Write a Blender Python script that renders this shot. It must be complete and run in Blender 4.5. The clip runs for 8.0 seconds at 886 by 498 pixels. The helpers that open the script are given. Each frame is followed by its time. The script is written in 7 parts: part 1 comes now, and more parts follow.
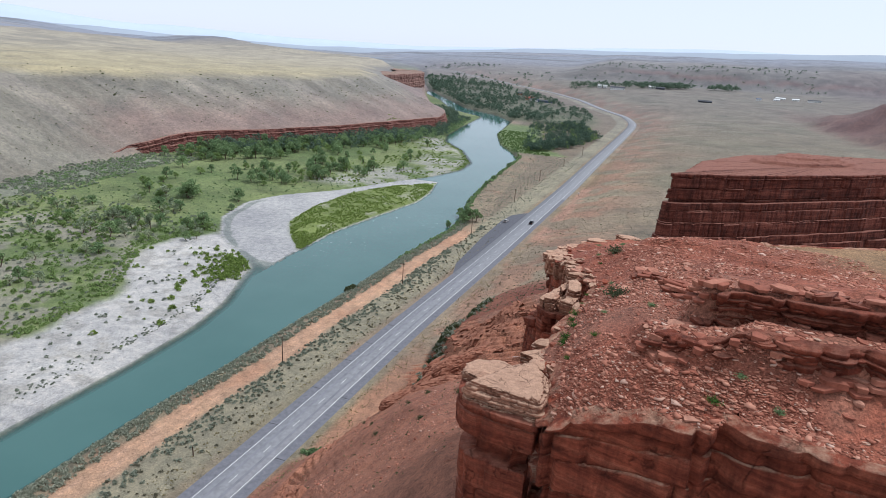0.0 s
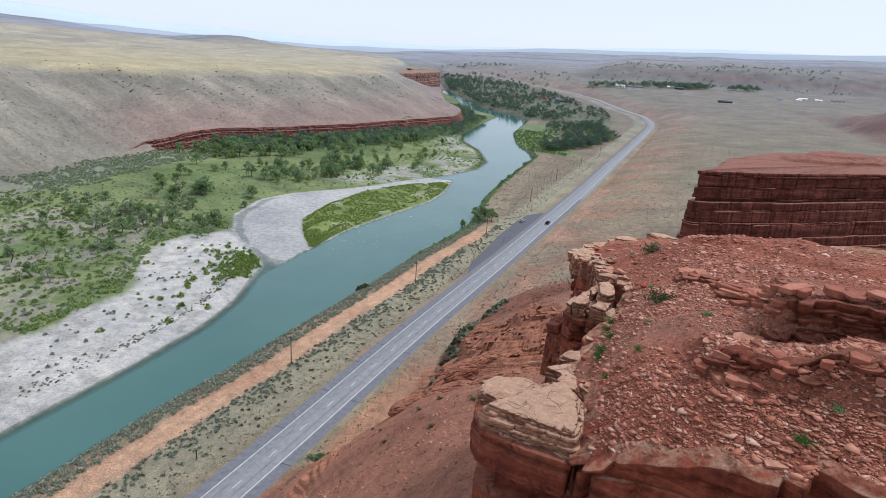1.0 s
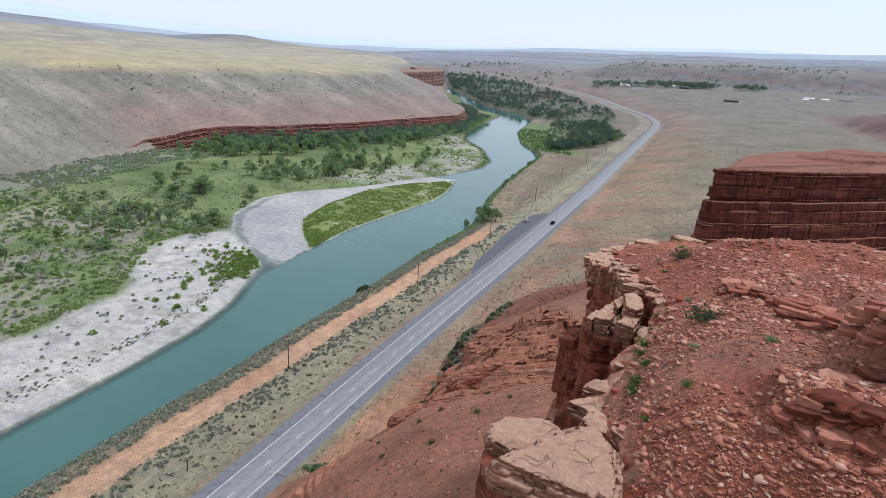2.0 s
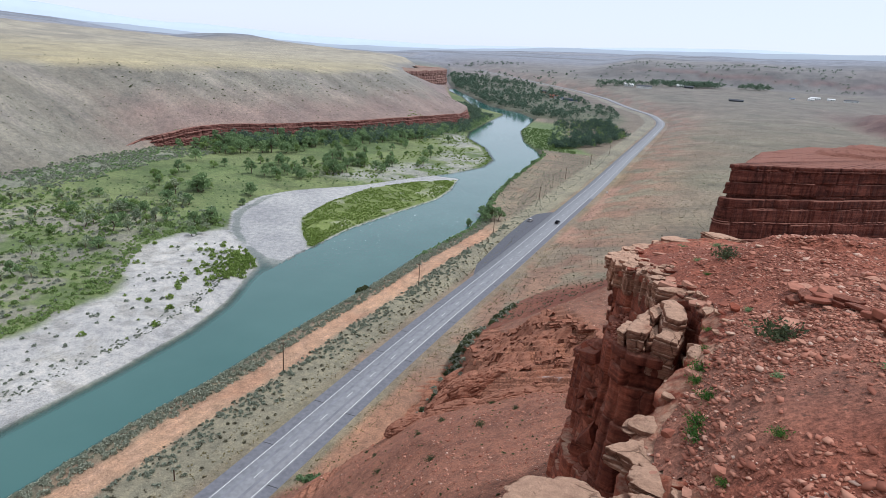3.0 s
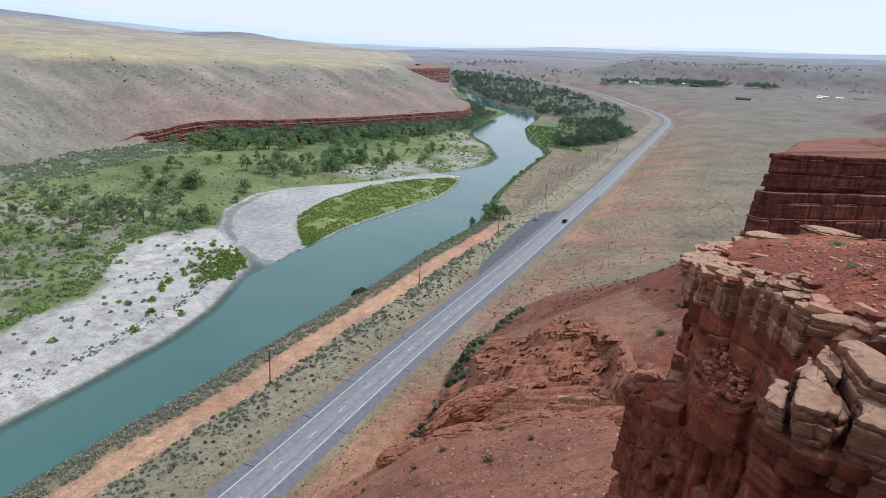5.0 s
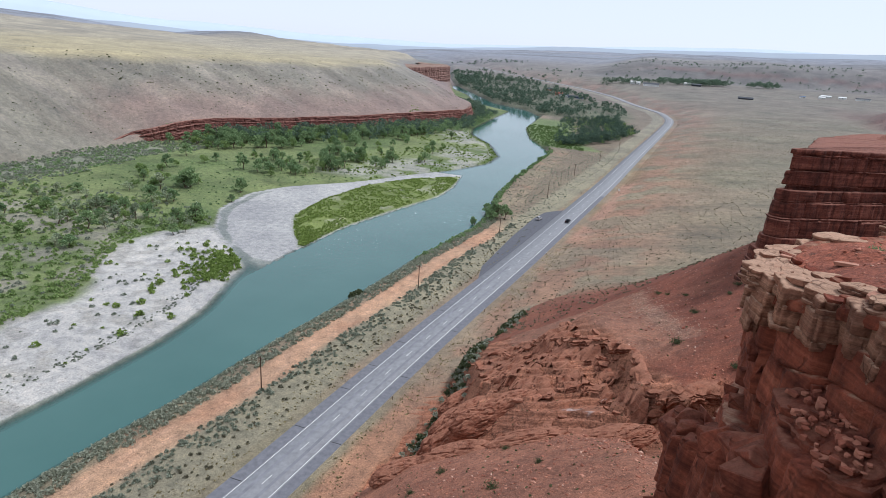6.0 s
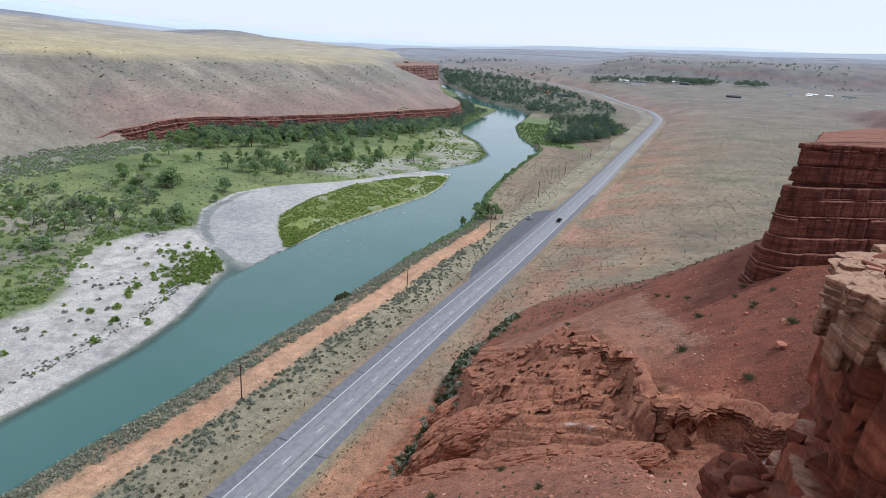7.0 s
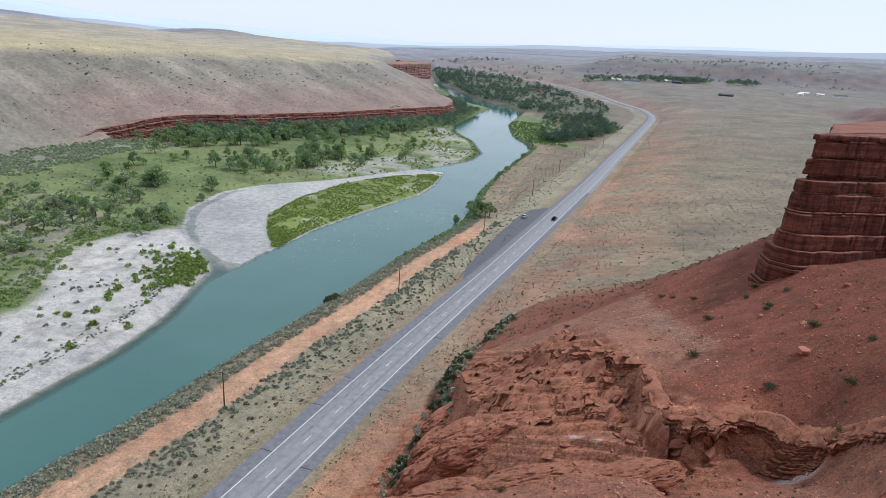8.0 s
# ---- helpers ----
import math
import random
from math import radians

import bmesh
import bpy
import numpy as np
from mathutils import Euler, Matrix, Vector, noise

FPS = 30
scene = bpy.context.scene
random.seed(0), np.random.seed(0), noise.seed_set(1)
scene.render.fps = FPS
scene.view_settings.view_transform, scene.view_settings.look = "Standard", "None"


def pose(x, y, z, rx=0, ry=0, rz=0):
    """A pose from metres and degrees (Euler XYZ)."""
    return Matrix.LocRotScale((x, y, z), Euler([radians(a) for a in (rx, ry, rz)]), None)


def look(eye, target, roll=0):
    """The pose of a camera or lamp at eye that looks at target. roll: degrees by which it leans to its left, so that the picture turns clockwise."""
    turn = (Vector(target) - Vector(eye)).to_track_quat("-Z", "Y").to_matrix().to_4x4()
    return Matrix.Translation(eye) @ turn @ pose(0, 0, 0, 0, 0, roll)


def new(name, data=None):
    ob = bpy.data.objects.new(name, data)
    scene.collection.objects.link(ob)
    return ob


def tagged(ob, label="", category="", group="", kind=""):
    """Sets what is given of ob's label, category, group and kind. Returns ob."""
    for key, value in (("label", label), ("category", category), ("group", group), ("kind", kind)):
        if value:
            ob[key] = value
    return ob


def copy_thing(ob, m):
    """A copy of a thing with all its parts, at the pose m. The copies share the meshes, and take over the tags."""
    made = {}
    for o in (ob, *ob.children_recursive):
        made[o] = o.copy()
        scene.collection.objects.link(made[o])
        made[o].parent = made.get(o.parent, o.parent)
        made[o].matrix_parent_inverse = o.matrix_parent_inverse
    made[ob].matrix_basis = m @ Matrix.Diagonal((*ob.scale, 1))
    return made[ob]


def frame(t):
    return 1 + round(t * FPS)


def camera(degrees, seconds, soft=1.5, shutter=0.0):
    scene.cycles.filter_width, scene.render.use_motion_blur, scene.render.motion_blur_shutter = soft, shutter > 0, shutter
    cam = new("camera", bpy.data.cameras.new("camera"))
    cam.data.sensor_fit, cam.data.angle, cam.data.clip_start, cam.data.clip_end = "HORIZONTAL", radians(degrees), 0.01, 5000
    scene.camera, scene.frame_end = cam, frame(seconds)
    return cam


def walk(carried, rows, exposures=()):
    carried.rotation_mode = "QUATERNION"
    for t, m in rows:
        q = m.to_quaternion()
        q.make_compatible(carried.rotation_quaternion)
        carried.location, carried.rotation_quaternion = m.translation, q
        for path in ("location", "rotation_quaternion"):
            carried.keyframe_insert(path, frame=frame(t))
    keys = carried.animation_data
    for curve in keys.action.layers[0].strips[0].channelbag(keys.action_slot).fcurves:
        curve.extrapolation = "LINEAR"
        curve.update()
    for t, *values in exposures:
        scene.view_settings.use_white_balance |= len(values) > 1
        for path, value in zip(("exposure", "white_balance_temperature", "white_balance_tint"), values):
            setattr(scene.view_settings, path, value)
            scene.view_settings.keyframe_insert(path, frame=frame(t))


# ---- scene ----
cam = camera(73.1, 8.0, soft=0.4)
PATH = [
    (0, (7.587, -11.099, 96.474), (7.095, -9.265, 95.845), 4.0),
    (0.5, (6.886, -8.21, 95.253), (6.351, -6.389, 94.621), 4.1),
    (1, (6.152, -5.495, 94.262), (5.614, -3.675, 93.63), 4.1),
    (1.5, (5.38, -2.567, 93.556), (4.837, -0.749, 92.923), 4.1),
    (3, (2.864, 6.946, 90.234), (2.308, 8.759, 89.6), 4.2),
    (3.5, (1.958, 10.421, 89.035), (1.399, 12.234, 88.4), 4.2),
    (4, (0.954, 13.672, 87.965), (0.392, 15.483, 87.33), 4.2),
    (4.5, (-0.089, 17.057, 86.704), (-0.652, 18.868, 86.069), 4.2),
    (6, (-3.039, 27.148, 83.438), (-3.604, 28.958, 82.803), 4.3),
    (6.5, (-3.965, 30.316, 82.627), (-4.518, 32.13, 81.992), 4.3),
    (7, (-4.903, 33.416, 81.761), (-5.435, 35.237, 81.126), 4.3),
    (7.5, (-5.835, 36.493, 80.661), (-6.35, 38.319, 80.027), 4.3),
    (8, (-6.676, 39.458, 79.543), (-7.185, 41.285, 78.909), 4.3),
]
walk(cam, [(t, look(eye, target, roll)) for t, eye, target, roll in PATH], exposures=[(0, 0.15, 5850, 11), (8, 0.15, 5850, 11)])

# ---- light ----
SUN_UP, SUN_ROUND = 58, 60
world = bpy.data.worlds.new("sky")
scene.world = world
world.use_nodes = True
wn, wl = world.node_tree.nodes, world.node_tree.links
wn.clear()
sky = wn.new("ShaderNodeTexSky")
sky.sky_type, sky.sun_disc = "NISHITA", False
sky.sun_elevation, sky.sun_rotation = radians(SUN_UP), radians(SUN_ROUND)
sky.air_density, sky.dust_density, sky.ozone_density, sky.altitude = 1.0, 4.0, 1.0, 1900
veil = wn.new("ShaderNodeMix")
veil.data_type = "RGBA"
veil.inputs["Factor"].default_value = 0.8
veil.inputs["B"].default_value = (9.6, 9.9, 10.3, 1)
backg = wn.new("ShaderNodeBackground")
backg.inputs["Strength"].default_value = 0.09
wout = wn.new("ShaderNodeOutputWorld")
wl.new(sky.outputs[0], veil.inputs["A"])
wl.new(veil.outputs["Result"], backg.inputs["Color"])
wl.new(backg.outputs[0], wout.inputs[0])
sun_data = bpy.data.lights.new("sun", "SUN")
sun_data.energy, sun_data.angle, sun_data.color = 2.35, radians(7), (1.0, 0.97, 0.93)
sun = new("sun", sun_data)
sa, sr = radians(SUN_UP), radians(SUN_ROUND)
sun.matrix_world = look((math.sin(sr) * math.cos(sa) * 300, math.cos(sr) * math.cos(sa) * 300, math.sin(sa) * 300 + 60), (0, 0, 60))


# ---- small tools ----
rng = np.random.default_rng(5)


def smooth(a, b, x):
    t = np.clip((np.asarray(x, float) - a) / (b - a), 0, 1)
    return t * t * (3 - 2 * t)


def line(pairs, soft=12.0):
    """A soft curve x(y) through the pairs (y, x)."""
    ys, xs = np.array(pairs, float).T
    def at(y):
        y = np.asarray(y, float)
        return sum(np.interp(y + soft * k, ys, xs) * w for k, w in ((-1, 0.15), (-0.5, 0.2), (0, 0.3), (0.5, 0.2), (1, 0.15)))
    return at


def hash2(ix, iy, seed=0):
    n = (ix.astype(np.int64) * 374761393 + iy.astype(np.int64) * 668265263 + seed * 1442695041) & 0xFFFFFFFF
    n = ((n ^ (n >> 13)) * 1274126177) & 0xFFFFFFFF
    return ((n ^ (n >> 16)) & 0xFFFF) / 65535.0


def vnoise(x, y, seed=0):
    """Smooth value noise, -1 to 1."""
    x, y = np.asarray(x, float), np.asarray(y, float)
    ix, iy = np.floor(x), np.floor(y)
    fx, fy = x - ix, y - iy
    fx, fy = fx * fx * (3 - 2 * fx), fy * fy * (3 - 2 * fy)
    a, b = hash2(ix, iy, seed), hash2(ix + 1, iy, seed)
    c, d = hash2(ix, iy + 1, seed), hash2(ix + 1, iy + 1, seed)
    return 2 * ((a * (1 - fx) + b * fx) * (1 - fy) + (c * (1 - fx) + d * fx) * fy) - 1


def fbm(x, y, size, octaves=4, seed=0):
    total, amp = 0, 1.0
    for k in range(octaves):
        total = total + amp * vnoise(x / size, y / size, seed + k * 17)
        size, amp = size / 2.03, amp * 0.5
    return total / 1.9


def mesh_of(name, verts, faces, material=None, flat=False):
    me = bpy.data.meshes.new(name)
    verts, faces = np.asarray(verts, np.float32), np.asarray(faces, np.int32)
    me.vertices.add(len(verts))
    me.vertices.foreach_set("co", verts.ravel())
    k = faces.shape[1]
    me.loops.add(faces.size)
    me.loops.foreach_set("vertex_index", faces.ravel())
    me.polygons.add(len(faces))
    me.polygons.foreach_set("loop_start", np.arange(0, faces.size, k, dtype=np.int32))
    me.update(calc_edges=True)
    me.validate()
    if not flat:
        me.polygons.foreach_set("use_smooth", np.ones(len(me.polygons), bool))
    if material:
        me.materials.append(material)
    return me


def grid_faces(nx, ny, closed=False):
    """Faces of a sheet of ny rows of nx points."""
    i = np.arange(nx if closed else nx - 1)
    j = np.arange(ny - 1)
    I, J = np.meshgrid(i, j)
    a, b = J * nx + I, J * nx + (I + 1) % nx
    return np.stack([a, b, b + nx, a + nx], -1).reshape(-1, 4)


def tint(me, rgb):
    at = me.color_attributes.new("tint", "FLOAT_COLOR", "POINT")
    data = np.ones((len(me.vertices), 4), np.float32)
    data[:, :3] = rgb
    at.data.foreach_set("color", data.ravel())


def part(name, bm, material, parent=None, label=""):
    me = bpy.data.meshes.new(name)
    bm.to_mesh(me)
    bm.free()
    if material:
        me.materials.append(material)
    ob = new(name, me)
    ob.parent = parent
    if label:
        ob["label"] = label
    return ob


# ---- materials ----
def material(name, rough=0.9, metal=0.0):
    m = bpy.data.materials.new(name)
    m.use_nodes = True
    b = m.node_tree.nodes["Principled BSDF"]
    b.inputs["Roughness"].default_value = rough
    b.inputs["Metallic"].default_value = metal
    b.inputs["Specular IOR Level"].default_value = 0.25
    return m, m.node_tree.nodes, m.node_tree.links, b


def noise_node(n, l, scale, detail=4, rough=0.6, vector=None):
    t = n.new("ShaderNodeTexNoise")
    t.inputs["Scale"].default_value = scale
    t.inputs["Detail"].default_value = detail
    t.inputs["Roughness"].default_value = rough
    if vector:
        l.new(vector, t.inputs["Vector"])
    return t.outputs["Fac"]


def span(n, l, value, a, b, c, d):
    t = n.new("ShaderNodeMapRange")
    for k, x in zip(("From Min", "From Max", "To Min", "To Max"), (a, b, c, d)):
        t.inputs[k].default_value = x
    l.new(value, t.inputs["Value"])
    return t.outputs["Result"]


def mixed(n, l, factor, a, b, how="MIX"):
    t = n.new("ShaderNodeMix")
    t.data_type, t.blend_type = "RGBA", how
    for sock, x in (("Factor", factor), ("A", a), ("B", b)):
        if isinstance(x, (int, float)):
            t.inputs[sock].default_value = x
        elif isinstance(x, tuple):
            t.inputs[sock].default_value = (*x, 1)
        else:
            l.new(x, t.inputs[sock])
    return t.outputs["Result"]


def ramp(n, l, value, stops):
    t = n.new("ShaderNodeValToRGB")
    e = t.color_ramp.elements
    while len(e) < len(stops):
        e.new(0.5)
    for k, (p, c) in enumerate(stops):
        e[k].position, e[k].color = p, (*c, 1)
    l.new(value, t.inputs["Fac"])
    return t.outputs["Color"]


def bump(n, l, b, height, strength, distance):
    t = n.new("ShaderNodeBump")
    t.inputs["Strength"].default_value, t.inputs["Distance"].default_value = strength, distance
    l.new(height, t.inputs["Height"])
    l.new(t.outputs["Normal"], b.inputs["Normal"])


def position(n):
    return n.new("ShaderNodeNewGeometry").outputs["Position"]


def scaled(n, l, vector, k):
    t = n.new("ShaderNodeVectorMath")
    t.operation = "MULTIPLY"
    t.inputs[1].default_value = k
    l.new(vector, t.inputs[0])
    return t.outputs[0]


def rock_material(name, low, mid_c, high, band=1.0, pale=None, fracture=0.55, cover=(0.46, 0.62, 0.85), varnish=0.62):
    """Bedded sandstone: colour bands by height, blotches, grain, dark streaks run down from above, cracks; pale: dust or bare stone on what faces up."""
    m, n, l, b = material(name, 0.92)
    p = position(n)
    strata = noise_node(n, l, 1.0, 5, 0.7, scaled(n, l, p, (0.06, 0.06, 1.5 * band)))
    thin = noise_node(n, l, 1.0, 3, 0.6, scaled(n, l, p, (0.25, 0.25, 7.0 * band)))
    streak = noise_node(n, l, 1.0, 5, 0.65, scaled(n, l, p, (1.1, 1.1, 0.10)))
    blot = noise_node(n, l, 0.22, 6, 0.65, p)
    fine = noise_node(n, l, 3.0, 8, 0.78, p)
    c = ramp(n, l, strata, [(0.3, low), (0.5, mid_c), (0.72, high)])
    c = mixed(n, l, 1.0, c, ramp(n, l, thin, [(0.3, (0.72, 0.70, 0.70)), (0.55, (1.02, 1.0, 1.0)), (0.72, (1.22, 1.2, 1.18))]), "MULTIPLY")
    c = mixed(n, l, 1.0, c, ramp(n, l, streak, [(0.36, (varnish, varnish * 0.97, varnish)), (0.52, (1, 1, 1)), (0.7, (1.12, 1.1, 1.08))]), "MULTIPLY")
    c = mixed(n, l, 1.0, c, ramp(n, l, blot, [(0.3, (0.68, 0.66, 0.66)), (0.7, (1.2, 1.16, 1.12))]), "MULTIPLY")
    c = mixed(n, l, 1.0, c, ramp(n, l, fine, [(0.3, (0.58, 0.56, 0.56)), (0.68, (1.26, 1.24, 1.22))]), "MULTIPLY")
    if pale:
        g = n.new("ShaderNodeNewGeometry")
        sep = n.new("ShaderNodeSeparateXYZ")
        l.new(g.outputs["Normal"], sep.inputs[0])
        up = span(n, l, sep.outputs["Z"], 0.45, 0.85, 0, 1)
        patch = span(n, l, noise_node(n, l, 0.5, 5, 0.7, p), cover[0], cover[1], 0.0, cover[2])
        k = n.new("ShaderNodeMath")
        k.operation = "MULTIPLY"
        l.new(up, k.inputs[0])
        l.new(patch, k.inputs[1])
        c = mixed(n, l, k.outputs[0], c, mixed(n, l, 1.0, pale, ramp(n, l, fine, [(0.3, (0.66, 0.62, 0.6)), (0.7, (1.2, 1.18, 1.16))]), "MULTIPLY"))
    wv = n.new("ShaderNodeVectorMath")
    wv.operation = "MULTIPLY_ADD"
    wn_ = n.new("ShaderNodeTexNoise")
    wn_.inputs["Scale"].default_value = 0.6
    wn_.inputs["Detail"].default_value = 3
    l.new(p, wn_.inputs["Vector"])
    wv.inputs[1].default_value = (2.6, 2.6, 1.3)
    l.new(wn_.outputs["Color"], wv.inputs[0])
    l.new(p, wv.inputs[2])
    st = n.new("ShaderNodeVectorMath")
    st.operation = "MULTIPLY"
    st.inputs[1].default_value = (1.0, 1.0, 0.75)
    l.new(wv.outputs[0], st.inputs[0])
    vo = n.new("ShaderNodeTexVoronoi")
    vo.feature = "DISTANCE_TO_EDGE"
    vo.inputs["Scale"].default_value = fracture
    l.new(st.outputs[0], vo.inputs["Vector"])
    seam = span(n, l, vo.outputs["Distance"], 0.006, 0.035, 0.0, 1.0)
    broken = n.new("ShaderNodeMath")
    broken.operation = "MAXIMUM"
    l.new(seam, broken.inputs[0])
    l.new(span(n, l, noise_node(n, l, 0.7, 4, 0.6, p), 0.42, 0.50, 0.0, 1.0), broken.inputs[1])
    c = mixed(n, l, broken.outputs[0], mixed(n, l, 1.0, c, (0.55, 0.52, 0.5), "MULTIPLY"), c)
    l.new(c, b.inputs["Base Color"])
    hs = n.new("ShaderNodeMath")
    hs.operation = "MULTIPLY_ADD"
    hs.inputs[1].default_value = 0.35
    l.new(broken.outputs[0], hs.inputs[0])
    l.new(fine, hs.inputs[2])
    bump(n, l, b, hs.outputs[0], 1.0, 0.25)
    return m


def ground_material(name="earth", bedded=False):
    """Soil in the colours of the tint, with clods and pebbles; bedded: bare rock shows its beds and cracks where the sheet says so."""
    m, n, l, b = material(name, 0.95)
    p = position(n)
    a = n.new("ShaderNodeVertexColor")
    a.layer_name = "tint"
    broad = noise_node(n, l, 0.03, 5, 0.6, p)
    mid = noise_node(n, l, 0.35, 6, 0.7, p)
    fine = noise_node(n, l, 2.2, 6, 0.8, p)
    c = mixed(n, l, 1.0, a.outputs["Color"], ramp(n, l, broad, [(0.3, (0.78, 0.78, 0.8)), (0.7, (1.2, 1.18, 1.14))]), "MULTIPLY")
    c = mixed(n, l, 1.0, c, ramp(n, l, mid, [(0.28, (0.62, 0.64, 0.66)), (0.5, (1, 1, 1)), (0.72, (1.3, 1.26, 1.2))]), "MULTIPLY")
    c = mixed(n, l, 1.0, c, ramp(n, l, fine, [(0.3, (0.52, 0.52, 0.54)), (0.7, (1.38, 1.36, 1.33))]), "MULTIPLY")
    bits = noise_node(n, l, 1.3, 3, 0.8, p)
    c = mixed(n, l, span(n, l, bits, 0.60, 0.66, 0, 0.55), c, (0.055, 0.042, 0.030))
    c = mixed(n, l, span(n, l, bits, 0.36, 0.30, 0, 0.45), c, mixed(n, l, 1.0, c, (1.7, 1.65, 1.6), "MULTIPLY"))
    grit = noise_node(n, l, 7.0, 3, 0.7, p)
    c = mixed(n, l, 1.0, c, ramp(n, l, grit, [(0.34, (0.62, 0.6, 0.6)), (0.5, (1, 1, 1)), (0.66, (1.36, 1.36, 1.36))]), "MULTIPLY")
    height = fine
    if bedded:
        rock = n.new("ShaderNodeAttribute")
        rock.attribute_name = "rock"
        dip = n.new("ShaderNodeVectorMath")
        dip.operation = "DOT_PRODUCT"
        dip.inputs[1].default_value = (-0.32, 0.43, 1.0)
        l.new(p, dip.inputs[0])
        place = n.new("ShaderNodeCombineXYZ")
        l.new(dip.outputs["Value"], place.inputs["Z"])
        flat = n.new("ShaderNodeVectorMath")
        flat.operation = "MULTIPLY_ADD"
        flat.inputs[1].default_value = (0.12, 0.12, 0.0)
        l.new(p, flat.inputs[0])
        l.new(scaled(n, l, place.outputs[0], (0, 0, 2.4)), flat.inputs[2])
        beds = noise_node(n, l, 1.0, 6, 0.72, flat.outputs[0])
        cr = n.new("ShaderNodeTexVoronoi")
        cr.feature = "DISTANCE_TO_EDGE"
        cr.inputs["Scale"].default_value = 0.5
        l.new(scaled(n, l, p, (1.0, 0.55, 1.3)), cr.inputs["Vector"])
        crack = span(n, l, cr.outputs["Distance"], 0.0, 0.05, 0.0, 1.0)
        look_ = mixed(n, l, 1.0, c, ramp(n, l, beds, [(0.33, (0.55, 0.51, 0.5)), (0.43, (0.9, 0.88, 0.87)), (0.56, (1.05, 1.04, 1.03)), (0.68, (1.22, 1.22, 1.22))]), "MULTIPLY")
        look_ = mixed(n, l, crack, mixed(n, l, 1.0, look_, (0.62, 0.58, 0.56), "MULTIPLY"), look_)
        c = mixed(n, l, rock.outputs["Fac"], c, look_)
        add = n.new("ShaderNodeMath")
        add.operation = "MULTIPLY_ADD"
        l.new(beds, add.inputs[0])
        l.new(rock.outputs["Fac"], add.inputs[1])
        l.new(fine, add.inputs[2])
        height = add.outputs[0]
    l.new(c, b.inputs["Base Color"])
    bump(n, l, b, height, 0.8, 0.35)
    return m


def plain_material(name, colour, rough=0.8, metal=0.0, vary=0.25, scale=2.0):
    m, n, l, b = material(name, rough, metal)
    t = noise_node(n, l, scale, 5, 0.65, position(n))
    lo, hi = tuple(max(0, 1 - vary) for _ in range(3)), tuple(1 + vary for _ in range(3))
    l.new(mixed(n, l, 1.0, colour, ramp(n, l, t, [(0.3, lo), (0.7, hi)]), "MULTIPLY"), b.inputs["Base Color"])
    return m


def leaf_material(name, a, c2):
    m, n, l, b = material(name, 0.75)
    isl = n.new("ShaderNodeNewGeometry").outputs["Random Per Island"]
    c = mixed(n, l, isl, a, c2)
    info = n.new("ShaderNodeObjectInfo").outputs["Random"]
    c = mixed(n, l, 1.0, c, ramp(n, l, info, [(0.0, (0.78, 0.82, 0.8)), (1.0, (1.2, 1.15, 1.1))]), "MULTIPLY")
    l.new(c, b.inputs["Base Color"])
    tr = n.new("ShaderNodeBsdfTranslucent")
    l.new(c, tr.inputs["Color"])
    ms = n.new("ShaderNodeMixShader")
    ms.inputs[0].default_value = 0.4
    out = n["Material Output"]
    l.new(b.outputs[0], ms.inputs[1])
    l.new(tr.outputs[0], ms.inputs[2])
    l.new(ms.outputs[0], out.inputs[0])
    return m


def leaf_like_stone():
    m, n, l, b = material("rubble_stone", 0.92)
    isl = n.new("ShaderNodeNewGeometry").outputs["Random Per Island"]
    l.new(ramp(n, l, isl, [(0.0, (0.20, 0.066, 0.040)), (0.5, (0.37, 0.14, 0.088)), (0.9, (0.49, 0.235, 0.155)), (1.0, (0.56, 0.38, 0.29))]), b.inputs["Base Color"])
    return m


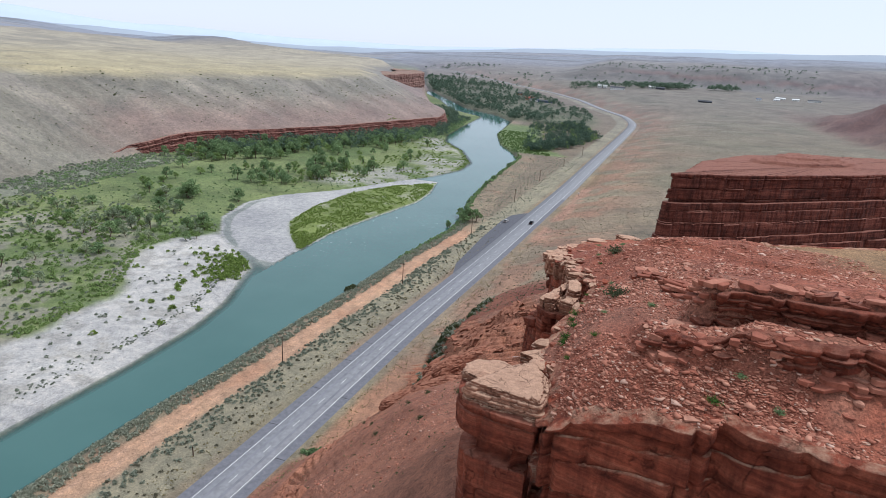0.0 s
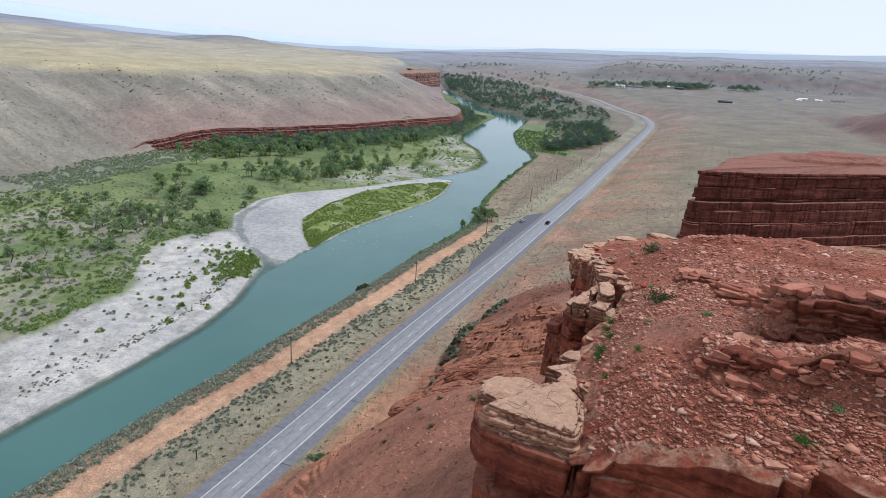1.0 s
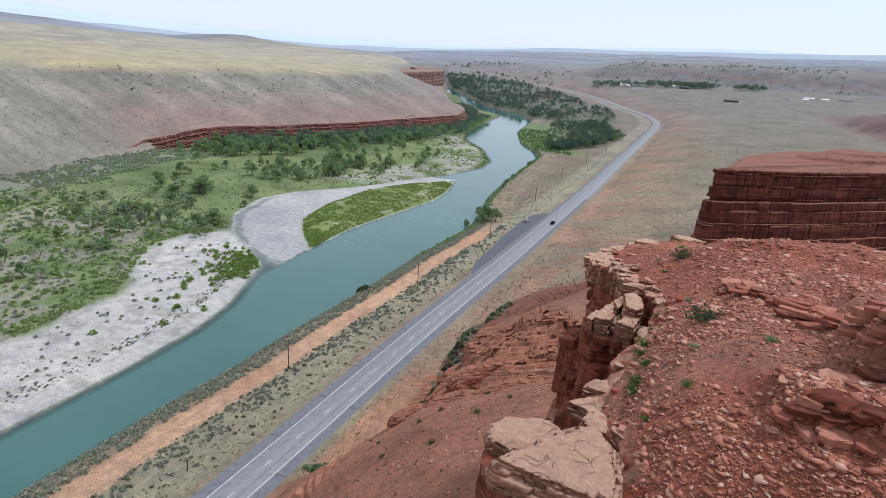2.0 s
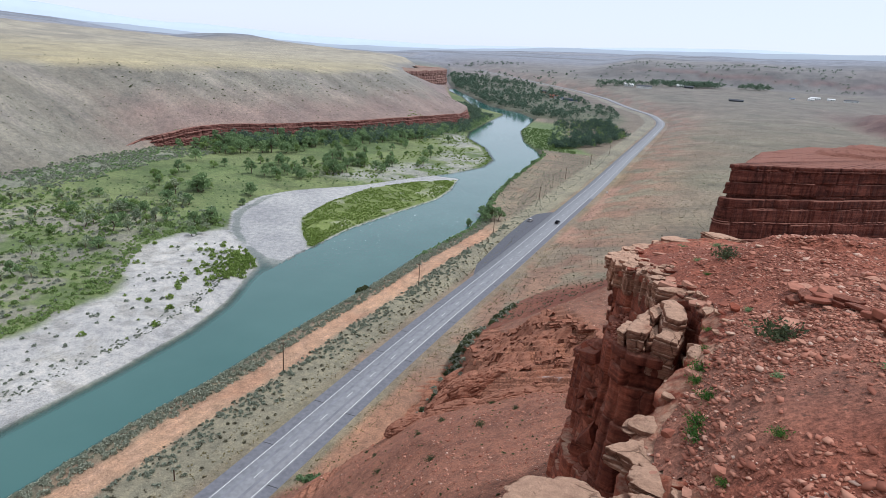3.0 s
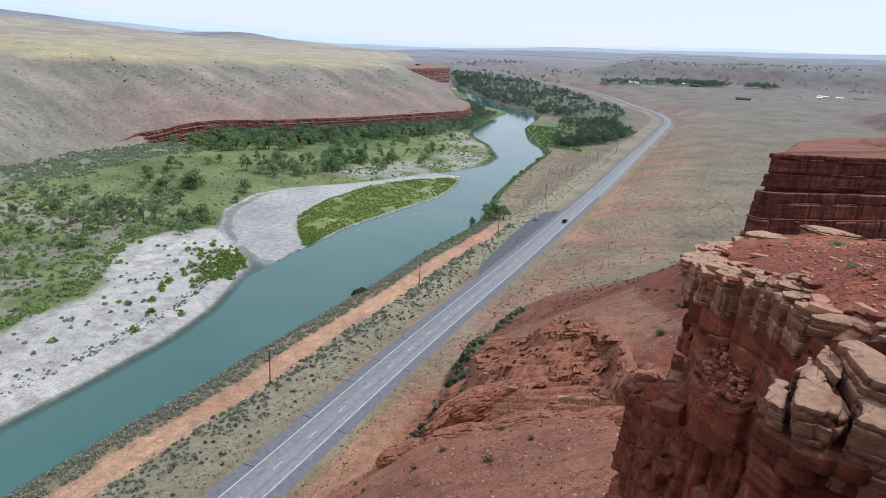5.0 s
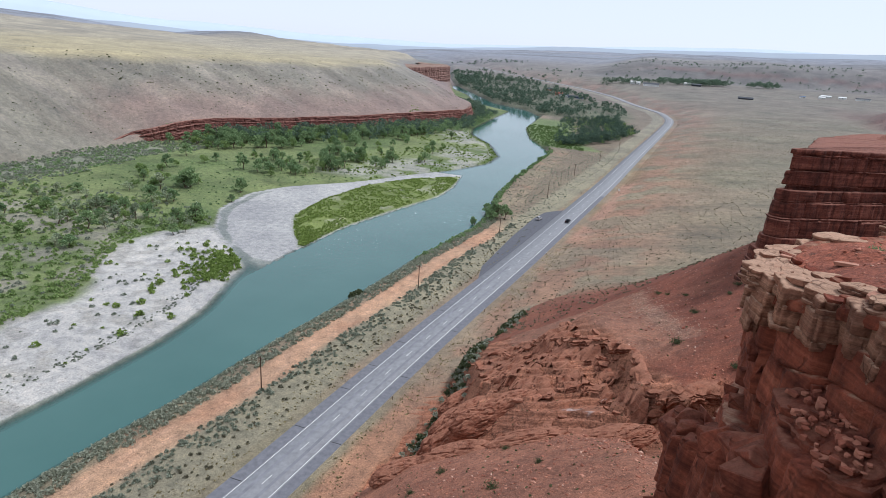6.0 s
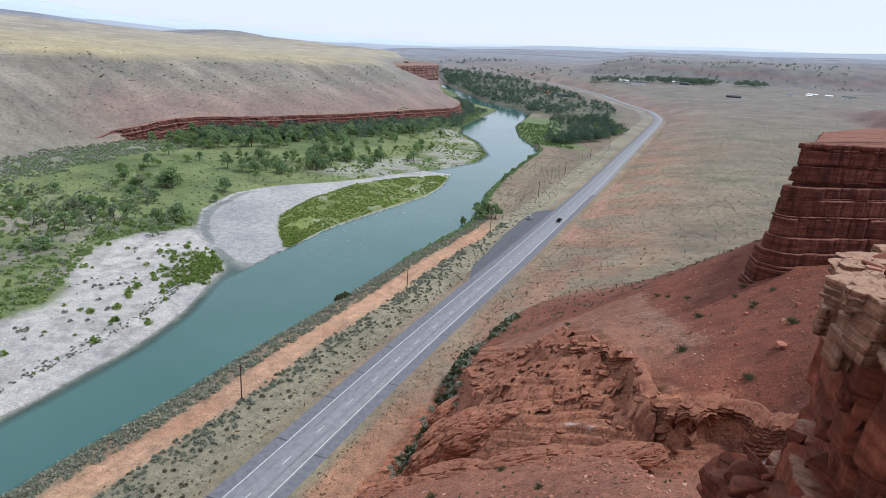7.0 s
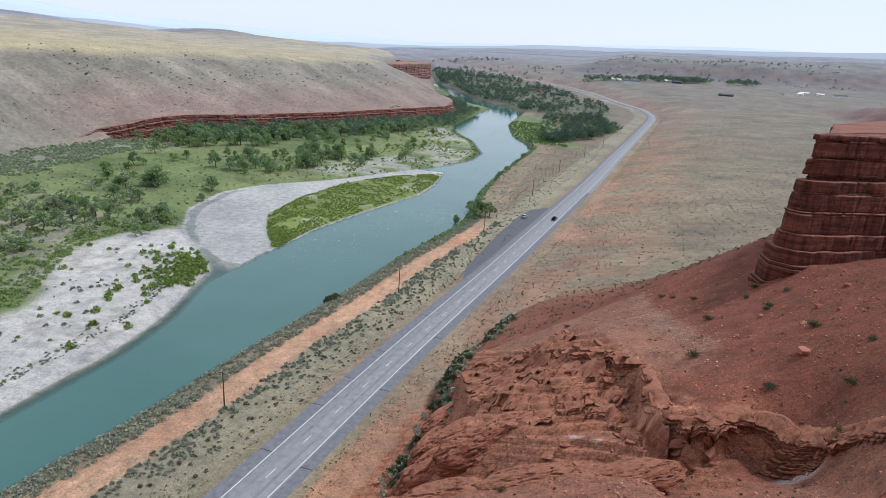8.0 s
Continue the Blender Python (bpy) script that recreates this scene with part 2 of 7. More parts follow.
def water_material():
    m, n, l, b = material("river_water", 0.07)
    p = position(n)
    b.inputs["Specular IOR Level"].default_value = 0.5
    c = mixed(n, l, span(n, l, noise_node(n, l, 0.02, 4, 0.5, p), 0.35, 0.65, 0, 1), (0.028, 0.098, 0.086), (0.042, 0.118, 0.104))
    st = n.new("ShaderNodeVectorMath")
    st.operation = "MULTIPLY"
    st.inputs[1].default_value = (0.5, 0.22, 1.0)
    l.new(p, st.inputs[0])
    foam = noise_node(n, l, 1.0, 6, 0.78, st.outputs[0])
    rif = n.new("ShaderNodeAttribute")
    rif.attribute_name = "riffle"
    lift = n.new("ShaderNodeMath")
    lift.operation = "MULTIPLY_ADD"
    lift.inputs[1].default_value = 0.10
    l.new(rif.outputs["Fac"], lift.inputs[0])
    l.new(foam, lift.inputs[2])
    c = mixed(n, l, span(n, l, lift.outputs[0], 0.70, 0.80, 0, 0.6), c, (0.62, 0.66, 0.66))
    l.new(c, b.inputs["Base Color"])
    dp = n.new("ShaderNodeAttribute")
    dp.attribute_name = "depth"
    clear = n.new("ShaderNodeBsdfTransparent")
    clear.inputs["Color"].default_value = (0.86, 0.88, 0.86, 1)
    mx = n.new("ShaderNodeMixShader")
    l.new(span(n, l, dp.outputs["Fac"], 0.0, 1.5, 0.06, 1.0), mx.inputs[0])
    l.new(clear.outputs[0], mx.inputs[1])
    l.new(b.outputs[0], mx.inputs[2])
    l.new(mx.outputs[0], n["Material Output"].inputs[0])
    sc = n.new("ShaderNodeVectorMath")
    sc.operation = "MULTIPLY"
    sc.inputs[1].default_value = (1.0, 0.45, 1.0)
    l.new(p, sc.inputs[0])
    wave = n.new("ShaderNodeMath")
    wave.operation = "MULTIPLY"
    l.new(noise_node(n, l, 0.9, 6, 0.68, sc.outputs[0]), wave.inputs[0])
    l.new(span(n, l, rif.outputs["Fac"], 0.0, 1.0, 1.0, 3.0), wave.inputs[1])
    bump(n, l, b, wave.outputs[0], 0.35, 0.12)
    return m


EARTH = ground_material()
SLOPE_EARTH = ground_material("slope_earth", True)
RED_ROCK = rock_material("red_sandstone", (0.13, 0.034, 0.019), (0.275, 0.076, 0.043), (0.39, 0.138, 0.082), 0.8, (0.31, 0.128, 0.083), 0.4, (0.40, 0.55, 0.8), 0.66)
CAP_ROCK = rock_material("capped_sandstone", (0.16, 0.040, 0.021), (0.335, 0.090, 0.049), (0.46, 0.165, 0.095), 0.7, (0.52, 0.32, 0.215), 0.3, (0.44, 0.60, 0.9), 0.66)
DARK_ROCK = rock_material("dark_red_sandstone", (0.060, 0.020, 0.014), (0.15, 0.048, 0.032), (0.275, 0.105, 0.072), 0.55, (0.27, 0.12, 0.085), 0.3, (0.30, 0.42, 0.95), 0.5)
SLICK = rock_material("slickrock", (0.19, 0.066, 0.037), (0.31, 0.122, 0.073), (0.42, 0.195, 0.125), 0.6, (0.38, 0.175, 0.11), 0.8, (0.35, 0.5, 0.8), 0.8)
PALE_ROCK = rock_material("pale_caprock", (0.28, 0.122, 0.075), (0.41, 0.205, 0.13), (0.54, 0.31, 0.205), 2.0, (0.60, 0.38, 0.26), 0.9, (0.28, 0.45, 0.95), 0.8)
CLIFF_ROCK = rock_material("far_red_cliff", (0.10, 0.036, 0.032), (0.24, 0.095, 0.078), (0.36, 0.185, 0.15), 0.35, (0.30, 0.18, 0.14), 0.15, (0.35, 0.5, 0.8))
RIM_ROCK = rock_material("far_rim_rock", (0.21, 0.12, 0.105), (0.30, 0.18, 0.155), (0.37, 0.245, 0.21), 0.3, (0.30, 0.27, 0.18), 0.08)
STONE_A = plain_material("red_stone", (0.35, 0.143, 0.092), 0.92, 0, 0.3, 3)
STONE_D = plain_material("dark_red_stone", (0.255, 0.086, 0.053), 0.92, 0, 0.3, 3)
STONE_B = plain_material("pinkish_stone", (0.37, 0.18, 0.12), 0.92, 0, 0.3, 3)
STONE_C = plain_material("pale_stone", (0.43, 0.275, 0.195), 0.92, 0, 0.25, 3)
WATER = water_material()
ASPHALT = plain_material("asphalt", (0.225, 0.225, 0.233), 0.85, 0, 0.2, 0.6)
DARK_ASPHALT = plain_material("fresh_asphalt", (0.10, 0.10, 0.112), 0.85, 0, 0.2, 0.8)
WORN_ASPHALT = plain_material("worn_asphalt", (0.19, 0.19, 0.205), 0.85, 0, 0.25, 0.25)
TAR = plain_material("tar_seal", (0.035, 0.035, 0.038), 0.7, 0, 0.2, 1.0)
SHOULDER = plain_material("shoulder_asphalt", (0.15, 0.15, 0.165), 0.88, 0, 0.22, 0.8)
WORN_PAINT = plain_material("worn_paint", (0.55, 0.55, 0.52), 0.8, 0, 0.3, 1.5)
PAINT = plain_material("road_paint", (0.72, 0.72, 0.70), 0.7, 0, 0.12, 1.5)
LEAF_DARK = leaf_material("cottonwood_leaves", (0.13, 0.21, 0.095), (0.27, 0.37, 0.18))
LEAF_GREY = leaf_material("grey_olive_leaves", (0.20, 0.25, 0.15), (0.38, 0.43, 0.29))
LEAF_FAR = leaf_material("blue_green_leaves", (0.068, 0.115, 0.082), (0.14, 0.195, 0.138))
LEAF_LIGHT = leaf_material("willow_leaves", (0.15, 0.23, 0.075), (0.28, 0.37, 0.14))
LEAF_YELLOW = leaf_material("bright_shrub_leaves", (0.15, 0.225, 0.045), (0.28, 0.36, 0.10))
LEAF_OLIVE = leaf_material("olive_leaves", (0.055, 0.07, 0.032), (0.115, 0.13, 0.062))
LEAF_GREEN = leaf_material("weed_leaves", (0.045, 0.11, 0.02), (0.10, 0.20, 0.04))
DRY_GRASS = leaf_material("dry_grass", (0.20, 0.17, 0.085), (0.30, 0.26, 0.14))
DRY_BRUSH = leaf_material("dry_brush", (0.14, 0.125, 0.085), (0.24, 0.215, 0.15))
# distance haze of the two ridges, put into their base colours
HAZE_BLUE = plain_material("hazy_blue_hills", (0.34, 0.38, 0.43), 1.0, 0, 0.06, 0.002)
HAZE_PALE = plain_material("haze_pale_range", (0.50, 0.57, 0.66), 1.0, 0, 0.04, 0.002)
GLASS = plain_material("dark_glass", (0.02, 0.025, 0.03), 0.1, 0, 0.05, 1)
RUBBER = plain_material("tyre_rubber", (0.02, 0.02, 0.02), 0.9, 0, 0.1, 5)
CHROME = plain_material("bright_metal", (0.6, 0.6, 0.62), 0.3, 1.0, 0.05, 5)
RED_LAMP = plain_material("red_lens", (0.35, 0.02, 0.02), 0.3, 0, 0.05, 5)
BLACK_PAINT = plain_material("black_car_paint", (0.015, 0.015, 0.018), 0.25, 0, 0.05, 5)
SILVER_PAINT = plain_material("silver_car_paint", (0.36, 0.345, 0.345), 0.3, 0, 0.05, 5)
ROOF_DARK = plain_material("dark_roofing", (0.07, 0.075, 0.085), 0.8, 0, 0.15, 0.5)
ROOF_RED = plain_material("red_roofing", (0.32, 0.09, 0.06), 0.8, 0, 0.15, 0.5)
ROOF_BLUE = plain_material("blue_roofing", (0.10, 0.14, 0.22), 0.7, 0, 0.15, 0.5)
SAGE = leaf_material("sage_leaves", (0.20, 0.225, 0.17), (0.37, 0.39, 0.31))
RUBBLE = leaf_like_stone()
BARK = plain_material("bark", (0.12, 0.085, 0.06), 0.95, 0, 0.3, 6)
DARK_WOOD = plain_material("weathered_pole_wood", (0.085, 0.05, 0.035), 0.9, 0, 0.3, 5)

# ---- plan of the valley: curves x(y) ----
road_x = line([(-300, -108), (0, -75.5), (60, -67.5), (115, -61.4), (150, -58), (190, -53.4), (264, -43.7), (350, -33.7), (463, -20.8), (633, -4.2),
               (867, 20), (985, 32), (1045, 34), (1131, 22), (1240, -27), (1389, -77), (1529, -151), (1771, -331), (2003, -503), (3200, -1300), (5000, -2400)], 22)
bank_x = line([(-300, -150), (0, -114), (105, -104), (131, -99.5), (159, -97), (181, -94), (211, -90), (253, -86), (301, -78.5), (327, -76), (395, -85), (452, -86),
               (515, -85), (590, -83), (628, -95), (680, -118), (770, -140), (930, -150), (1000, -185), (1060, -255), (1164, -312), (1300, -390), (1500, -470), (2200, -700), (5000, -2600)], 9)
shore_x = line([(-300, -172), (0, -138), (120, -127), (151, -126), (175, -129.5), (196, -137), (214, -142), (224, -156), (246, -183), (276, -203), (311, -210), (335, -203),
                (348, -194), (363, -181), (381, -170), (420, -152), (456, -133), (498, -119), (539, -119.5), (606, -145), (663, -180), (714, -192), (842, -200), (960, -205),
                (1030, -275), (1164, -335), (1300, -415), (1500, -495), (2200, -730), (5000, -2640)], 5)
isle_w = line([(244, -136), (262, -151), (285, -165), (323, -169), (371, -164), (405, -146), (431, -121.5)], 5)
isle_e = line([(244, -135), (277, -134), (316, -126.5), (368, -115), (400, -115.5), (431, -121)], 5)
gravel_x = line([(0, -170), (100, -166), (163, -168), (186, -184), (207, -195), (228, -195), (246, -184), (262, -195)], 5)
toe_x = line([(-300, -330), (250, -350), (301, -354), (394, -362), (449, -341), (485, -312), (565, -270), (748, -209), (860, -232), (970, -290), (1200, -378), (1374, -428),
              (1420, -490), (1500, -660), (1700, -950), (2500, -1700), (5000, -3800)], 14)
CLIFF_S, CLIFF_N = 384, 800
far_ridge = line([(-180, 90), (-90, 110), (-60, 130), (-52, 112), (-46, 74), (-42, 60), (-37, 50), (-31, 46), (-26, 48), (-22, 54), (-17, 72), (-8, 124), (0, 146), (6, 164), (12, 182), (18, 200), (40, 190), (90, 130), (180, 90)], 2)
# the ledge that crosses the red slope: y(x)
rib_y = line([(-60, 166), (-31, 158), (-27, 154), (-15.4, 138), (-9, 127.5), (-2.8, 122.9), (0.9, 119.7), (1.8, 110), (2.6, 105), (5, 102.3), (7.2, 101.4), (9.2, 102.8), (10.6, 104.2), (12.6, 104.2), (14.6, 103), (16.2, 100), (18, 97), (24, 88), (30, 80), (60, 60)], 0.7)


# how far from the road the red rock begins, and how steeply
foot_d = line([(40, 8.5), (96, 8.5), (102, 15), (107, 26), (113, 29), (125, 27), (135, 24.5), (145, 22.5), (153, 20), (165, 18), (175, 18), (190, 19.5), (204, 21), (222, 28), (240, 33), (270, 50)], 2)
foot_g = line([(40, 0.9), (100, 0.9), (110, 2.2), (300, 2.2)], 2)
gully_deep = line([(-60, 3), (-40, 6), (-28, 8), (-16, 5.5), (-6, 2.5), (4, 0.5), (10, 0)], 1)


def valley(y):
    return 0.027 * np.clip(np.log1p(np.exp(np.clip((y - 950) / 60, -30, 30))) * 60, 0, 2600)


def slope_z(x, y):
    """The red slope under the buttes."""
    u, w = (x + 5) / 30, (y - 115) / 50
    z = 34.3 + 17.6 * u - 9.9 * w + 1.05 * u * u + 2.2 * u * w + 2.36 * w * w
    s = y - rib_y(x) - 1.0
    z = z - 6.0 * np.exp(-((x - 15.5) / 6.5) ** 2 - ((y - 102) / 7.5) ** 2) - 3.5 * np.exp(-((x - 14) / 8) ** 2 - ((y - 89) / 9) ** 2) - 2.6 * np.exp(-((x + 2.5) / 6) ** 2 - ((y - 112) / 5) ** 2) - 2.2 * np.exp(-((x - 5) / 8) ** 2 - ((y - 95) / 6) ** 2) + 4.5 * np.exp(-((x + 8) / 12) ** 2 - ((y - 127) / 10) ** 2) + 3.0 * np.exp(-((x + 8) / 14) ** 2 - ((y - 140) / 12) ** 2) + 3.2 * np.exp(-((x + 10) / 9) ** 2 - ((y - 143) / 8) ** 2)
    near = np.exp(-(s / 22) ** 2) * smooth(-26, -6, x) * smooth(45, 26, x)
    z = z + near * (np.where(s > 0, 0.7 * smooth(22, 12, x) * np.exp(-np.clip(s, 0, None) / 10), -(0.2 + 1.1 * smooth(22, 15, x) + 2.0 * smooth(1, 4, x) * smooth(19, 15, x)) * smooth(0, -2.0, s)))
    return np.clip(z, 0.3, 56 - 7 * smooth(126, 148, y) * smooth(0, 20, x) + 0.04 * x)


def ground_z(x, y):
    x, y = np.asarray(x, float), np.asarray(y, float)
    v = valley(y)
    xr, xb, xl, xh = road_x(y), bank_x(y), shore_x(y), toe_x(y)
    d = x - xr
    # east of the road
    east = v + 20 * (1 - np.exp(-np.clip(d - 12, 0, None) / 55)) + 0.012 * np.clip(d - 60, 0, None) + 0.9 * fbm(x, y, 40, 4, 3) * smooth(10, 60, d)
    steep = 0.05 * np.clip(d - 8, 0, None) + foot_g(y) * np.clip(d - foot_d(y) - 1.5 * vnoise(y / 9, x * 0, 7), 0, None)
    cleft = gully_deep(x) * np.exp(-((y - 104 + 0.12 * (x + 20)) / 4.5) ** 2)
    red = np.minimum(slope_z(x, y) + 0.7 * fbm(x, y, 14, 4, 5) - cleft, steep)
    w = smooth(250, 165, y)
    z = np.where(d > 0, east * (1 - w) + red * w, v)
    # between the road and the river
    low = v - 0.35 - 0.25 * smooth(-14, -20, d) + 0.15 * fbm(x, y, 8, 3, 9)
    z = np.where(d < -8, low * smooth(-8, -12, d) + z * (1 - smooth(-8, -12, d)), z)
    e = xb - x
    z = np.where((e > -5) & (d < -10), v - 0.6 + (-4.2) * smooth(-4.5, 2.5, e), z)
    # the west side
    g = xl - x
    flat = v - 3 + 1.2 * smooth(0, 9, g) + 0.8 * smooth(20, 60, g) + 0.8 * smooth(60, 150, g) + 0.35 * fbm(x, y, 25, 4, 11) * smooth(3, 20, g)
    z = np.where(x < xl + 6, v - 4.8 + (flat - v + 4.8) * smooth(-6, 1, g), z)
    # the shoal and the green island
    iw, ie = isle_w(y), isle_e(y)
    shoal = (x > xl) & (x < ie) & (y > 185) & (y < 470)
    bar = v - 2.86 + 0.16 * fbm(x, y, 9, 4, 13) - 0.19 * smooth(9, 5, x - xl) * smooth(0, 3, x - xl) * smooth(350, 300, y) - 1.3 * smooth(226, 196, y + 0.1 * (x + 140) + 7 * fbm(x, y, 14, 3, 14))
    z = np.where(shoal & (y < 440), np.maximum(z, bar), z)
    inside = np.minimum(np.minimum(x - iw, ie - x), np.minimum(y - 243, 433 - y))
    z = np.where(inside > -1, np.maximum(z, v - 3.0 + 1.3 * smooth(-1, 5, inside) + 0.2 * fbm(x, y, 10, 3, 15)), z)
    # the mesa across the river
    h = xh - x
    cliff = 12.4 * smooth(CLIFF_S - 25, CLIFF_S + 60, y) * smooth(1420, 1300, y)
    h2 = h - 6 * fbm(x, y, 60, 3, 19) * smooth(5, 60, h)
    up = cliff * smooth(2.0, 5.0, h) + (56 - cliff) * np.clip(h2 / 112, 0, 1) ** 1.15 * (1 - 0.16 * smooth(70, 130, h2)) + 10 * smooth(80, 150, h2)
    up = up + np.clip(h2 - 130, 0, 900) * 0.008 * smooth(2400, 700, y) + 26 * np.exp(-((x + 1500) / 420) ** 2 - ((y - 950) / 520) ** 2) * (1 + 0.3 * fbm(x, y, 300, 3, 33)) + 2.2 * fbm(x, y, 45, 4, 21) * smooth(20, 80, h) + 5 * fbm(x, y, 260, 3, 23) * smooth(150, 400, h)
    z = np.where(h > 0, np.maximum(z, v * smooth(900, 1400, y) * (1 - 0.6 * smooth(200, 700, h)) - 0.2 + up), z)
    z = z - 15 * smooth(1500, 2500, np.hypot(x, y)) * smooth(250, 600, h)
    # hills and the far rim
    z = z + 50 * smooth(275, 400, x + 30 * fbm(x, y, 50, 4, 34)) * np.exp(-((x - 400) / 260) ** 2 * (x > 400) - ((y - 940) / 170) ** 2) * (1 + 0.2 * fbm(x, y, 70, 4, 36))
    z = z + (36 + 8 * smooth(60, 300, x)) * smooth(1775, 1930, y + 45 * fbm(x, y, 160, 4, 25)) * smooth(-230, 0, x) * (1 + 0.16 * fbm(x, y, 90, 4, 27))
    z = z + 14 * smooth(430, 900, x) * smooth(700, 1300, y) * (1 + 0.25 * fbm(x, y, 180, 4, 29))
    r, az = np.hypot(x, y), np.degrees(np.arctan2(x, y))
    rim = far_ridge(az) + 22 * fbm(x, y, 700, 4, 31)
    z = z + (rim - z) * smooth(2500, 4500, r) * 0.96
    return z


def axis(lo, hi, a, b, step, left, right):
    out, s, x = [], step, a
    while x > lo:
        s *= left
        x -= s
        out.append(x)
    out = out[::-1] + list(np.arange(a, b, step))
    s, x = step, out[-1]
    while x < hi:
        s *= right
        x += s
        out.append(x)
    return np.array(out)


def mix3(a, b, k):
    return a + (np.asarray(b, float) - a) * np.asarray(k, float)[..., None]


def ground_tint(x, y, z):
    """Base colours of soil, grass, gravel and sand by where they lie, with distance haze painted in."""
    v = valley(y)
    d, g, e, h = x - road_x(y), shore_x(y) - x, bank_x(y) - x, toe_x(y) - x
    n1, n2, n3 = fbm(x, y, 60, 4, 41), fbm(x, y, 14, 4, 43), fbm(x, y, 5, 3, 45)
    c = np.zeros(x.shape + (3,)) + (0.255, 0.195, 0.125)
    c = mix3(c, (0.235, 0.205, 0.125), smooth(-0.2, 0.4, n1))
    c = mix3(c, (0.30, 0.175, 0.105), smooth(0.1, 0.5, n2) * 0.6 * smooth(60, 10, d))
    band = fbm(x * 0.55 + 0.1 * y, y, 18, 5, 47)
    c = mix3(c, (0.17, 0.145, 0.095), smooth(0.05, 0.45, band) * 0.4)
    c = mix3(c, (0.32, 0.255, 0.17), smooth(0.05, 0.45, -band) * 0.35)
    c = mix3(c, (0.27, 0.15, 0.10), smooth(0.2, 0.5, fbm(x * 0.5, y, 70, 3, 49)) * smooth(12, 30, d) * smooth(200, 90, d) * smooth(900, 500, y) * 0.5)
    # roadside grass and the reddish shoulder
    c = mix3(c, (0.265, 0.24, 0.155), smooth(-30, -22, d) * smooth(-8, -11, d))
    c = mix3(c, (0.31, 0.17, 0.105), smooth(0.0, 0.35, n2 + 0.2) * smooth(8, 11, d) * smooth(75, 25, d) * 0.8)
    c = mix3(c, (0.175, 0.165, 0.115), smooth(50, 110, d + 20 * n1) * (y > 150) * 0.55)
    c = mix3(c, (0.14, 0.12, 0.085), smooth(0.25, 0.5, fbm(x * 0.3, y, 9, 4, 48)) * smooth(14, 30, d) * 0.5)
    c = mix3(c, (0.24, 0.175, 0.09), smooth(7, 10, d) * smooth(24, 14, d) * smooth(0.0, 0.4, n1 + n2) * 0.7)
    c = mix3(c, (0.42, 0.23, 0.15), smooth(10, 13, d + 2 * n2) * smooth(22, 17, d + 2 * n2) * smooth(300, 320, y) * smooth(480, 460, y) * smooth(-0.3, 0.1, n2) * 0.8)
    # red slopes under the buttes
    k = smooth(240, 190, y + 14 * n2) * smooth(foot_d(y) - 4, foot_d(y) + 1, d + 2 * n2)
    c = mix3(c, (0.195, 0.065, 0.039), k)
    c = mix3(c, (0.28, 0.108, 0.062), k * smooth(0.0, 0.4, n2) * 0.6)
    c = mix3(c, (0.31, 0.14, 0.088), k * smooth(102, 93, y + 3 * n2) * (0.75 + 0.25 * n2))
    c = mix3(c, (0.37, 0.18, 0.10), smooth(8, 11, d) * (1 - k) * smooth(172, 136, y + 10 * n2) * (d < 34) * 0.85)
    # dirt track on the bank
    track = smooth(7.8, 9.4, -e + 0.8 * n3) * smooth(17.4, 15.4, -e + 1.3 * n2) * smooth(325, 300, y) * smooth(-9, -14, d)
    c = mix3(c, (0.50, 0.285, 0.16), track * (0.85 + 0.15 * n3))
    c = mix3(c, (0.60, 0.36, 0.22), track * smooth(0.55, 0.95, np.cos((-e - 11) * 2.2 + 0.8 * n2)) * 0.55)
    c = mix3(c, (0.40, 0.19, 0.10), track * smooth(0.0, 0.4, fbm(-e * 3, y, 18, 3, 67)) * 0.5)
    c = mix3(c, (0.19, 0.15, 0.10), smooth(19, 21, -e) * smooth(-23, -27, d) * 0.8)
    c = mix3(c, (0.12, 0.115, 0.075), smooth(-5, -3, e) * smooth(3, 1, e))
    c = mix3(c, (0.10, 0.095, 0.075), smooth(1, 3, e) * (g < 0))
    # green point inside the river bend
    c = mix3(c, (0.15, 0.215, 0.065), smooth(2, -3, e) * smooth(-62, -48, e + 8 * n2) * smooth(612, 632, y) * smooth(905, 860, y))
    # wooded flat upstream
    c = mix3(c, (0.125, 0.15, 0.075), smooth(2, -4, e) * smooth(-300, -200, e + 40 * n1) * smooth(900, 960, y) * smooth(1900, 1700, y) * smooth(-40, -70, d) * (0.8 + 0.2 * n2))
    # the west flat
    west = smooth(-1, 1, g)
    c = mix3(c, (0.12, 0.17, 0.06), west)
    c = mix3(c, (0.18, 0.22, 0.085), west * smooth(-0.25, 0.3, n1))
    c = mix3(c, (0.10, 0.125, 0.05), west * smooth(0.1, 0.5, n2) * 0.6)
    c = mix3(c, (0.27, 0.255, 0.20), west * smooth(-0.22, 0.2, n2 + 0.25 * n1) * smooth(262, 222, y + 10 * n3) * 0.85)
    c = mix3(c, (0.21, 0.22, 0.16), smooth(-318, -330, x + 8 * n2) * smooth(400, 370, y))
    pebble = np.maximum(smooth(gravel_x(y) - 4, gravel_x(y) + 3, x + 4 * n2) * smooth(255, 243, y), 0)
    c = mix3(c, (0.45, 0.44, 0.415), west * pebble)
    c = mix3(c, (0.31, 0.30, 0.27), west * pebble * smooth(0.05, 0.4, n3 + 0.5 * n2) * 0.7)
    c = mix3(c, (0.33, 0.33, 0.28), west * smooth(60, 35, g + 12 * n1) * smooth(375, 395, y) * smooth(700, 660, y) * smooth(-0.25, 0.15, n2 + 0.3 * n3) * 0.9)
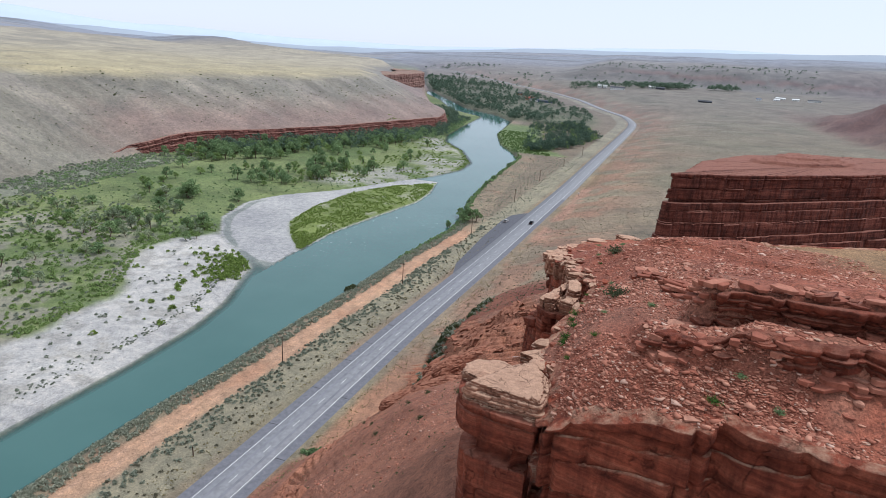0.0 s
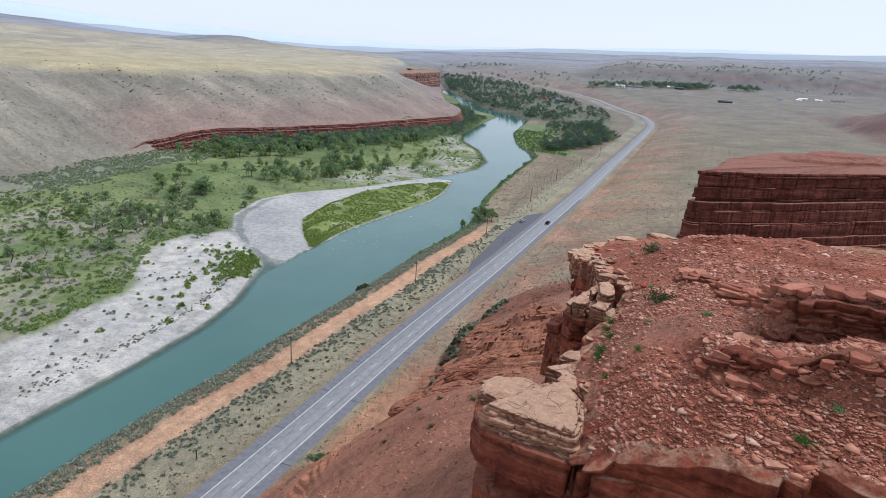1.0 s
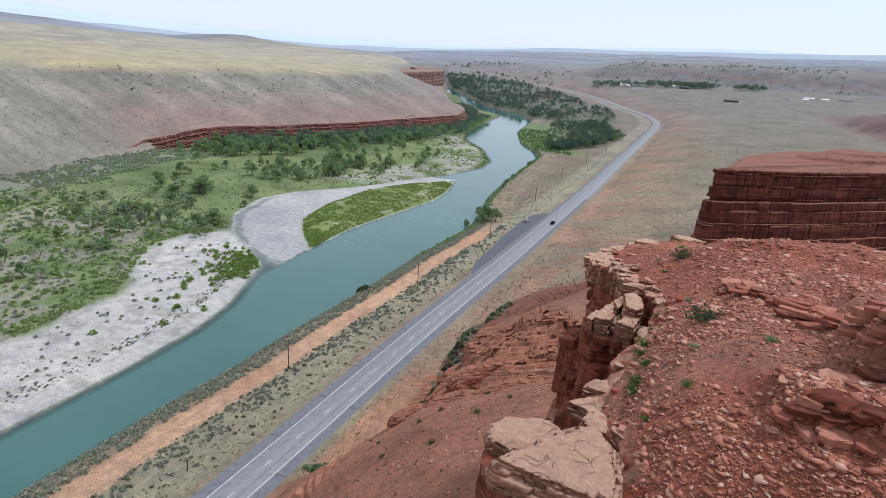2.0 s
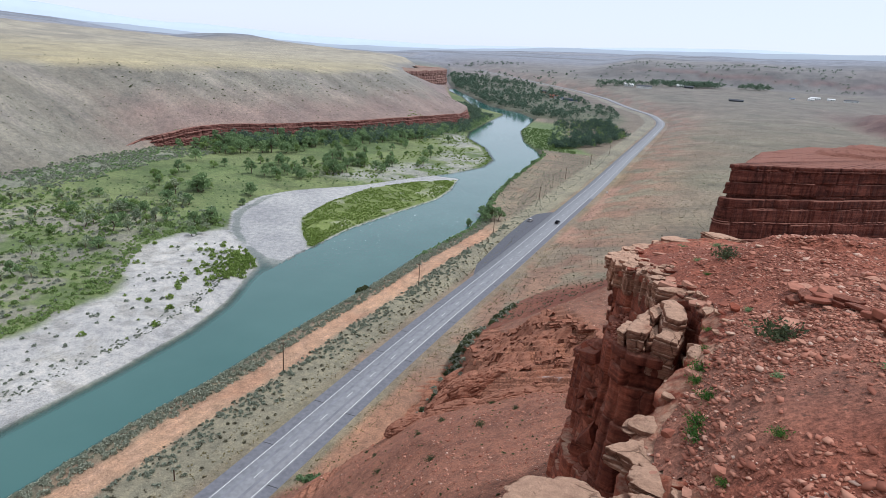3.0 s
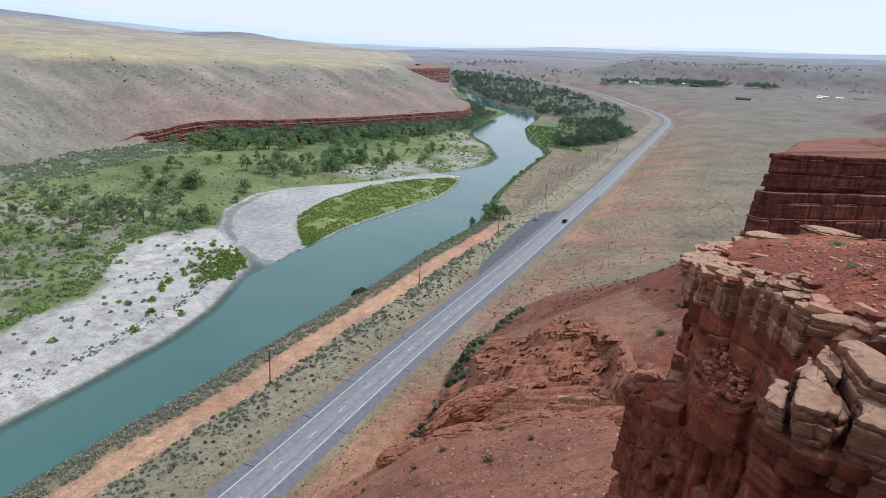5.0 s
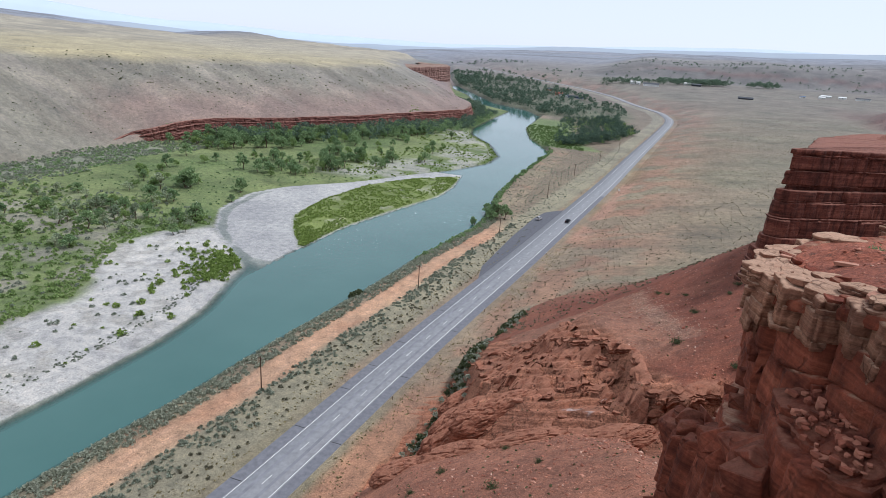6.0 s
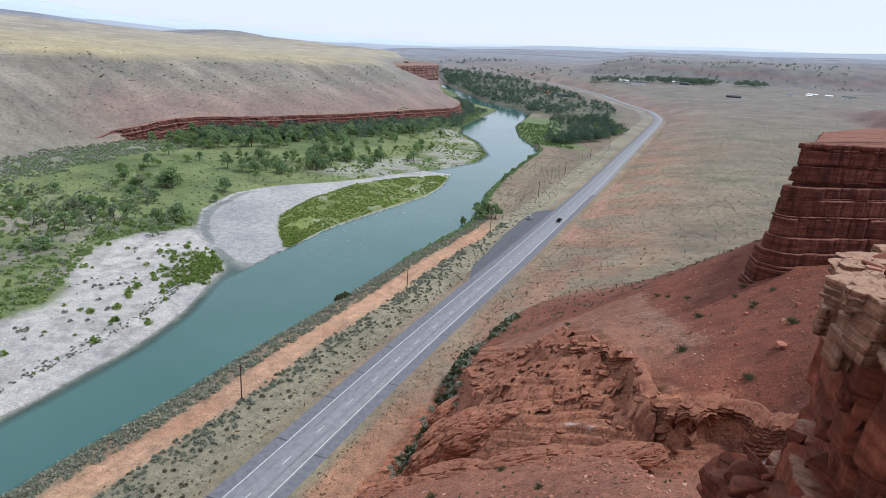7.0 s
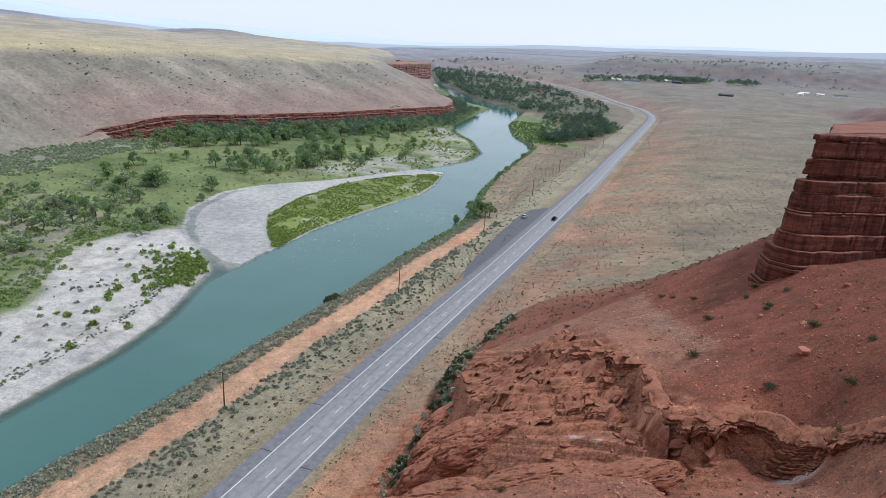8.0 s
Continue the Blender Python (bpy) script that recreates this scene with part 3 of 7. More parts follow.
    c = mix3(c, (0.09, 0.13, 0.03), west * smooth(7, 3, g) * smooth(480, 500, y) * smooth(680, 640, y))
    inside = np.minimum(np.minimum(x - isle_w(y), isle_e(y) - x), np.minimum(y - 243, 433 - y))
    sh = (g < 0) & (x < isle_e(y) + 2) & (y > 185) & (y < 475)
    c = mix3(c, (0.38, 0.38, 0.37), sh * smooth(-3.9, -3.0, z - v))
    c = mix3(c, (0.17, 0.22, 0.05), smooth(-1, 1.5, inside))
    c = mix3(c, (0.30, 0.31, 0.20), smooth(1, 4, inside) * smooth(0.15, 0.4, n2) * 0.7)
    # the mesa across: grey-tan slope, pink towards the cliff, straw on top
    hill = smooth(-2, 3, h)
    c = mix3(c, (0.24, 0.224, 0.172), hill)
    c = mix3(c, (0.20, 0.185, 0.14), hill * smooth(0.0, 0.4, fbm(x, y * 0.35, 30, 4, 65)) * 0.5)
    rill = fbm(x * 0.16, y, 9, 4, 69)
    c = mix3(c, (0.17, 0.15, 0.12), hill * smooth(0.05, 0.4, rill) * 0.5)
    c = mix3(c, (0.33, 0.29, 0.235), hill * smooth(0.05, 0.4, -rill) * 0.5)
    c = mix3(c, (0.275, 0.175, 0.145), 0.7 * hill * smooth(46, 18, z - v + 7 * n2) * smooth(340, 430, y + 50 * n1))
    c = mix3(c, (0.41, 0.35, 0.185), hill * smooth(52, 60, z + 4 * n1))
    c = mix3(c, (0.32, 0.28, 0.165), hill * smooth(60, 66, z) * smooth(-0.1, 0.35, n1))
    # far hills; the first two tints paint in haze, greyer then bluer
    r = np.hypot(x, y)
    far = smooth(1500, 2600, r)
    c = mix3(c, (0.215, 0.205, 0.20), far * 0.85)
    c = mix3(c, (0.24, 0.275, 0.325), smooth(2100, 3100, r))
    c = mix3(c, (0.165, 0.16, 0.145), smooth(1700, 1800, y) * smooth(2300, 2150, y) * smooth(-260, -120, x) * (0.75 + 0.25 * n1))
    c = mix3(c, (0.24, 0.12, 0.10), smooth(1700, 1800, y) * smooth(2200, 2100, y) * smooth(-100, 100, x) * smooth(6, 2, np.abs(z - v - 48 - 10 * n1)) * 0.6)
    c = mix3(c, (0.185, 0.13, 0.125), smooth(430, 700, x) * smooth(800, 1200, y) * smooth(2200, 1800, y) * 0.7)
    c = mix3(c, (0.185, 0.085, 0.075), smooth(265, 310, x + 15 * n2) * np.exp(-((y - 940) / 230) ** 2) * 0.9)
    # belts of scrub and pale grass across the far plains
    belt = fbm(x * 0.25, y, 170, 4, 37)
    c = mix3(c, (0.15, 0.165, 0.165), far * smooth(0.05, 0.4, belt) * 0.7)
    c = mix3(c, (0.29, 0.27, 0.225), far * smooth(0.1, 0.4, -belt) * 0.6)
    # painted haze: colours lose strength and gain blue the farther they lie
    haze = smooth(350, 1500, r)
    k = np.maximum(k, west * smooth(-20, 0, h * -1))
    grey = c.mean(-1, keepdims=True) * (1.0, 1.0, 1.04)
    grey = grey * np.stack([1 - 0.02 * haze, 1 + 0 * haze, 1 + 0.10 * haze], -1)
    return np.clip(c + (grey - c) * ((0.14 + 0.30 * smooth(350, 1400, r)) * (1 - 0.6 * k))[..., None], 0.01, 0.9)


def in_patch(x, y):
    """Inside the rocky apron that lies over the red slope."""
    return np.minimum(np.minimum(x + 50, 33 - x), np.minimum(y - 42, 172 - y))


# ---- ground, water, road ----
gx = axis(-4700, 4700, -225, 45, 1.25, 1.013, 1.03)
gy = axis(-4700, 4800, 45, 330, 1.25, 1.06, 1.0105)
GX, GY = np.meshgrid(gx, gy)
GZ = ground_z(GX, GY)
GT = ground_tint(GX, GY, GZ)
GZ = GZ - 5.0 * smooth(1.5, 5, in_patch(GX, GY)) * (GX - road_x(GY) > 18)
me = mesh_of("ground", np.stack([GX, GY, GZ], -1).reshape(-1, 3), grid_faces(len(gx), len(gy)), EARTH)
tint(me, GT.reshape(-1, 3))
ground = tagged(new("ground", me), "valley floor of dry grass, gravel bars, green flats and tan hills", "ground", kind="structure")


def ribbon(name, ys, left, right, lift, mat, steps=2):
    ks = np.linspace(0, 1, steps)
    X = left[:, None] + (right - left)[:, None] * ks
    Y = np.repeat(ys[:, None], steps, 1)
    Z = lift(X, Y)
    return mesh_of(name, np.stack([X, Y, Z], -1).reshape(-1, 3), grid_faces(steps, len(ys)), mat)


wy = np.concatenate([np.arange(-250, 90, 6.0), np.arange(90, 480, 1.6), np.arange(480, 600, 4.0), np.arange(600, 1330, 10.0)])
me = ribbon("water", wy, shore_x(wy) - 4, bank_x(wy) + 4, lambda x, y: valley(y) - 3.0, WATER, 64)
wco = np.empty(len(me.vertices) * 3, np.float32)
me.vertices.foreach_get("co", wco)
wco = wco.reshape(-1, 3)
me.attributes.new("depth", "FLOAT", "POINT").data.foreach_set("value", np.clip(wco[:, 2] - ground_z(wco[:, 0], wco[:, 1]), 0, 4).astype(np.float32))
wx, wyy = wco[:, 0], wco[:, 1]
riffle = np.exp(-((wyy - 330) / 55) ** 2) * smooth(-70, -20, -np.abs(wx - isle_e(wyy) - 14)) + 0.9 * np.exp(-((wyy - 250) / 45) ** 2) * smooth(30, 5, np.abs(wx + 118)) + 0.8 * np.exp(-((wyy - 690) / 60) ** 2) + 0.7 * np.exp(-((wyy - 480) / 90) ** 2)
me.attributes.new("riffle", "FLOAT", "POINT").data.foreach_set("value", np.clip(riffle, 0, 1).astype(np.float32))
water = tagged(new("water", me), "teal river water with faint ripples between gravel banks", "river", kind="structure")

ry = np.concatenate([np.arange(-200, 700, 3.0), np.arange(700, 2100, 8.0)])
SLOPE = np.gradient(road_x(ry), ry)
WIDE = np.sqrt(1 + SLOPE ** 2)


def along(offset, ys):
    g = np.interp(ys, ry, WIDE)
    return road_x(ys) + offset * g


def deck(x, y):
    return valley(y) + 0.06


def road_strip(name, a, b, y0, y1, rise, mat, label=""):
    ys = ry[(ry >= y0) & (ry <= y1)]
    ys = np.unique(np.concatenate([[y0], ys, [y1]]))
    me = ribbon(name, ys, along(a, ys), along(b, ys), lambda x, y: deck(x, y) + rise, mat, 2)
    ob = new(name, me)
    if label:
        ob["label"] = label
    return ob


road = road_strip("road", -6.6, 6.6, -200, 2090, 0.0, ASPHALT)
sol = road.modifiers.new("depth", "SOLIDIFY")
sol.thickness, sol.offset = 0.25, -1
tagged(road, "two-lane grey asphalt highway with white edge lines", "road", kind="structure")
for a in (-3.62, 3.62):
    ob = road_strip("edge_line", a - 0.065, a + 0.065, -200, 1500, 0.012, PAINT)
    ob.parent = road
y = 0.7
while y < 700:
    ob = road_strip("lane_dash", -0.08, 0.08, y, y + 3.0, 0.012, WORN_PAINT)
    ob.parent = road
    y += 12.03

PULL = [(238, -6.6), (252, -10.7), (300, -14.4), (340, -15.8), (356, -14.3), (364, -9.5), (368, -6.6)]
qy = np.arange(238, 368.5, 1.5)
me = ribbon("pullout", qy, along(np.interp(qy, *zip(*PULL)), qy), along(np.full(len(qy), -6.55), qy), lambda x, y: deck(x, y) - 0.012, DARK_ASPHALT, 3)
ob = new("pullout", me)
ob.parent = road
ob["label"] = "darker asphalt lay-by beside the highway"
for y0, side in ((74, -1), (96, 1), (108, -1), (126, 1), (128, -1), (146.5, -1), (158, 1), (160, -1), (176, -1), (190, 1), (203, -1), (231, 1)):
    a, b = (-6.5, -3.75) if side < 0 else (3.75, 6.5)
    ob = road_strip("crack_seal", a, b, y0, y0 + 0.24, 0.008, TAR)
    ob.parent = road
for a, b, y0, y1 in ((-1.9, -1.2, 60, 260), (1.2, 1.9, 60, 240), (-6.6, -4.0, 60, 238), (4.0, 6.6, 60, 420)):
    ob = road_strip("worn_strip", a, b, y0, y1, 0.004, WORN_ASPHALT if abs(a) < 3 else SHOULDER)
    ob.parent = road

# ---- layered rock ----
def outline(points, step, closed=True, soft=2):
    """Evenly spaced points along a polygon, with corners rounded a little."""
    p = np.array(points, float)
    if closed:
        p = np.vstack([p, p[:1]])
    seg = np.hypot(*np.diff(p, axis=0).T)
    s = np.concatenate([[0], np.cumsum(seg)])
    n = max(8, int(s[-1] / step))
    u = np.linspace(0, s[-1], n, endpoint=not closed)
    q = np.stack([np.interp(u, s, p[:, 0]), np.interp(u, s, p[:, 1])], 1)
    for _ in range(soft):
        if closed:
            q = (np.roll(q, 1, 0) + 2 * q + np.roll(q, -1, 0)) / 4
        else:
            q[1:-1] = (q[:-2] + 2 * q[1:-1] + q[2:]) / 4
    return q


def normals(q, closed=True):
    w = np.roll(q, -3, 0) - np.roll(q, 3, 0)
    if not closed:
        w[:3], w[-3:] = q[3:6] - q[:3], q[-3:] - q[-6:-3]
    w /= np.maximum(np.hypot(w[:, 0], w[:, 1]), 1e-6)[:, None]
    return np.stack([w[:, 1], -w[:, 0]], 1)


def strata(name, points, z0, z1, mat, step=0.3, closed=True, layer=(0.5, 1.6), jut=0.3, block=(1.5, 5.0), crack=0.35, batter=0.08, rough=0.1,
           bays=0.0, bay_size=7.0, lip=0.8, cap=None, seed=1, dome=0.0, ledges=(), joints=(4.0, 9.0), joint_depth=0.7, tilt=0.0, groove=0.10, first=(), level=(), flare=(99.0, 0.0)):
    """A wall of bedded rock along an outline, whose outside lies on the right of its way: beds stand proud or lie back, short joints
    split each bed into blocks and long ones run down through all of them. z1: the rim's height, a number or a function of x, y.
    cap: rings that close the top. ledges: (from depth, to depth, metres further out). first: thicknesses of the uppermost beds.
    level: metres over which the beds even out the rim's ups and downs, and more south of the given y. flare: the depth from which the foot spreads, and how fast."""
    r = np.random.default_rng(seed)
    q = outline(points, step, closed)
    nrm = normals(q, closed)
    n = len(q)
    s = np.arange(n) * step
    rim = z1(q[:, 0], q[:, 1]) if callable(z1) else np.full(n, float(z1))
    even = rim
    if level:
        runs = []
        for span_ in level[:2]:
            w = max(1, int(span_ / step))
            pad = np.concatenate([np.full(w, rim[0]), rim, np.full(w, rim[-1])])
            runs.append(np.convolve(pad, np.ones(2 * w + 1) / (2 * w + 1), "valid"))
        k = smooth(level[2] + 1.5, level[2] - 1.0, q[:, 1])
        even = runs[0] * (1 - k) + runs[1] * k
    top = float(rim.max())
    big = bays * (fbm(s, s * 0, bay_size, 3, seed + 5) - 0.5 * np.abs(vnoise(s / (bay_size * 0.45), s * 0, seed + 6)))
    long_cuts = np.cumsum(r.uniform(*joints, size=int(n * step / joints[0]) + 3))
    long_depth = r.uniform(0.4, 1.3, len(long_cuts)) * joint_depth
    wob = 0.5 * vnoise(s / 4, s * 0, seed + 8)
    beds, depth = [], 0.0
    while depth < top - z0:
        t = first[len(beds)] if len(beds) < len(first) else r.uniform(*layer) * r.choice([0.45, 1.0, 1.0, 1.5])
        beds.append((depth, depth + t, r.uniform(-jut, jut)))
        depth += t
    rows = []

    def add(dz, off):
        k = min(1.0, float(np.mean(dz)) / 0.8)
        rows.append(np.column_stack([q + nrm * (off + big)[:, None], rim * (1 - k) + even * k - dz + tilt * s]))

    if not cap:
        for o, dz in ((-lip - 0.7, 0.6), (-lip, -0.05), (-0.5 * lip, -0.07)):
            xy = q + nrm * (o + 0.35 * fbm(s, s * 0, 1.5, 2, seed + 9) + (big if o > -lip else 0))[:, None]
            zz = z1(xy[:, 0], xy[:, 1]) if callable(z1) else rim
            rows.append(np.column_stack([xy, zz - dz + tilt * s]))
    for a, b, o in beds:
        cuts = np.cumsum(r.uniform(*block, size=int(n * step / block[0]) + 4)) - block[1]
        k = np.searchsorted(cuts, s)
        cell = (r.normal(0, jut * 0.5, len(cuts) + 2)[k]) + (r.normal(0, 0.05, len(cuts) + 2)[k]) * (s - cuts[np.clip(k - 1, 0, None)])
        kk = np.clip(k, 1, len(cuts) - 1)
        gap = np.minimum(np.abs(s - cuts[kk - 1]), np.abs(cuts[kk] - s))
        joint = -crack * np.exp(-(gap / (0.55 * step + 0.03)) ** 2)
        sw = s + wob + 0.15 * r.normal()
        m = np.clip(np.searchsorted(long_cuts, sw), 1, len(long_cuts) - 1)
        lgap = np.minimum(np.abs(sw - long_cuts[m - 1]), np.abs(long_cuts[m] - sw))
        ldep = np.where(np.abs(sw - long_cuts[m - 1]) < np.abs(long_cuts[m] - sw), long_depth[m - 1], long_depth[m])
        joint = joint - ldep * np.exp(-(lgap / (0.5 * step + 0.03)) ** 2)
        extra = sum(x for z_a, z_b, x in ledges if z_a <= a < z_b) + flare[1] * max(0.0, a - flare[0])
        inner = max(1, int((b - a) / max(1.6 * step, 0.5)))
        fs = [0.0, 0.04] + [(j + 0.5) / inner for j in range(inner)] + [0.96, 1.0]
        for f in fs:
            dz = a + 0.01 + (b - a - 0.02) * f
            edge = -groove * min(1.0, b - a) if f in (0.0, 1.0) else 0.0
            fine = rough * (fbm(s, np.full(n, dz), 0.9, 3, seed + 11) + 0.35 * r.normal(size=n))
            add(dz + 0.05 * vnoise(s / 2.5, np.full(n, dz), seed + 21) * (b - a), o + cell + joint + edge + fine + batter * dz + extra)
    rows = rows[::-1]
    if cap:
        c = q.mean(0)
        edge_row = rows[-1].copy()
        spread = max(2.5, 4 * float(np.hypot(*(q - c).T).mean()) / cap)
        for j in range(1, cap + 1):
            f = 1 - (j / cap)
            xy = c + (edge_row[:, :2] - c) * (f if f > 0 else 0.001)
            zz = edge_row[:, 2] * f + (rim.mean()) * (1 - f) + 0.03 + dome * (1 - f * f) + 0.16 * fbm(xy[:, 0], xy[:, 1], spread, 2 if spread > 3 else 4, seed + 13) * min(1, j / 2)
            rows.append(np.column_stack([xy, zz]))
    return mesh_of(name, np.concatenate(rows), grid_faces(n, len(rows), closed), mat, flat=True)


def hull_mesh(name, points, mat, bevel=0.0):
    """An angular stone: the hull of some points, its edges knocked off."""
    bm = bmesh.new()
    for p in points:
        bm.verts.new(p)
    out = bmesh.ops.convex_hull(bm, input=bm.verts)
    loose = [v for v in bm.verts if not v.link_faces]
    bmesh.ops.delete(bm, geom=loose, context="VERTS")
    if bevel:
        bmesh.ops.bevel(bm, geom=list(bm.edges), offset=bevel, segments=1, affect="EDGES", clamp_overlap=True)
    me = bpy.data.meshes.new(name)
    bm.to_mesh(me)
    bm.free()
    me.materials.append(mat)
    return me


def stone_points(r, sx, sy, sz, n=14):
    p = r.normal(size=(n, 3))
    p /= np.linalg.norm(p, axis=1)[:, None]
    p = np.sign(p) * np.abs(p) ** 0.6
    return p * (sx / 2, sy / 2, sz / 2) * r.uniform(0.85, 1.1, (n, 1))


def plate_points(r, sx, sy, sz, n=9):
    a = np.sort(r.uniform(0, 2 * math.pi, n)) * 0.45 + np.linspace(0, 2 * math.pi, n, endpoint=False) * 0.55
    k = r.uniform(0.68, 1.12, n)
    x, y = np.cos(a) * k * sx / 2, np.sin(a) * k * sy / 2
    up = np.stack([x * 0.96, y * 0.96, np.full(n, sz / 2) + r.normal(0, 0.06 * sz, n)], 1)
    dn = np.stack([x * r.uniform(0.8, 1, n), y * r.uniform(0.8, 1, n), np.full(n, -sz / 2)], 1)
    return np.vstack([up, dn])


BASE_X, BASE_Z = (3, 5.4, 11.4, 16, 25, 60), (75.8, 77.0, 80.0, 80.9, 81.3, 81.8)


def ledge_y(x):
    return 23.0 - 0.13 * (x - 14) + 0.5 * vnoise(x / 3.5, x * 0, 55)


def top_z(x, y):
    """The surface of the near butte."""
    x, y = np.asarray(x, float), np.asarray(y, float)
    z = np.interp(x, BASE_X, BASE_Z) - smooth(46, 62, y) * (1.9 + 0.33 * np.clip(x - 5.5, 0, 9))
    z = z + 1.7 * smooth(44, 25, y) * smooth(15.5, 20.5, y) * smooth(4.5, 9, x)
    s = y - ledge_y(x)
    z = z + 2.7 * smooth(13.6, 15.0, x + 0.25 * np.clip(28 - y, -20, 4)) * smooth(0.5, 1.0, s) * np.exp(-np.clip(s, 0, None) / 9.0)
    z = z + 0.7 * smooth(10.0, 11.0, x + 0.4 * vnoise(y / 2, x * 0, 57)) * smooth(-0.2, 0.3, s + 3.2 + 0.6 * vnoise(x / 2, y * 0, 58)) * smooth(1.5, -1.0, s)
    z = z + 0.5 * smooth(0.25, 0.45, fbm(x, y, 7, 3, 59))
    return z + 0.16 * fbm(x, y, 5, 4, 51) + 0.05 * fbm(x, y, 1.2, 2, 53)


BUTTE = [(70, 84), (40, 72), (22, 66), (12, 63.5), (6.5, 62), (4.4, 60), (3.3, 56.5), (3.0, 53), (3.4, 50.4), (4.4, 48.4), (5.1, 46), (5.6, 43.5), (5.9, 41.6), (7.1, 40.6), (7.4, 37), (7.2, 33.5),
         (5.4, 29.5), (4.6, 27.5), (4.5, 25.5), (5.9, 23.4), (6.1, 21), (6.2, 17.3), (10.2, 16.3), (13.6, 15.2), (14.6, 16.3), (15.6, 15.2), (19, 14.4), (30, 12.0), (70, 6)]
me = strata("butte_wall", BUTTE, 46, top_z, CAP_ROCK, step=0.25, closed=False, layer=(0.5, 2.0), jut=0.11, block=(2.2, 7.0), crack=0.22, batter=0.03, rough=0.09, bays=0.06, bay_size=5, groove=0.10, first=(0.45, 0.7, 1.5, 2.1, 0.35, 1.3, 0.5),
            level=(2.5, 11.0, 17.2), seed=3, lip=0.7, joints=(2.6, 7.5), joint_depth=0.9, ledges=((0.45, 1.1, -0.15), (4.7, 5.2, -0.5), (5.2, 6.8, -1.2), (6.8, 99, 0.2), (9, 99, 0.4), (16, 99, 1.5)))
butte = tagged(new("butte_cliff", me), "layered red sandstone cliff of the near butte with pale rim", "cliff", kind="structure")


def inside_of(points, x, y):
    p = np.array(points, float)
    hit = np.zeros(x.shape, bool)
    for (x0, y0), (x1, y1) in zip(p, np.roll(p, -1, 0)):
        c = (y0 > y) != (y1 > y)
        with np.errstate(divide="ignore", invalid="ignore"):
            hit ^= c & (x < (x1 - x0) * (y - y0) / (y1 - y0 + 1e-9) + x0)
    return hit


tx, ty = np.concatenate([np.arange(3, 26, 0.25), np.arange(26, 64, 0.6)]), np.concatenate([np.arange(6, 40, 0.25), np.arange(40, 82, 0.4)])
TX, TY = np.meshgrid(tx, ty)
TZ = top_z(TX, TY)
keep = np.ones(TX.shape, bool)
for dx, dy in ((0.5, 0), (-0.5, 0), (0, 0.5), (0, -0.5), (0.35, 0.35), (-0.35, 0.35), (0.35, -0.35), (-0.35, -0.35)):
    keep &= inside_of(BUTTE, TX + dx, TY + dy)
keep = keep.ravel()
f = grid_faces(len(tx), len(ty))
f = f[keep[f].all(1)]
me = mesh_of("butte_top", np.stack([TX, TY, TZ], -1).reshape(-1, 3), f, EARTH)
n2 = fbm(TX, TY, 5, 4, 61)
ct = np.zeros(TX.shape + (3,)) + (0.34, 0.115, 0.070)
ct = mix3(ct, (0.35, 0.150, 0.097), smooth(0.0, 0.5, n2))
ct = mix3(ct, (0.26, 0.084, 0.052), smooth(0.0, 0.5, fbm(TX, TY, 9, 3, 63)) * 0.7)
ct = mix3(ct, (0.30, 0.21, 0.11), smooth(20, 32, TX + 5 * n2) * smooth(36, 46, TY) * 0.8)
# paler soil towards the rim
ct = mix3(ct, (0.39, 0.185, 0.125), smooth(22, 25, TY + 2 * n2) * smooth(40, 31, TY + 3 * n2) * smooth(17, 12, TX + 2 * n2) * (0.7 + 0.3 * n2))
tint(me, ct.reshape(-1, 3))
butte_top = tagged(new("butte_top", me), "rubbly red earth on top of the near butte", "ground", kind="structure")

# the ledges on top of the butte
pts = [(14.8, 28.0), (13.8, 26.0), (13.5, 24.2)] + [(float(x), float(ledge_y(x)) - 0.1) for x in np.arange(14.2, 58, 1.2)]
me = strata("ledge", pts, 81.5, lambda x, y: np.maximum(top_z(x + 0.35, y + 1.6), 82.5) + 0.15, RED_ROCK, step=0.18, closed=False, layer=(0.10, 0.32), jut=0.24, block=(0.5, 2.2), crack=0.16,
            batter=-0.3, rough=0.05, bays=0.5, bay_size=4, lip=1.2, seed=41, joints=(1.5, 4), joint_depth=0.3, groove=0.5)
tagged(new("rock_ledge", me), "thin-bedded dark red ledge overhanging a rubble slope", "ledge", kind="structure")
pts = [(11.4, 21.6), (11.0, 20.6)] + [(float(x), float(ledge_y(x)) - 3.3 + 0.25 * math.sin(x * 1.3)) for x in np.arange(11.6, 58, 1.0)]
me = strata("ledge", pts, 79.5, lambda x, y: top_z(x + 0.2, y + 1.0) + 0.12, RED_ROCK, step=0.16, closed=False, layer=(0.12, 0.35), jut=0.2, block=(0.5, 2.0), crack=0.14,
            batter=-0.3, rough=0.05, bays=0.6, bay_size=3, lip=1.0, seed=43, joints=(1.0, 3), joint_depth=0.3, groove=0.5)
tagged(new("lower_ledge", me), "crumbling thin-bedded red ledge above broken plates", "ledge", kind="structure")
r = np.random.default_rng(91)
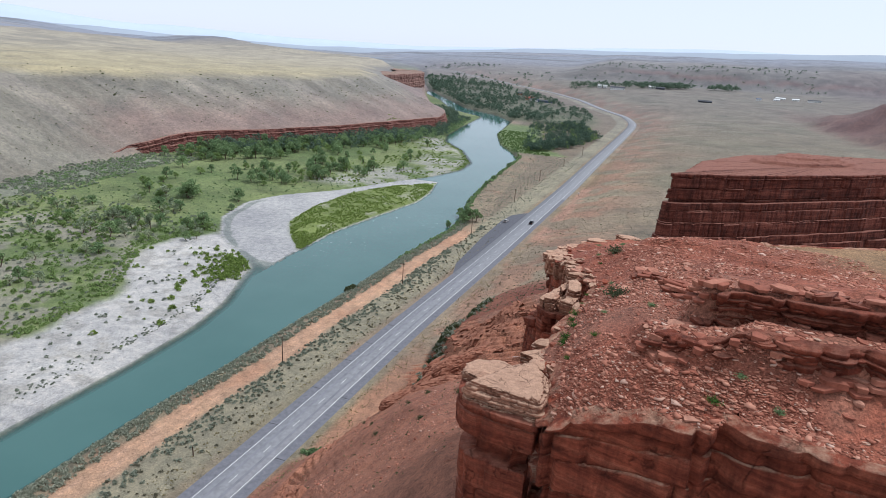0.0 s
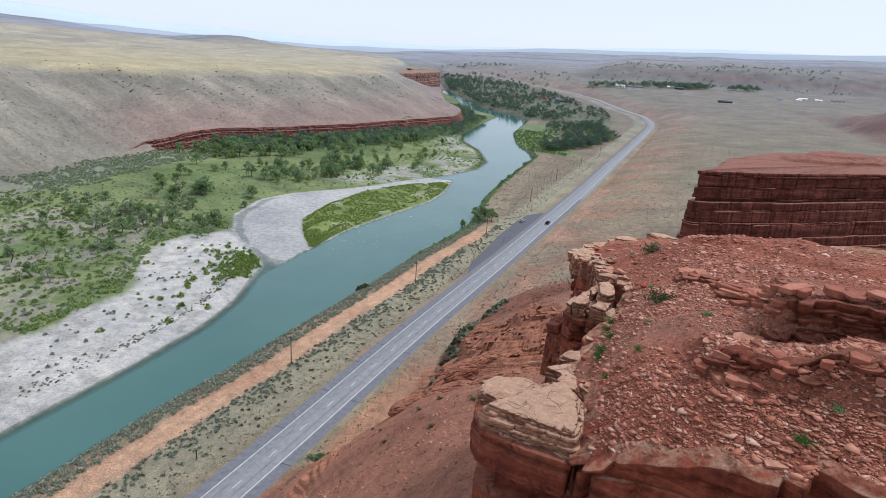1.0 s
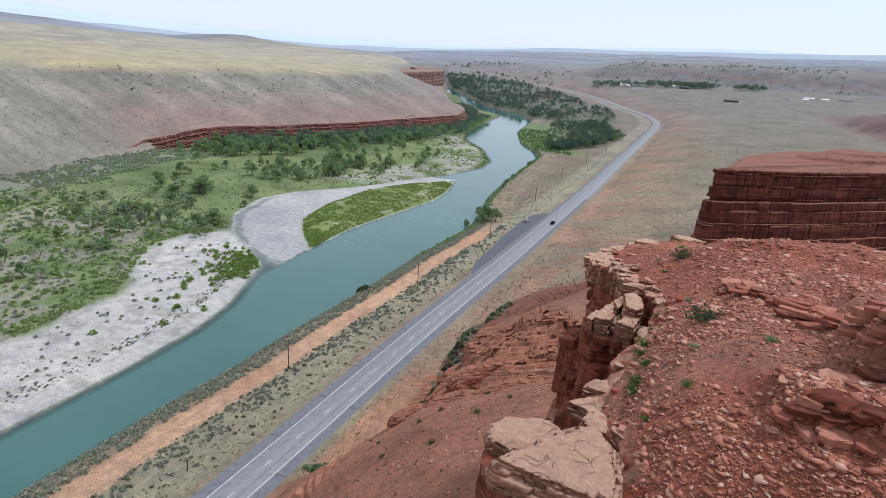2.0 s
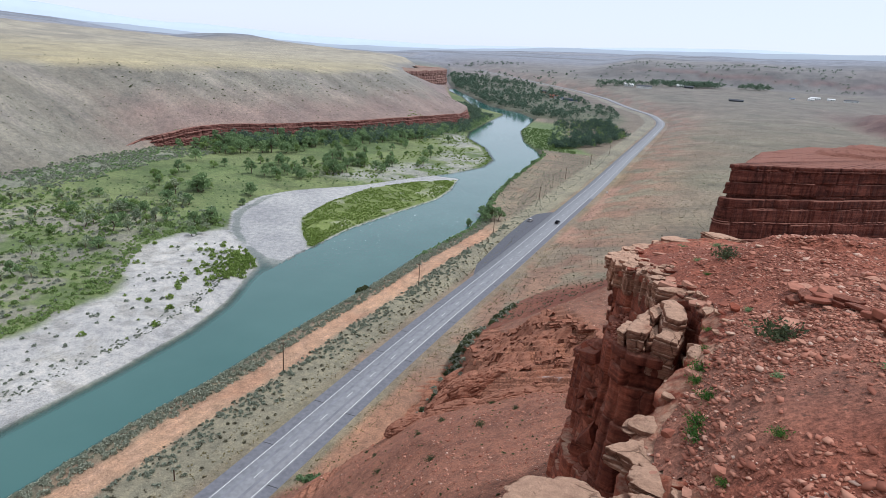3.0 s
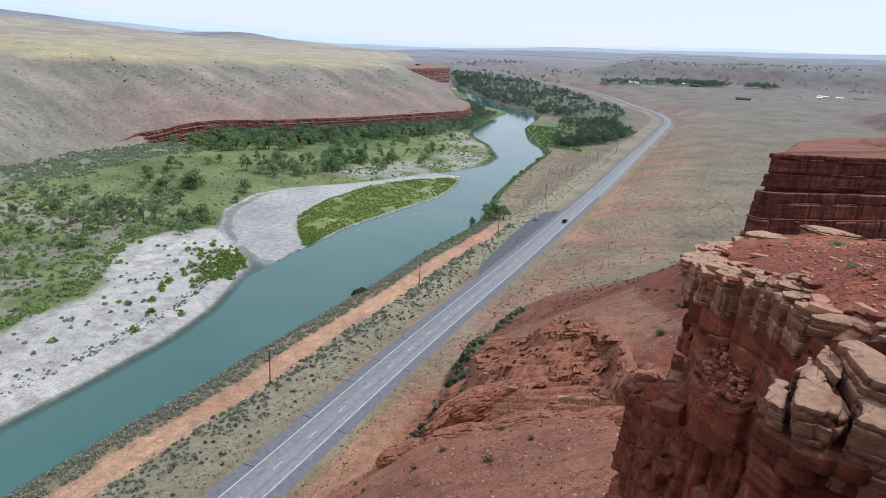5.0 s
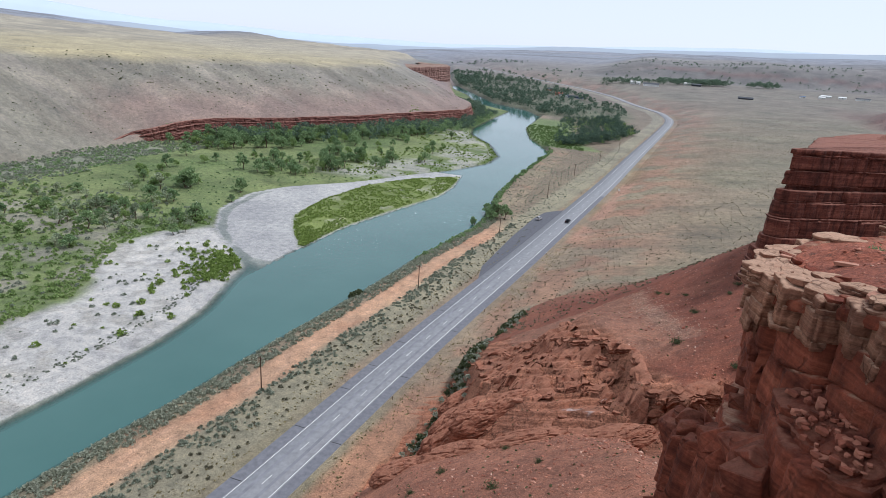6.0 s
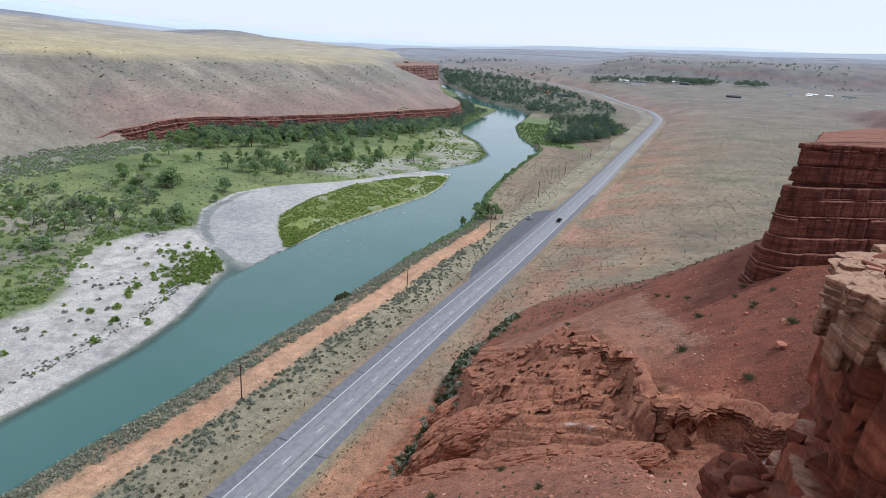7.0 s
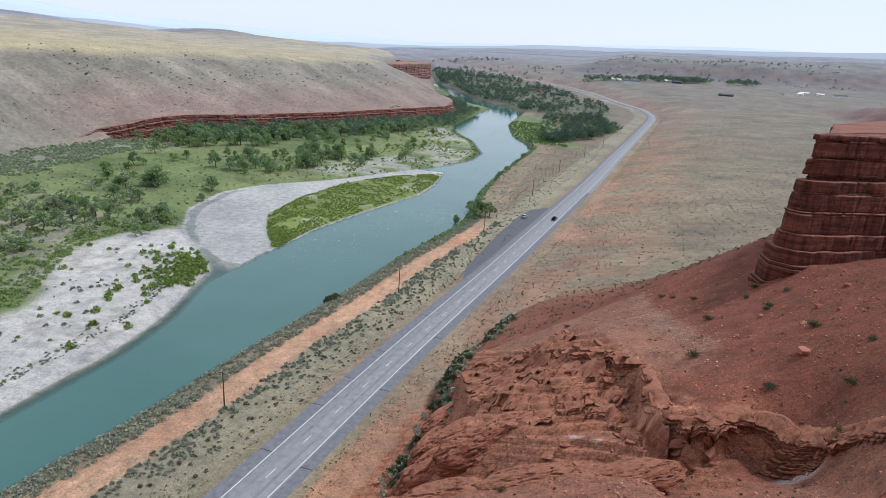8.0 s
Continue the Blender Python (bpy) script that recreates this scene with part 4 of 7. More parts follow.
for k in range(190):
    if k >= 84:
        x = r.uniform(13.6, 29)
        y = float(ledge_y(x)) + 0.2 + abs(r.normal(0, 1.6))
    elif k < 50:
        x = r.uniform(10.6, 30)
        y = float(ledge_y(x)) - 3.1 + r.normal(0, 0.35)
    else:
        t = r.random()
        x, y = 11.0 + 3.6 * t + r.normal(0, 0.4), 37.5 - 9.0 * t + r.normal(0, 0.5)
    n = int(r.integers(5, 8))
    me = hull_mesh("ledge_stone", plate_points(r, r.uniform(0.7, 2.0), r.uniform(0.6, 1.3), r.uniform(0.14, 0.34), n), (RED_ROCK, STONE_A, STONE_D, STONE_D)[int(r.integers(4))], 0.02)
    ob = new("ledge_stone", me)
    ob.matrix_world = pose(x, y, float(top_z(x, y)) + r.uniform(0.0, 0.3), r.uniform(-7, 7), r.uniform(-7, 7), r.uniform(-25, 25))
    ob.parent = butte_top

# the block that has come away from the butte, with its pale slabs
block = new("sandstone_block")
block.location = (0, 0, 0)
tagged(block, "huge pale-topped sandstone block split from the cliff", "rock")
me = strata("block_body", [(0.9, 21.8), (0.7, 20.8), (0.9, 19.4), (1.6, 18.5), (3.4, 18.0), (5.85, 17.7), (6.0, 18.7), (5.95, 20.8), (5.0, 22.2), (3.9, 22.3), (2.8, 22.6)], 56, 77.3, RED_ROCK, step=0.13,
            layer=(1.2, 2.8), jut=0.10, block=(3, 7), crack=0.10, batter=-0.03, rough=0.07, cap=9, seed=8, joints=(3, 7), joint_depth=0.2, first=(0.35, 0.25, 1.5, 0.25, 1.4),
            ledges=((0.3, 0.6, -0.1), (2.0, 3.7, -1.5), (3.7, 99, -0.3), (8, 99, 0.6), (11, 99, 1.2)))
ob = new("block_body", me)
ob.parent = block
for pts, high, out in (([(1.7, 19.0), (3.4, 18.6), (5.85, 18.3), (5.9, 19.5), (5.8, 21.3), (5.0, 22.4), (4.4, 22.4), (3.0, 20.8)], 78.45, 0.42), ([(0.9, 21.6), (1.0, 20.9), (1.9, 20.5), (2.8, 21.0), (3.9, 22.4), (2.8, 22.9), (1.4, 22.5)], 77.85, 0.25)):
    me = strata("pale_slab", pts, 77.2, high, PALE_ROCK, step=0.09, layer=(0.05, 0.15), jut=0.11, block=(0.7, 3), crack=0.1, batter=out, rough=0.06, cap=12, seed=9, joints=(2.5, 5), joint_depth=0.12)
    ob = new("pale_slab", me)
    ob.parent = block

# the cracked column
column = new("rock_column")
tagged(column, "cracked red sandstone column standing free of the cliff", "rock")
me = strata("column_body", [(3.45, 37.4), (4.2, 36.5), (6.3, 36.25), (6.75, 37.4), (6.7, 39.3), (6.0, 40.4), (4.8, 40.0), (3.9, 39.0)], 48, 76.0, RED_ROCK, step=0.16,
            layer=(0.6, 2.2), jut=0.2, block=(1, 3), crack=0.25, batter=0.03, rough=0.08, cap=6, seed=12, joints=(1.6, 3.5), joint_depth=0.5, first=(0.5, 0.6, 0.9, 2.4), ledges=((0.4, 2.2, -0.3), (6, 8, -0.4), (9, 99, 0.5)))
ob = new("column_body", me)
ob.parent = column
# its pale cap is split into leaning blocks: plan, underside, top, lean
for k, (plan, low, high, lean) in enumerate((
        ([(3.4, 37.5), (3.95, 39.0), (4.3, 38.8), (3.85, 37.1)], 75.3, 76.75, -9), ([(3.98, 36.7), (4.1, 37.3), (4.6, 38.9), (5.0, 39.3), (5.02, 37.6), (4.86, 36.55)], 75.4, 77.25, -5),
        ([(4.3, 39.0), (4.7, 39.5), (5.1, 40.3), (5.05, 39.4), (4.6, 39.0)], 75.6, 77.1, -4), ([(5.05, 39.5), (5.55, 40.7), (5.75, 39.6), (5.3, 38.3)], 75.7, 77.45, 3),
        ([(5.12, 38.2), (5.55, 39.0), (5.55, 37.4), (5.15, 36.9)], 75.6, 76.85, 6), ([(5.22, 36.5), (5.62, 37.3), (5.66, 38.9), (6.6, 39.1), (6.8, 37.5), (6.5, 36.2)], 75.5, 77.2, 2),
        ([(5.7, 37.75), (5.65, 39.0), (5.75, 39.9), (6.2, 40.5), (6.8, 39.6), (6.9, 38.0), (6.45, 37.5)], 77.2, 77.85, 2))):
    c = np.mean(plan, 0)
    me = strata("column_block", [(x - c[0], y - c[1]) for x, y in plan][::-1], low - high, 0.0, PALE_ROCK, step=0.08, layer=(0.2, 0.6), jut=0.05, block=(0.8, 2.2), crack=0.07,
                batter=-0.03, rough=0.035, cap=6, seed=60 + k, joints=(1.0, 3.0), joint_depth=0.12)
    ob = new("column_block", me)
    ob.matrix_world = pose(c[0], c[1], high, 0, lean, 0)
    ob.parent = column

# the buttress and the rubble shelf that stand out from the cliff under the rim
me = strata("buttress", [(3.8, 46.8), (4.8, 48), (5.0, 55), (4.2, 61), (2.2, 60.6), (1.3, 58), (1.5, 54), (2.1, 50.4), (2.8, 47.8)], 44, lambda x, y: 70.3 - 0.56 * np.clip(y - 48, 0, 20) + 0.35 * (x - 2), RED_ROCK, step=0.2,
            layer=(0.9, 3.0), jut=0.3, block=(1.2, 4), crack=0.35, batter=0.05, rough=0.1, cap=8, seed=14, joints=(1.6, 4.0), joint_depth=0.8, bays=0.7, bay_size=3, ledges=((4, 6, -0.5), (12, 99, 0.5)))
buttress = new("cliff_buttress")
tagged(buttress, "broken red sandstone buttress leaning against the cliff", "rock")
ob = new("buttress_body", me)
ob.parent = buttress
me = strata("shelf", [(3.1, 49.6), (3.1, 47.4), (3.3, 45.6), (3.9, 44.2), (6.4, 43.0), (6.4, 50)], 52, lambda x, y: 72.5 + 0.35 * (x - 3.2) + 0.1 * fbm(x, y, 2, 2, 15), RED_ROCK, step=0.16,
            layer=(0.9, 3.0), jut=0.2, block=(1.5, 5), crack=0.25, batter=0.02, rough=0.08, cap=10, seed=16, joints=(2.0, 4.0), joint_depth=0.5, first=(0.2, 0.25, 2.0, 2.6), ledges=((2.4, 99, -1.5), (9, 99, 1.0)))
tagged(new("cliff_shelf", me), "rubble-strewn red rock shelf under the cliff rim", "ledge", kind="structure")

# broken rock lodged on the buttress and along the shelf
r = np.random.default_rng(87)
for k in range(58):
    y = r.uniform(46.5, 61)
    if k % 3:
        x, z = r.uniform(1.6, 3.6), 0.0
        z = 70.3 - 0.56 * max(0.0, y - 48) + 0.35 * (x - 2) + r.uniform(-0.6, 0.3)
    else:
        x, z = float(np.interp(y, (46.5, 50, 54, 58, 61), (2.9, 2.0, 1.4, 1.2, 2.2))) + 0.35, r.uniform(57, 67)
    size = r.uniform(0.9, 2.3)
    me = hull_mesh("fallen_block", stone_points(r, size * r.uniform(0.7, 1.0), size * r.uniform(0.8, 1.3), size * r.uniform(0.7, 1.3), 12), RED_ROCK, 0.04)
    ob = new("fallen_block", me)
    ob.matrix_world = pose(x, y, z, r.uniform(-20, 20), r.uniform(-25, 15), r.uniform(0, 360))
    ob.parent = buttress
for k in range(110):
    x, y = r.uniform(3.3, 4.8), r.uniform(44.2, 49.4)
    size = r.uniform(0.15, 0.55)
    me = hull_mesh("shelf_stone", plate_points(r, size, size * r.uniform(0.5, 0.9), size * r.uniform(0.2, 0.5), int(r.integers(5, 8))), (RED_ROCK, STONE_D, STONE_A)[k % 3], 0.015)
    ob = new("shelf_stone", me)
    ob.matrix_world = pose(x, y, 72.6 + 0.35 * (x - 3.2) + 0.1 * size, r.uniform(-14, 14), r.uniform(-14, 14), r.uniform(0, 360))
    ob.parent = butte

# thick blocks of the rim bed, split by upright joints
r = np.random.default_rng(73)
for k, (x, y) in enumerate(((3.4, 57.4), (3.2, 55.9), (3.1, 54.3), (3.05, 52.7), (3.3, 51.2), (3.9, 49.8), (4.6, 48.4), (5.1, 47.0), (5.4, 45.5), (5.75, 44.0), (4.6, 60.2), (6.0, 61.4))):
    w, dpt, h = r.uniform(1.15, 1.6), r.uniform(1.0, 1.4), r.uniform(1.5, 2.4)
    pts = [(sx * w / 2 * r.uniform(0.82, 1.05), sy * dpt / 2 * r.uniform(0.82, 1.05), z + r.normal(0, 0.05)) for sx in (-1, 1) for sy in (-1, 1) for z in (-h, -h * 0.5, 0)]
    me = strata("rim_block", [(p[0], p[1]) for p in (pts[0], pts[6], pts[9], pts[3])], -h, 0.0, PALE_ROCK, step=0.1, layer=(0.35, 0.9), jut=0.06, block=(0.6, 2.0), crack=0.08, batter=-0.02, rough=0.04, cap=6, seed=140 + k,
                joints=(0.8, 2.5), joint_depth=0.15)
    ob = new("rim_block", me)
    ob.matrix_world = pose(x + 0.15, y, float(top_z(max(x, 4.6), y)) + r.uniform(-0.15, 0.12), r.uniform(-4, 4), r.uniform(-5, 3), 90 + r.uniform(-18, 18))
    tagged(ob, "thick jointed sandstone block of the cliff rim", "rock", "blocks along the rim")

# pale slabs lying along the rim
NORTH_SLABS = [(4.9, 60.6, 3.6, 2.4, 0.7), (8.0, 61.9, 4.6, 2.4, 0.6), (11.5, 62.9, 4.4, 2.0, 0.5), (4.0, 58.3, 2.6, 2.2, 0.7), (3.7, 56.2, 2.4, 1.9, 0.6), (3.6, 54.0, 2.6, 2.2, 0.7),
               (3.4, 52.0, 2.2, 1.8, 0.6), (4.2, 50.4, 2.4, 1.7, 0.7), (5.2, 49.8, 2.0, 1.5, 0.5), (5.4, 48.0, 2.2, 1.7, 0.6), (5.9, 46.6, 2.3, 1.3, 0.5), (4.6, 55.2, 1.9, 1.4, 0.5),
               (5.0, 52.6, 2.0, 1.6, 0.5), (2.7, 55.0, 1.4, 1.8, 0.8), (2.6, 52.9, 1.4, 1.6, 0.8)]
NEAR_SLABS = [(6.0, 45.3, 2.4, 1.2, 0.5), (6.3, 43.8, 2.5, 1.2, 0.5), (6.7, 42.2, 2.5, 1.2, 0.5), (7.1, 33.2, 1.3, 1.6, 0.5), (6.0, 31.0, 1.1, 1.0, 0.45), (5.3, 28.6, 2.1, 1.6, 0.5),
              (5.1, 26.8, 2.7, 2.3, 0.5), (5.4, 24.9, 2.3, 1.8, 0.5), (6.1, 23.8, 1.2, 1.5, 0.5)]
for cx, cy_, sx, sy, sz in NORTH_SLABS + NEAR_SLABS:
    sx, sy = (sx * 0.78, sy * 0.8) if cy_ > 45 else (sx, sy)
    sd = int(cx * 100 + cy_ * 7)
    r = np.random.default_rng(sd)
    k = int(r.integers(6, 9))
    ang = np.sort(r.uniform(0, 2 * math.pi, k)) * 0.55 + np.linspace(0, 2 * math.pi, k, endpoint=False) * 0.45
    rad = r.uniform(0.62, 1.12, k)
    me = strata("rim_slab", [(math.cos(a) * q * sx * 0.56, math.sin(a) * q * sy * 0.6) for a, q in zip(ang, rad)], -sz, 0.12, PALE_ROCK, step=0.11, layer=(0.1, 0.24), jut=0.06, block=(0.6, 2.2), crack=0.08,
                batter=-0.12, rough=0.035, cap=6, seed=sd, joints=(1.2, 3.0), joint_depth=0.16)
    ob = new("rim_slab", me)
    ob.matrix_world = pose(cx, cy_, float(top_z(max(cx, 4.6), cy_)) - (0.14 if cy_ < 36 else 0.02), r.uniform(-5, 5), r.uniform(-6, 4), r.uniform(-12, 12))
    tagged(ob, "pale weathered sandstone slab lying on the cliff rim", "rock slab", "slabs along the rim")

rim_path = outline(BUTTE[5:20], 0.8, False)
rim_nrm = normals(rim_path, False)
r = np.random.default_rng(17)
for (x, y), (nx_, ny_) in zip(rim_path, rim_nrm):
    for k in range(int(r.random() < 0.55) + int(y > 36) + int(y > 44 and r.random() < 0.8)):
        size = r.uniform(0.35, 1.15)
        o = r.uniform(-1.5, 0.1)
        px_, py_ = x + nx_ * o + r.normal(0, 0.3), y + ny_ * o + r.normal(0, 0.3)
        me = hull_mesh("rim_slab", plate_points(r, size * 1.2, size * r.uniform(0.6, 1), r.uniform(0.10, 0.26), int(r.integers(5, 8))), (PALE_ROCK, CAP_ROCK, STONE_B, PALE_ROCK)[int(r.integers(4))], 0.02)
        ob = new("rim_slab", me)
        ob.matrix_world = pose(px_, py_, float(top_z(max(px_, 4.4), py_)) + r.uniform(0.02, 0.22), r.uniform(-9, 9), r.uniform(-9, 9), r.uniform(0, 360))
        ob.parent = butte

# blocks wedged against the cliff below the rim
r = np.random.default_rng(5)
for k in range(80):
    yy = r.uniform(25, 60)
    wx = np.interp(yy, [25, 29, 33, 37, 45, 48, 50, 53, 57, 60], [4.4, 5.2, 7.0, 7.2, 5.4, 4.5, 3.2, 2.8, 3.2, 4.2])
    zz = r.uniform(60, 75)
    size = r.uniform(0.4, 1.1)
    me = hull_mesh("cliff_block", stone_points(r, size * r.uniform(0.7, 1.1), size * r.uniform(0.8, 1.5), size * r.uniform(0.8, 1.8), 10), RED_ROCK, 0.02)
    ob = new("cliff_block", me)
    ob.matrix_world = pose(wx + 0.35 - 0.04 * (75 - zz), yy, zz, r.uniform(-8, 8), r.uniform(-8, 8), r.uniform(-25, 25))
    ob.parent = butte

# the mesa beyond
MESA = [(23.2, 149.4), (31, 153), (46, 162), (66, 176), (88, 192), (122, 214), (112, 236), (76, 222), (50, 203), (34, 178), (26.5, 154)]
me = strata("mesa", MESA, 34, 70.9, DARK_ROCK, step=0.3, layer=(0.5, 2.2), jut=0.12, block=(2.0, 9), crack=0.25, groove=0.2, batter=0.04, rough=0.14, bays=0.5, bay_size=9, cap=14, seed=27, dome=0.1,
            first=(0.9, 0.4, 2.4, 0.25, 2.6, 0.3, 0.6, 1.9, 0.25, 2.9, 0.3, 3.4, 2.6, 2.4), joints=(4.0, 12), joint_depth=0.5,
            ledges=((0, 1.0, 0.3), (6.3, 7.4, -0.5), (7.4, 99, 0.8)), flare=(8.5, 0.17))
tagged(new("mesa", me), "dark red layered sandstone mesa with a flat top", "mesa", kind="structure")
def low_mound(cx, cy, long, short, turn, base, height, seed):
    """A worn heap of rubble with a broken ledge round it."""
    u = np.linspace(0, 1.12, 34)[:, None] + np.zeros((1, 120))
    a = np.linspace(0, 2 * np.pi, 120, endpoint=False)[None, :] + 0 * u
    px, py = u * long * np.cos(a), u * short * np.sin(a)
    x = cx + px * np.cos(turn) - py * np.sin(turn)
    y = cy + px * np.sin(turn) + py * np.cos(turn)
    edge = u + 0.14 * fbm(x, y, 9, 4, seed)
    h = 0.45 * smooth(1.0, 0.30, edge) + 0.35 * smooth(0.86, 0.80, edge) + 0.2 * smooth(0.52, 0.46, edge)
    z = base + height * h + 0.45 * fbm(x, y, 3.0, 4, seed + 1) * smooth(1.1, 0.85, u) - 0.5 * smooth(0.98, 1.12, u)
    faces = [(r_ * 120 + k, r_ * 120 + (k + 1) % 120, (r_ + 1) * 120 + (k + 1) % 120, (r_ + 1) * 120 + k) for r_ in range(33) for k in range(120)]
    return mesh_of("mound", np.column_stack([x.ravel(), y.ravel(), z.ravel()]), faces, DARK_ROCK)


me = low_mound(65.5, 196, 22, 9, 0.55, 70.9, 2.4, 231)
tagged(new("mesa_mound", me), "low red rock mound on top of the mesa", "mound", kind="structure")

# the red cliff across the river
cy = np.arange(CLIFF_S - 40, CLIFF_N, 6.0)
pts = [(float(toe_x(t)) + 1.0 - 9 * float(smooth(CLIFF_S + 30, CLIFF_S - 14, t)), float(t)) for t in cy]
me = strata("cliff_band", pts, -3.0, lambda x, y: 15.2 * smooth(CLIFF_S - 44, CLIFF_S + 60, y) + 0.8 * fbm(x, y, 20, 3, 35), CLIFF_ROCK, step=0.6, closed=False, layer=(0.35, 1.1), jut=0.5, block=(2, 9), crack=0.6,
            batter=0.28, rough=0.35, bays=2.8, bay_size=22, lip=2.2, seed=31, joints=(5, 14), joint_depth=1.3, ledges=((3, 99, 0.8), (6.5, 99, 1.0)), groove=0.6)
tagged(new("river_cliff", me), "long low banded red cliff at the foot of the far mesa", "cliff", kind="structure")
pts = [(-440, 985), (-414, 1030), (-398, 1075), (-389, 1120), (-388, 1160), (-394, 1210), (-402, 1262), (-418, 1290), (-470, 1318), (-560, 1345)]
me = strata("cliff_band", pts, 6, lambda x, y: 50 - 9 * smooth(1090, 985, y) + 3 * fbm(x, y, 40, 3, 39), RIM_ROCK, step=1.5, closed=False, layer=(2, 6), jut=0.9, block=(4, 14), crack=1.4, batter=0.06, rough=0.6, bays=3, bay_size=30, lip=55, seed=33,
            joints=(9, 24), joint_depth=3, groove=0.7)
tagged(new("far_cliff", me), "tall red cliff where the mesa ends above the river", "cliff", kind="structure")

# the rocky apron of the red slope
px, py = np.arange(-50, 33.2, 0.27), np.arange(42, 172.2, 0.29)
PX, PY = np.meshgrid(px, py)
PZ = ground_z(PX, PY)
wx_, wy_ = PX + 3 * fbm(PX, PY, 11, 3, 81), PY + 3 * fbm(PX, PY, 11, 3, 83)
sb = PY - rib_y(PX)
rocky = smooth(-0.05, 0.25, 0.55 * fbm(wx_, wy_, 12, 3, 71) + 0.75 * smooth(84, 92, PY + 0.35 * PX) * smooth(158, 144, PY + 0.3 * PX) * smooth(7, -3, PX + 0.5 * (PY - 118)) + 0.5 * smooth(-24, -34, PX) + 0.35 * smooth(-12, -26, PX) * smooth(84, 70, PY) - 0.45 * smooth(3, 10, PX + 0.35 * (PY - 108)) - 0.12)
rocky = np.maximum(rocky, 0.9 * smooth(4.5, 1.5, sb) * smooth(-3, -1, sb) * smooth(22, 18, PX) * smooth(-27, -20, PX))
rocky = np.maximum(rocky, 0.95 * smooth(7, 3, sb + 3 * fbm(PX, PY, 7, 3, 92)) * smooth(-22, -12, sb) * smooth(1, -3, PX) * smooth(-36, -30, PX))
rocky = rocky * (1 - 0.85 * smooth(99, 94, PY + 1.5 * fbm(PX, PY, 6, 2, 90)) * smooth(-44, -38, PX))
lump = 1.5 * fbm(0.7 * wx_ - 0.7 * wy_, (0.7 * wy_ + 0.7 * wx_) * 1.5, 12, 2, 85) + 0.35 * fbm(0.35 * (wx_ - wy_), 0.7 * (wy_ + wx_), 2.4, 2, 86)
PB = PZ + rocky * lump * smooth(6, 12, PX - road_x(PY) - 8) + 0.22 * fbm(PX, PY, 7, 3, 88)
warp = 0.5 * fbm(wx_, wy_, 12, 2, 73) + 0.12 * fbm(wx_, wy_, 2.0, 2, 74) - 0.32 * PX + 0.43 * PY
thin = 0.5 + 0.5 * smooth(-0.2, 0.3, fbm(PX, PY, 18, 2, 87))
def terrace(z, bed, lo, hi):
    qn = (z + warp) / bed
    fl = np.floor(qn)
    return (fl + smooth(lo, hi, qn - fl)) * bed - warp
PZ2 = PB + rocky * (0.95 * thin * (terrace(PB, 1.1, 0.80, 0.93) - PB) + 0.9 * (terrace(PB, 0.36, 0.7, 0.95) - PB))
PZ2 = PZ2 + 0.13 * fbm(PX, PY, 1.6, 3, 75) + (0.02 + 0.012 * rocky) * rng.normal(size=PX.shape)
PZ2 = PZ2 - 3.0 * smooth(1.2, 0.0, in_patch(PX, PY))
pm = (PX - road_x(PY) > 14).ravel()
f = grid_faces(len(px), len(py))
f = f[pm[f].all(1)]
me = mesh_of("apron", np.stack([PX, PY, PZ2], -1).reshape(-1, 3), f, SLOPE_EARTH, flat=True)
me.attributes.new("rock", "FLOAT", "POINT").data.foreach_set("value", np.clip(rocky, 0, 1).ravel().astype(np.float32))
pc = ground_tint(PX, PY, PZ)
pc = mix3(pc, (0.275, 0.145, 0.098), 0.75 * smooth(11, 4, PX + 0.17 * (PY - 130) + 2 * fbm(PX, PY, 9, 3, 94)) * smooth(112, 124, PY))
pc = mix3(pc, (0.40, 0.182, 0.112), rocky * 0.85)
for sx_, sy_, sr_ in ((-6.0, 109.0, 1.7), (-3.6, 106.8, 1.0), (-10.0, 98.5, 2.2), (15.6, 98.4, 2.6), (-1.2, 113.0, 1.1)):
    sd_ = np.hypot(PX - sx_, (PY - sy_) * 1.2) + 1.0 * fbm(PX * 2, PY, 2.2, 3, 89)
    pc = mix3(pc, (0.52, 0.43, 0.40), smooth(sr_, sr_ * 0.45, sd_) * smooth(-0.6, -1.6, sb) * 0.8)
pc = mix3(pc, (0.33, 0.23, 0.17), smooth(2.4, 0.8, np.abs(PX - np.interp(PY, (125, 135, 147, 166), (9.6, 6.0, 4.2, 2.4))) + 0.8 * fbm(PX, PY, 3, 2, 91)) * (PY > 122) * (PY < 168) * 0.25)
tint(me, pc.reshape(-1, 3))
apron = tagged(new("rock_apron", me), "red slickrock ledges and soil slope above the highway", "slope", kind="structure")

# overhanging ledge across the slope
def apron_z(x, y):
    x, y = np.asarray(x, float), np.asarray(y, float)
    i = np.clip(np.round((x - px[0]) / 0.27).astype(int), 0, len(px) - 1)
    j = np.clip(np.round((y - py[0]) / 0.29).astype(int), 0, len(py) - 1)
    return PZ2[j, i]


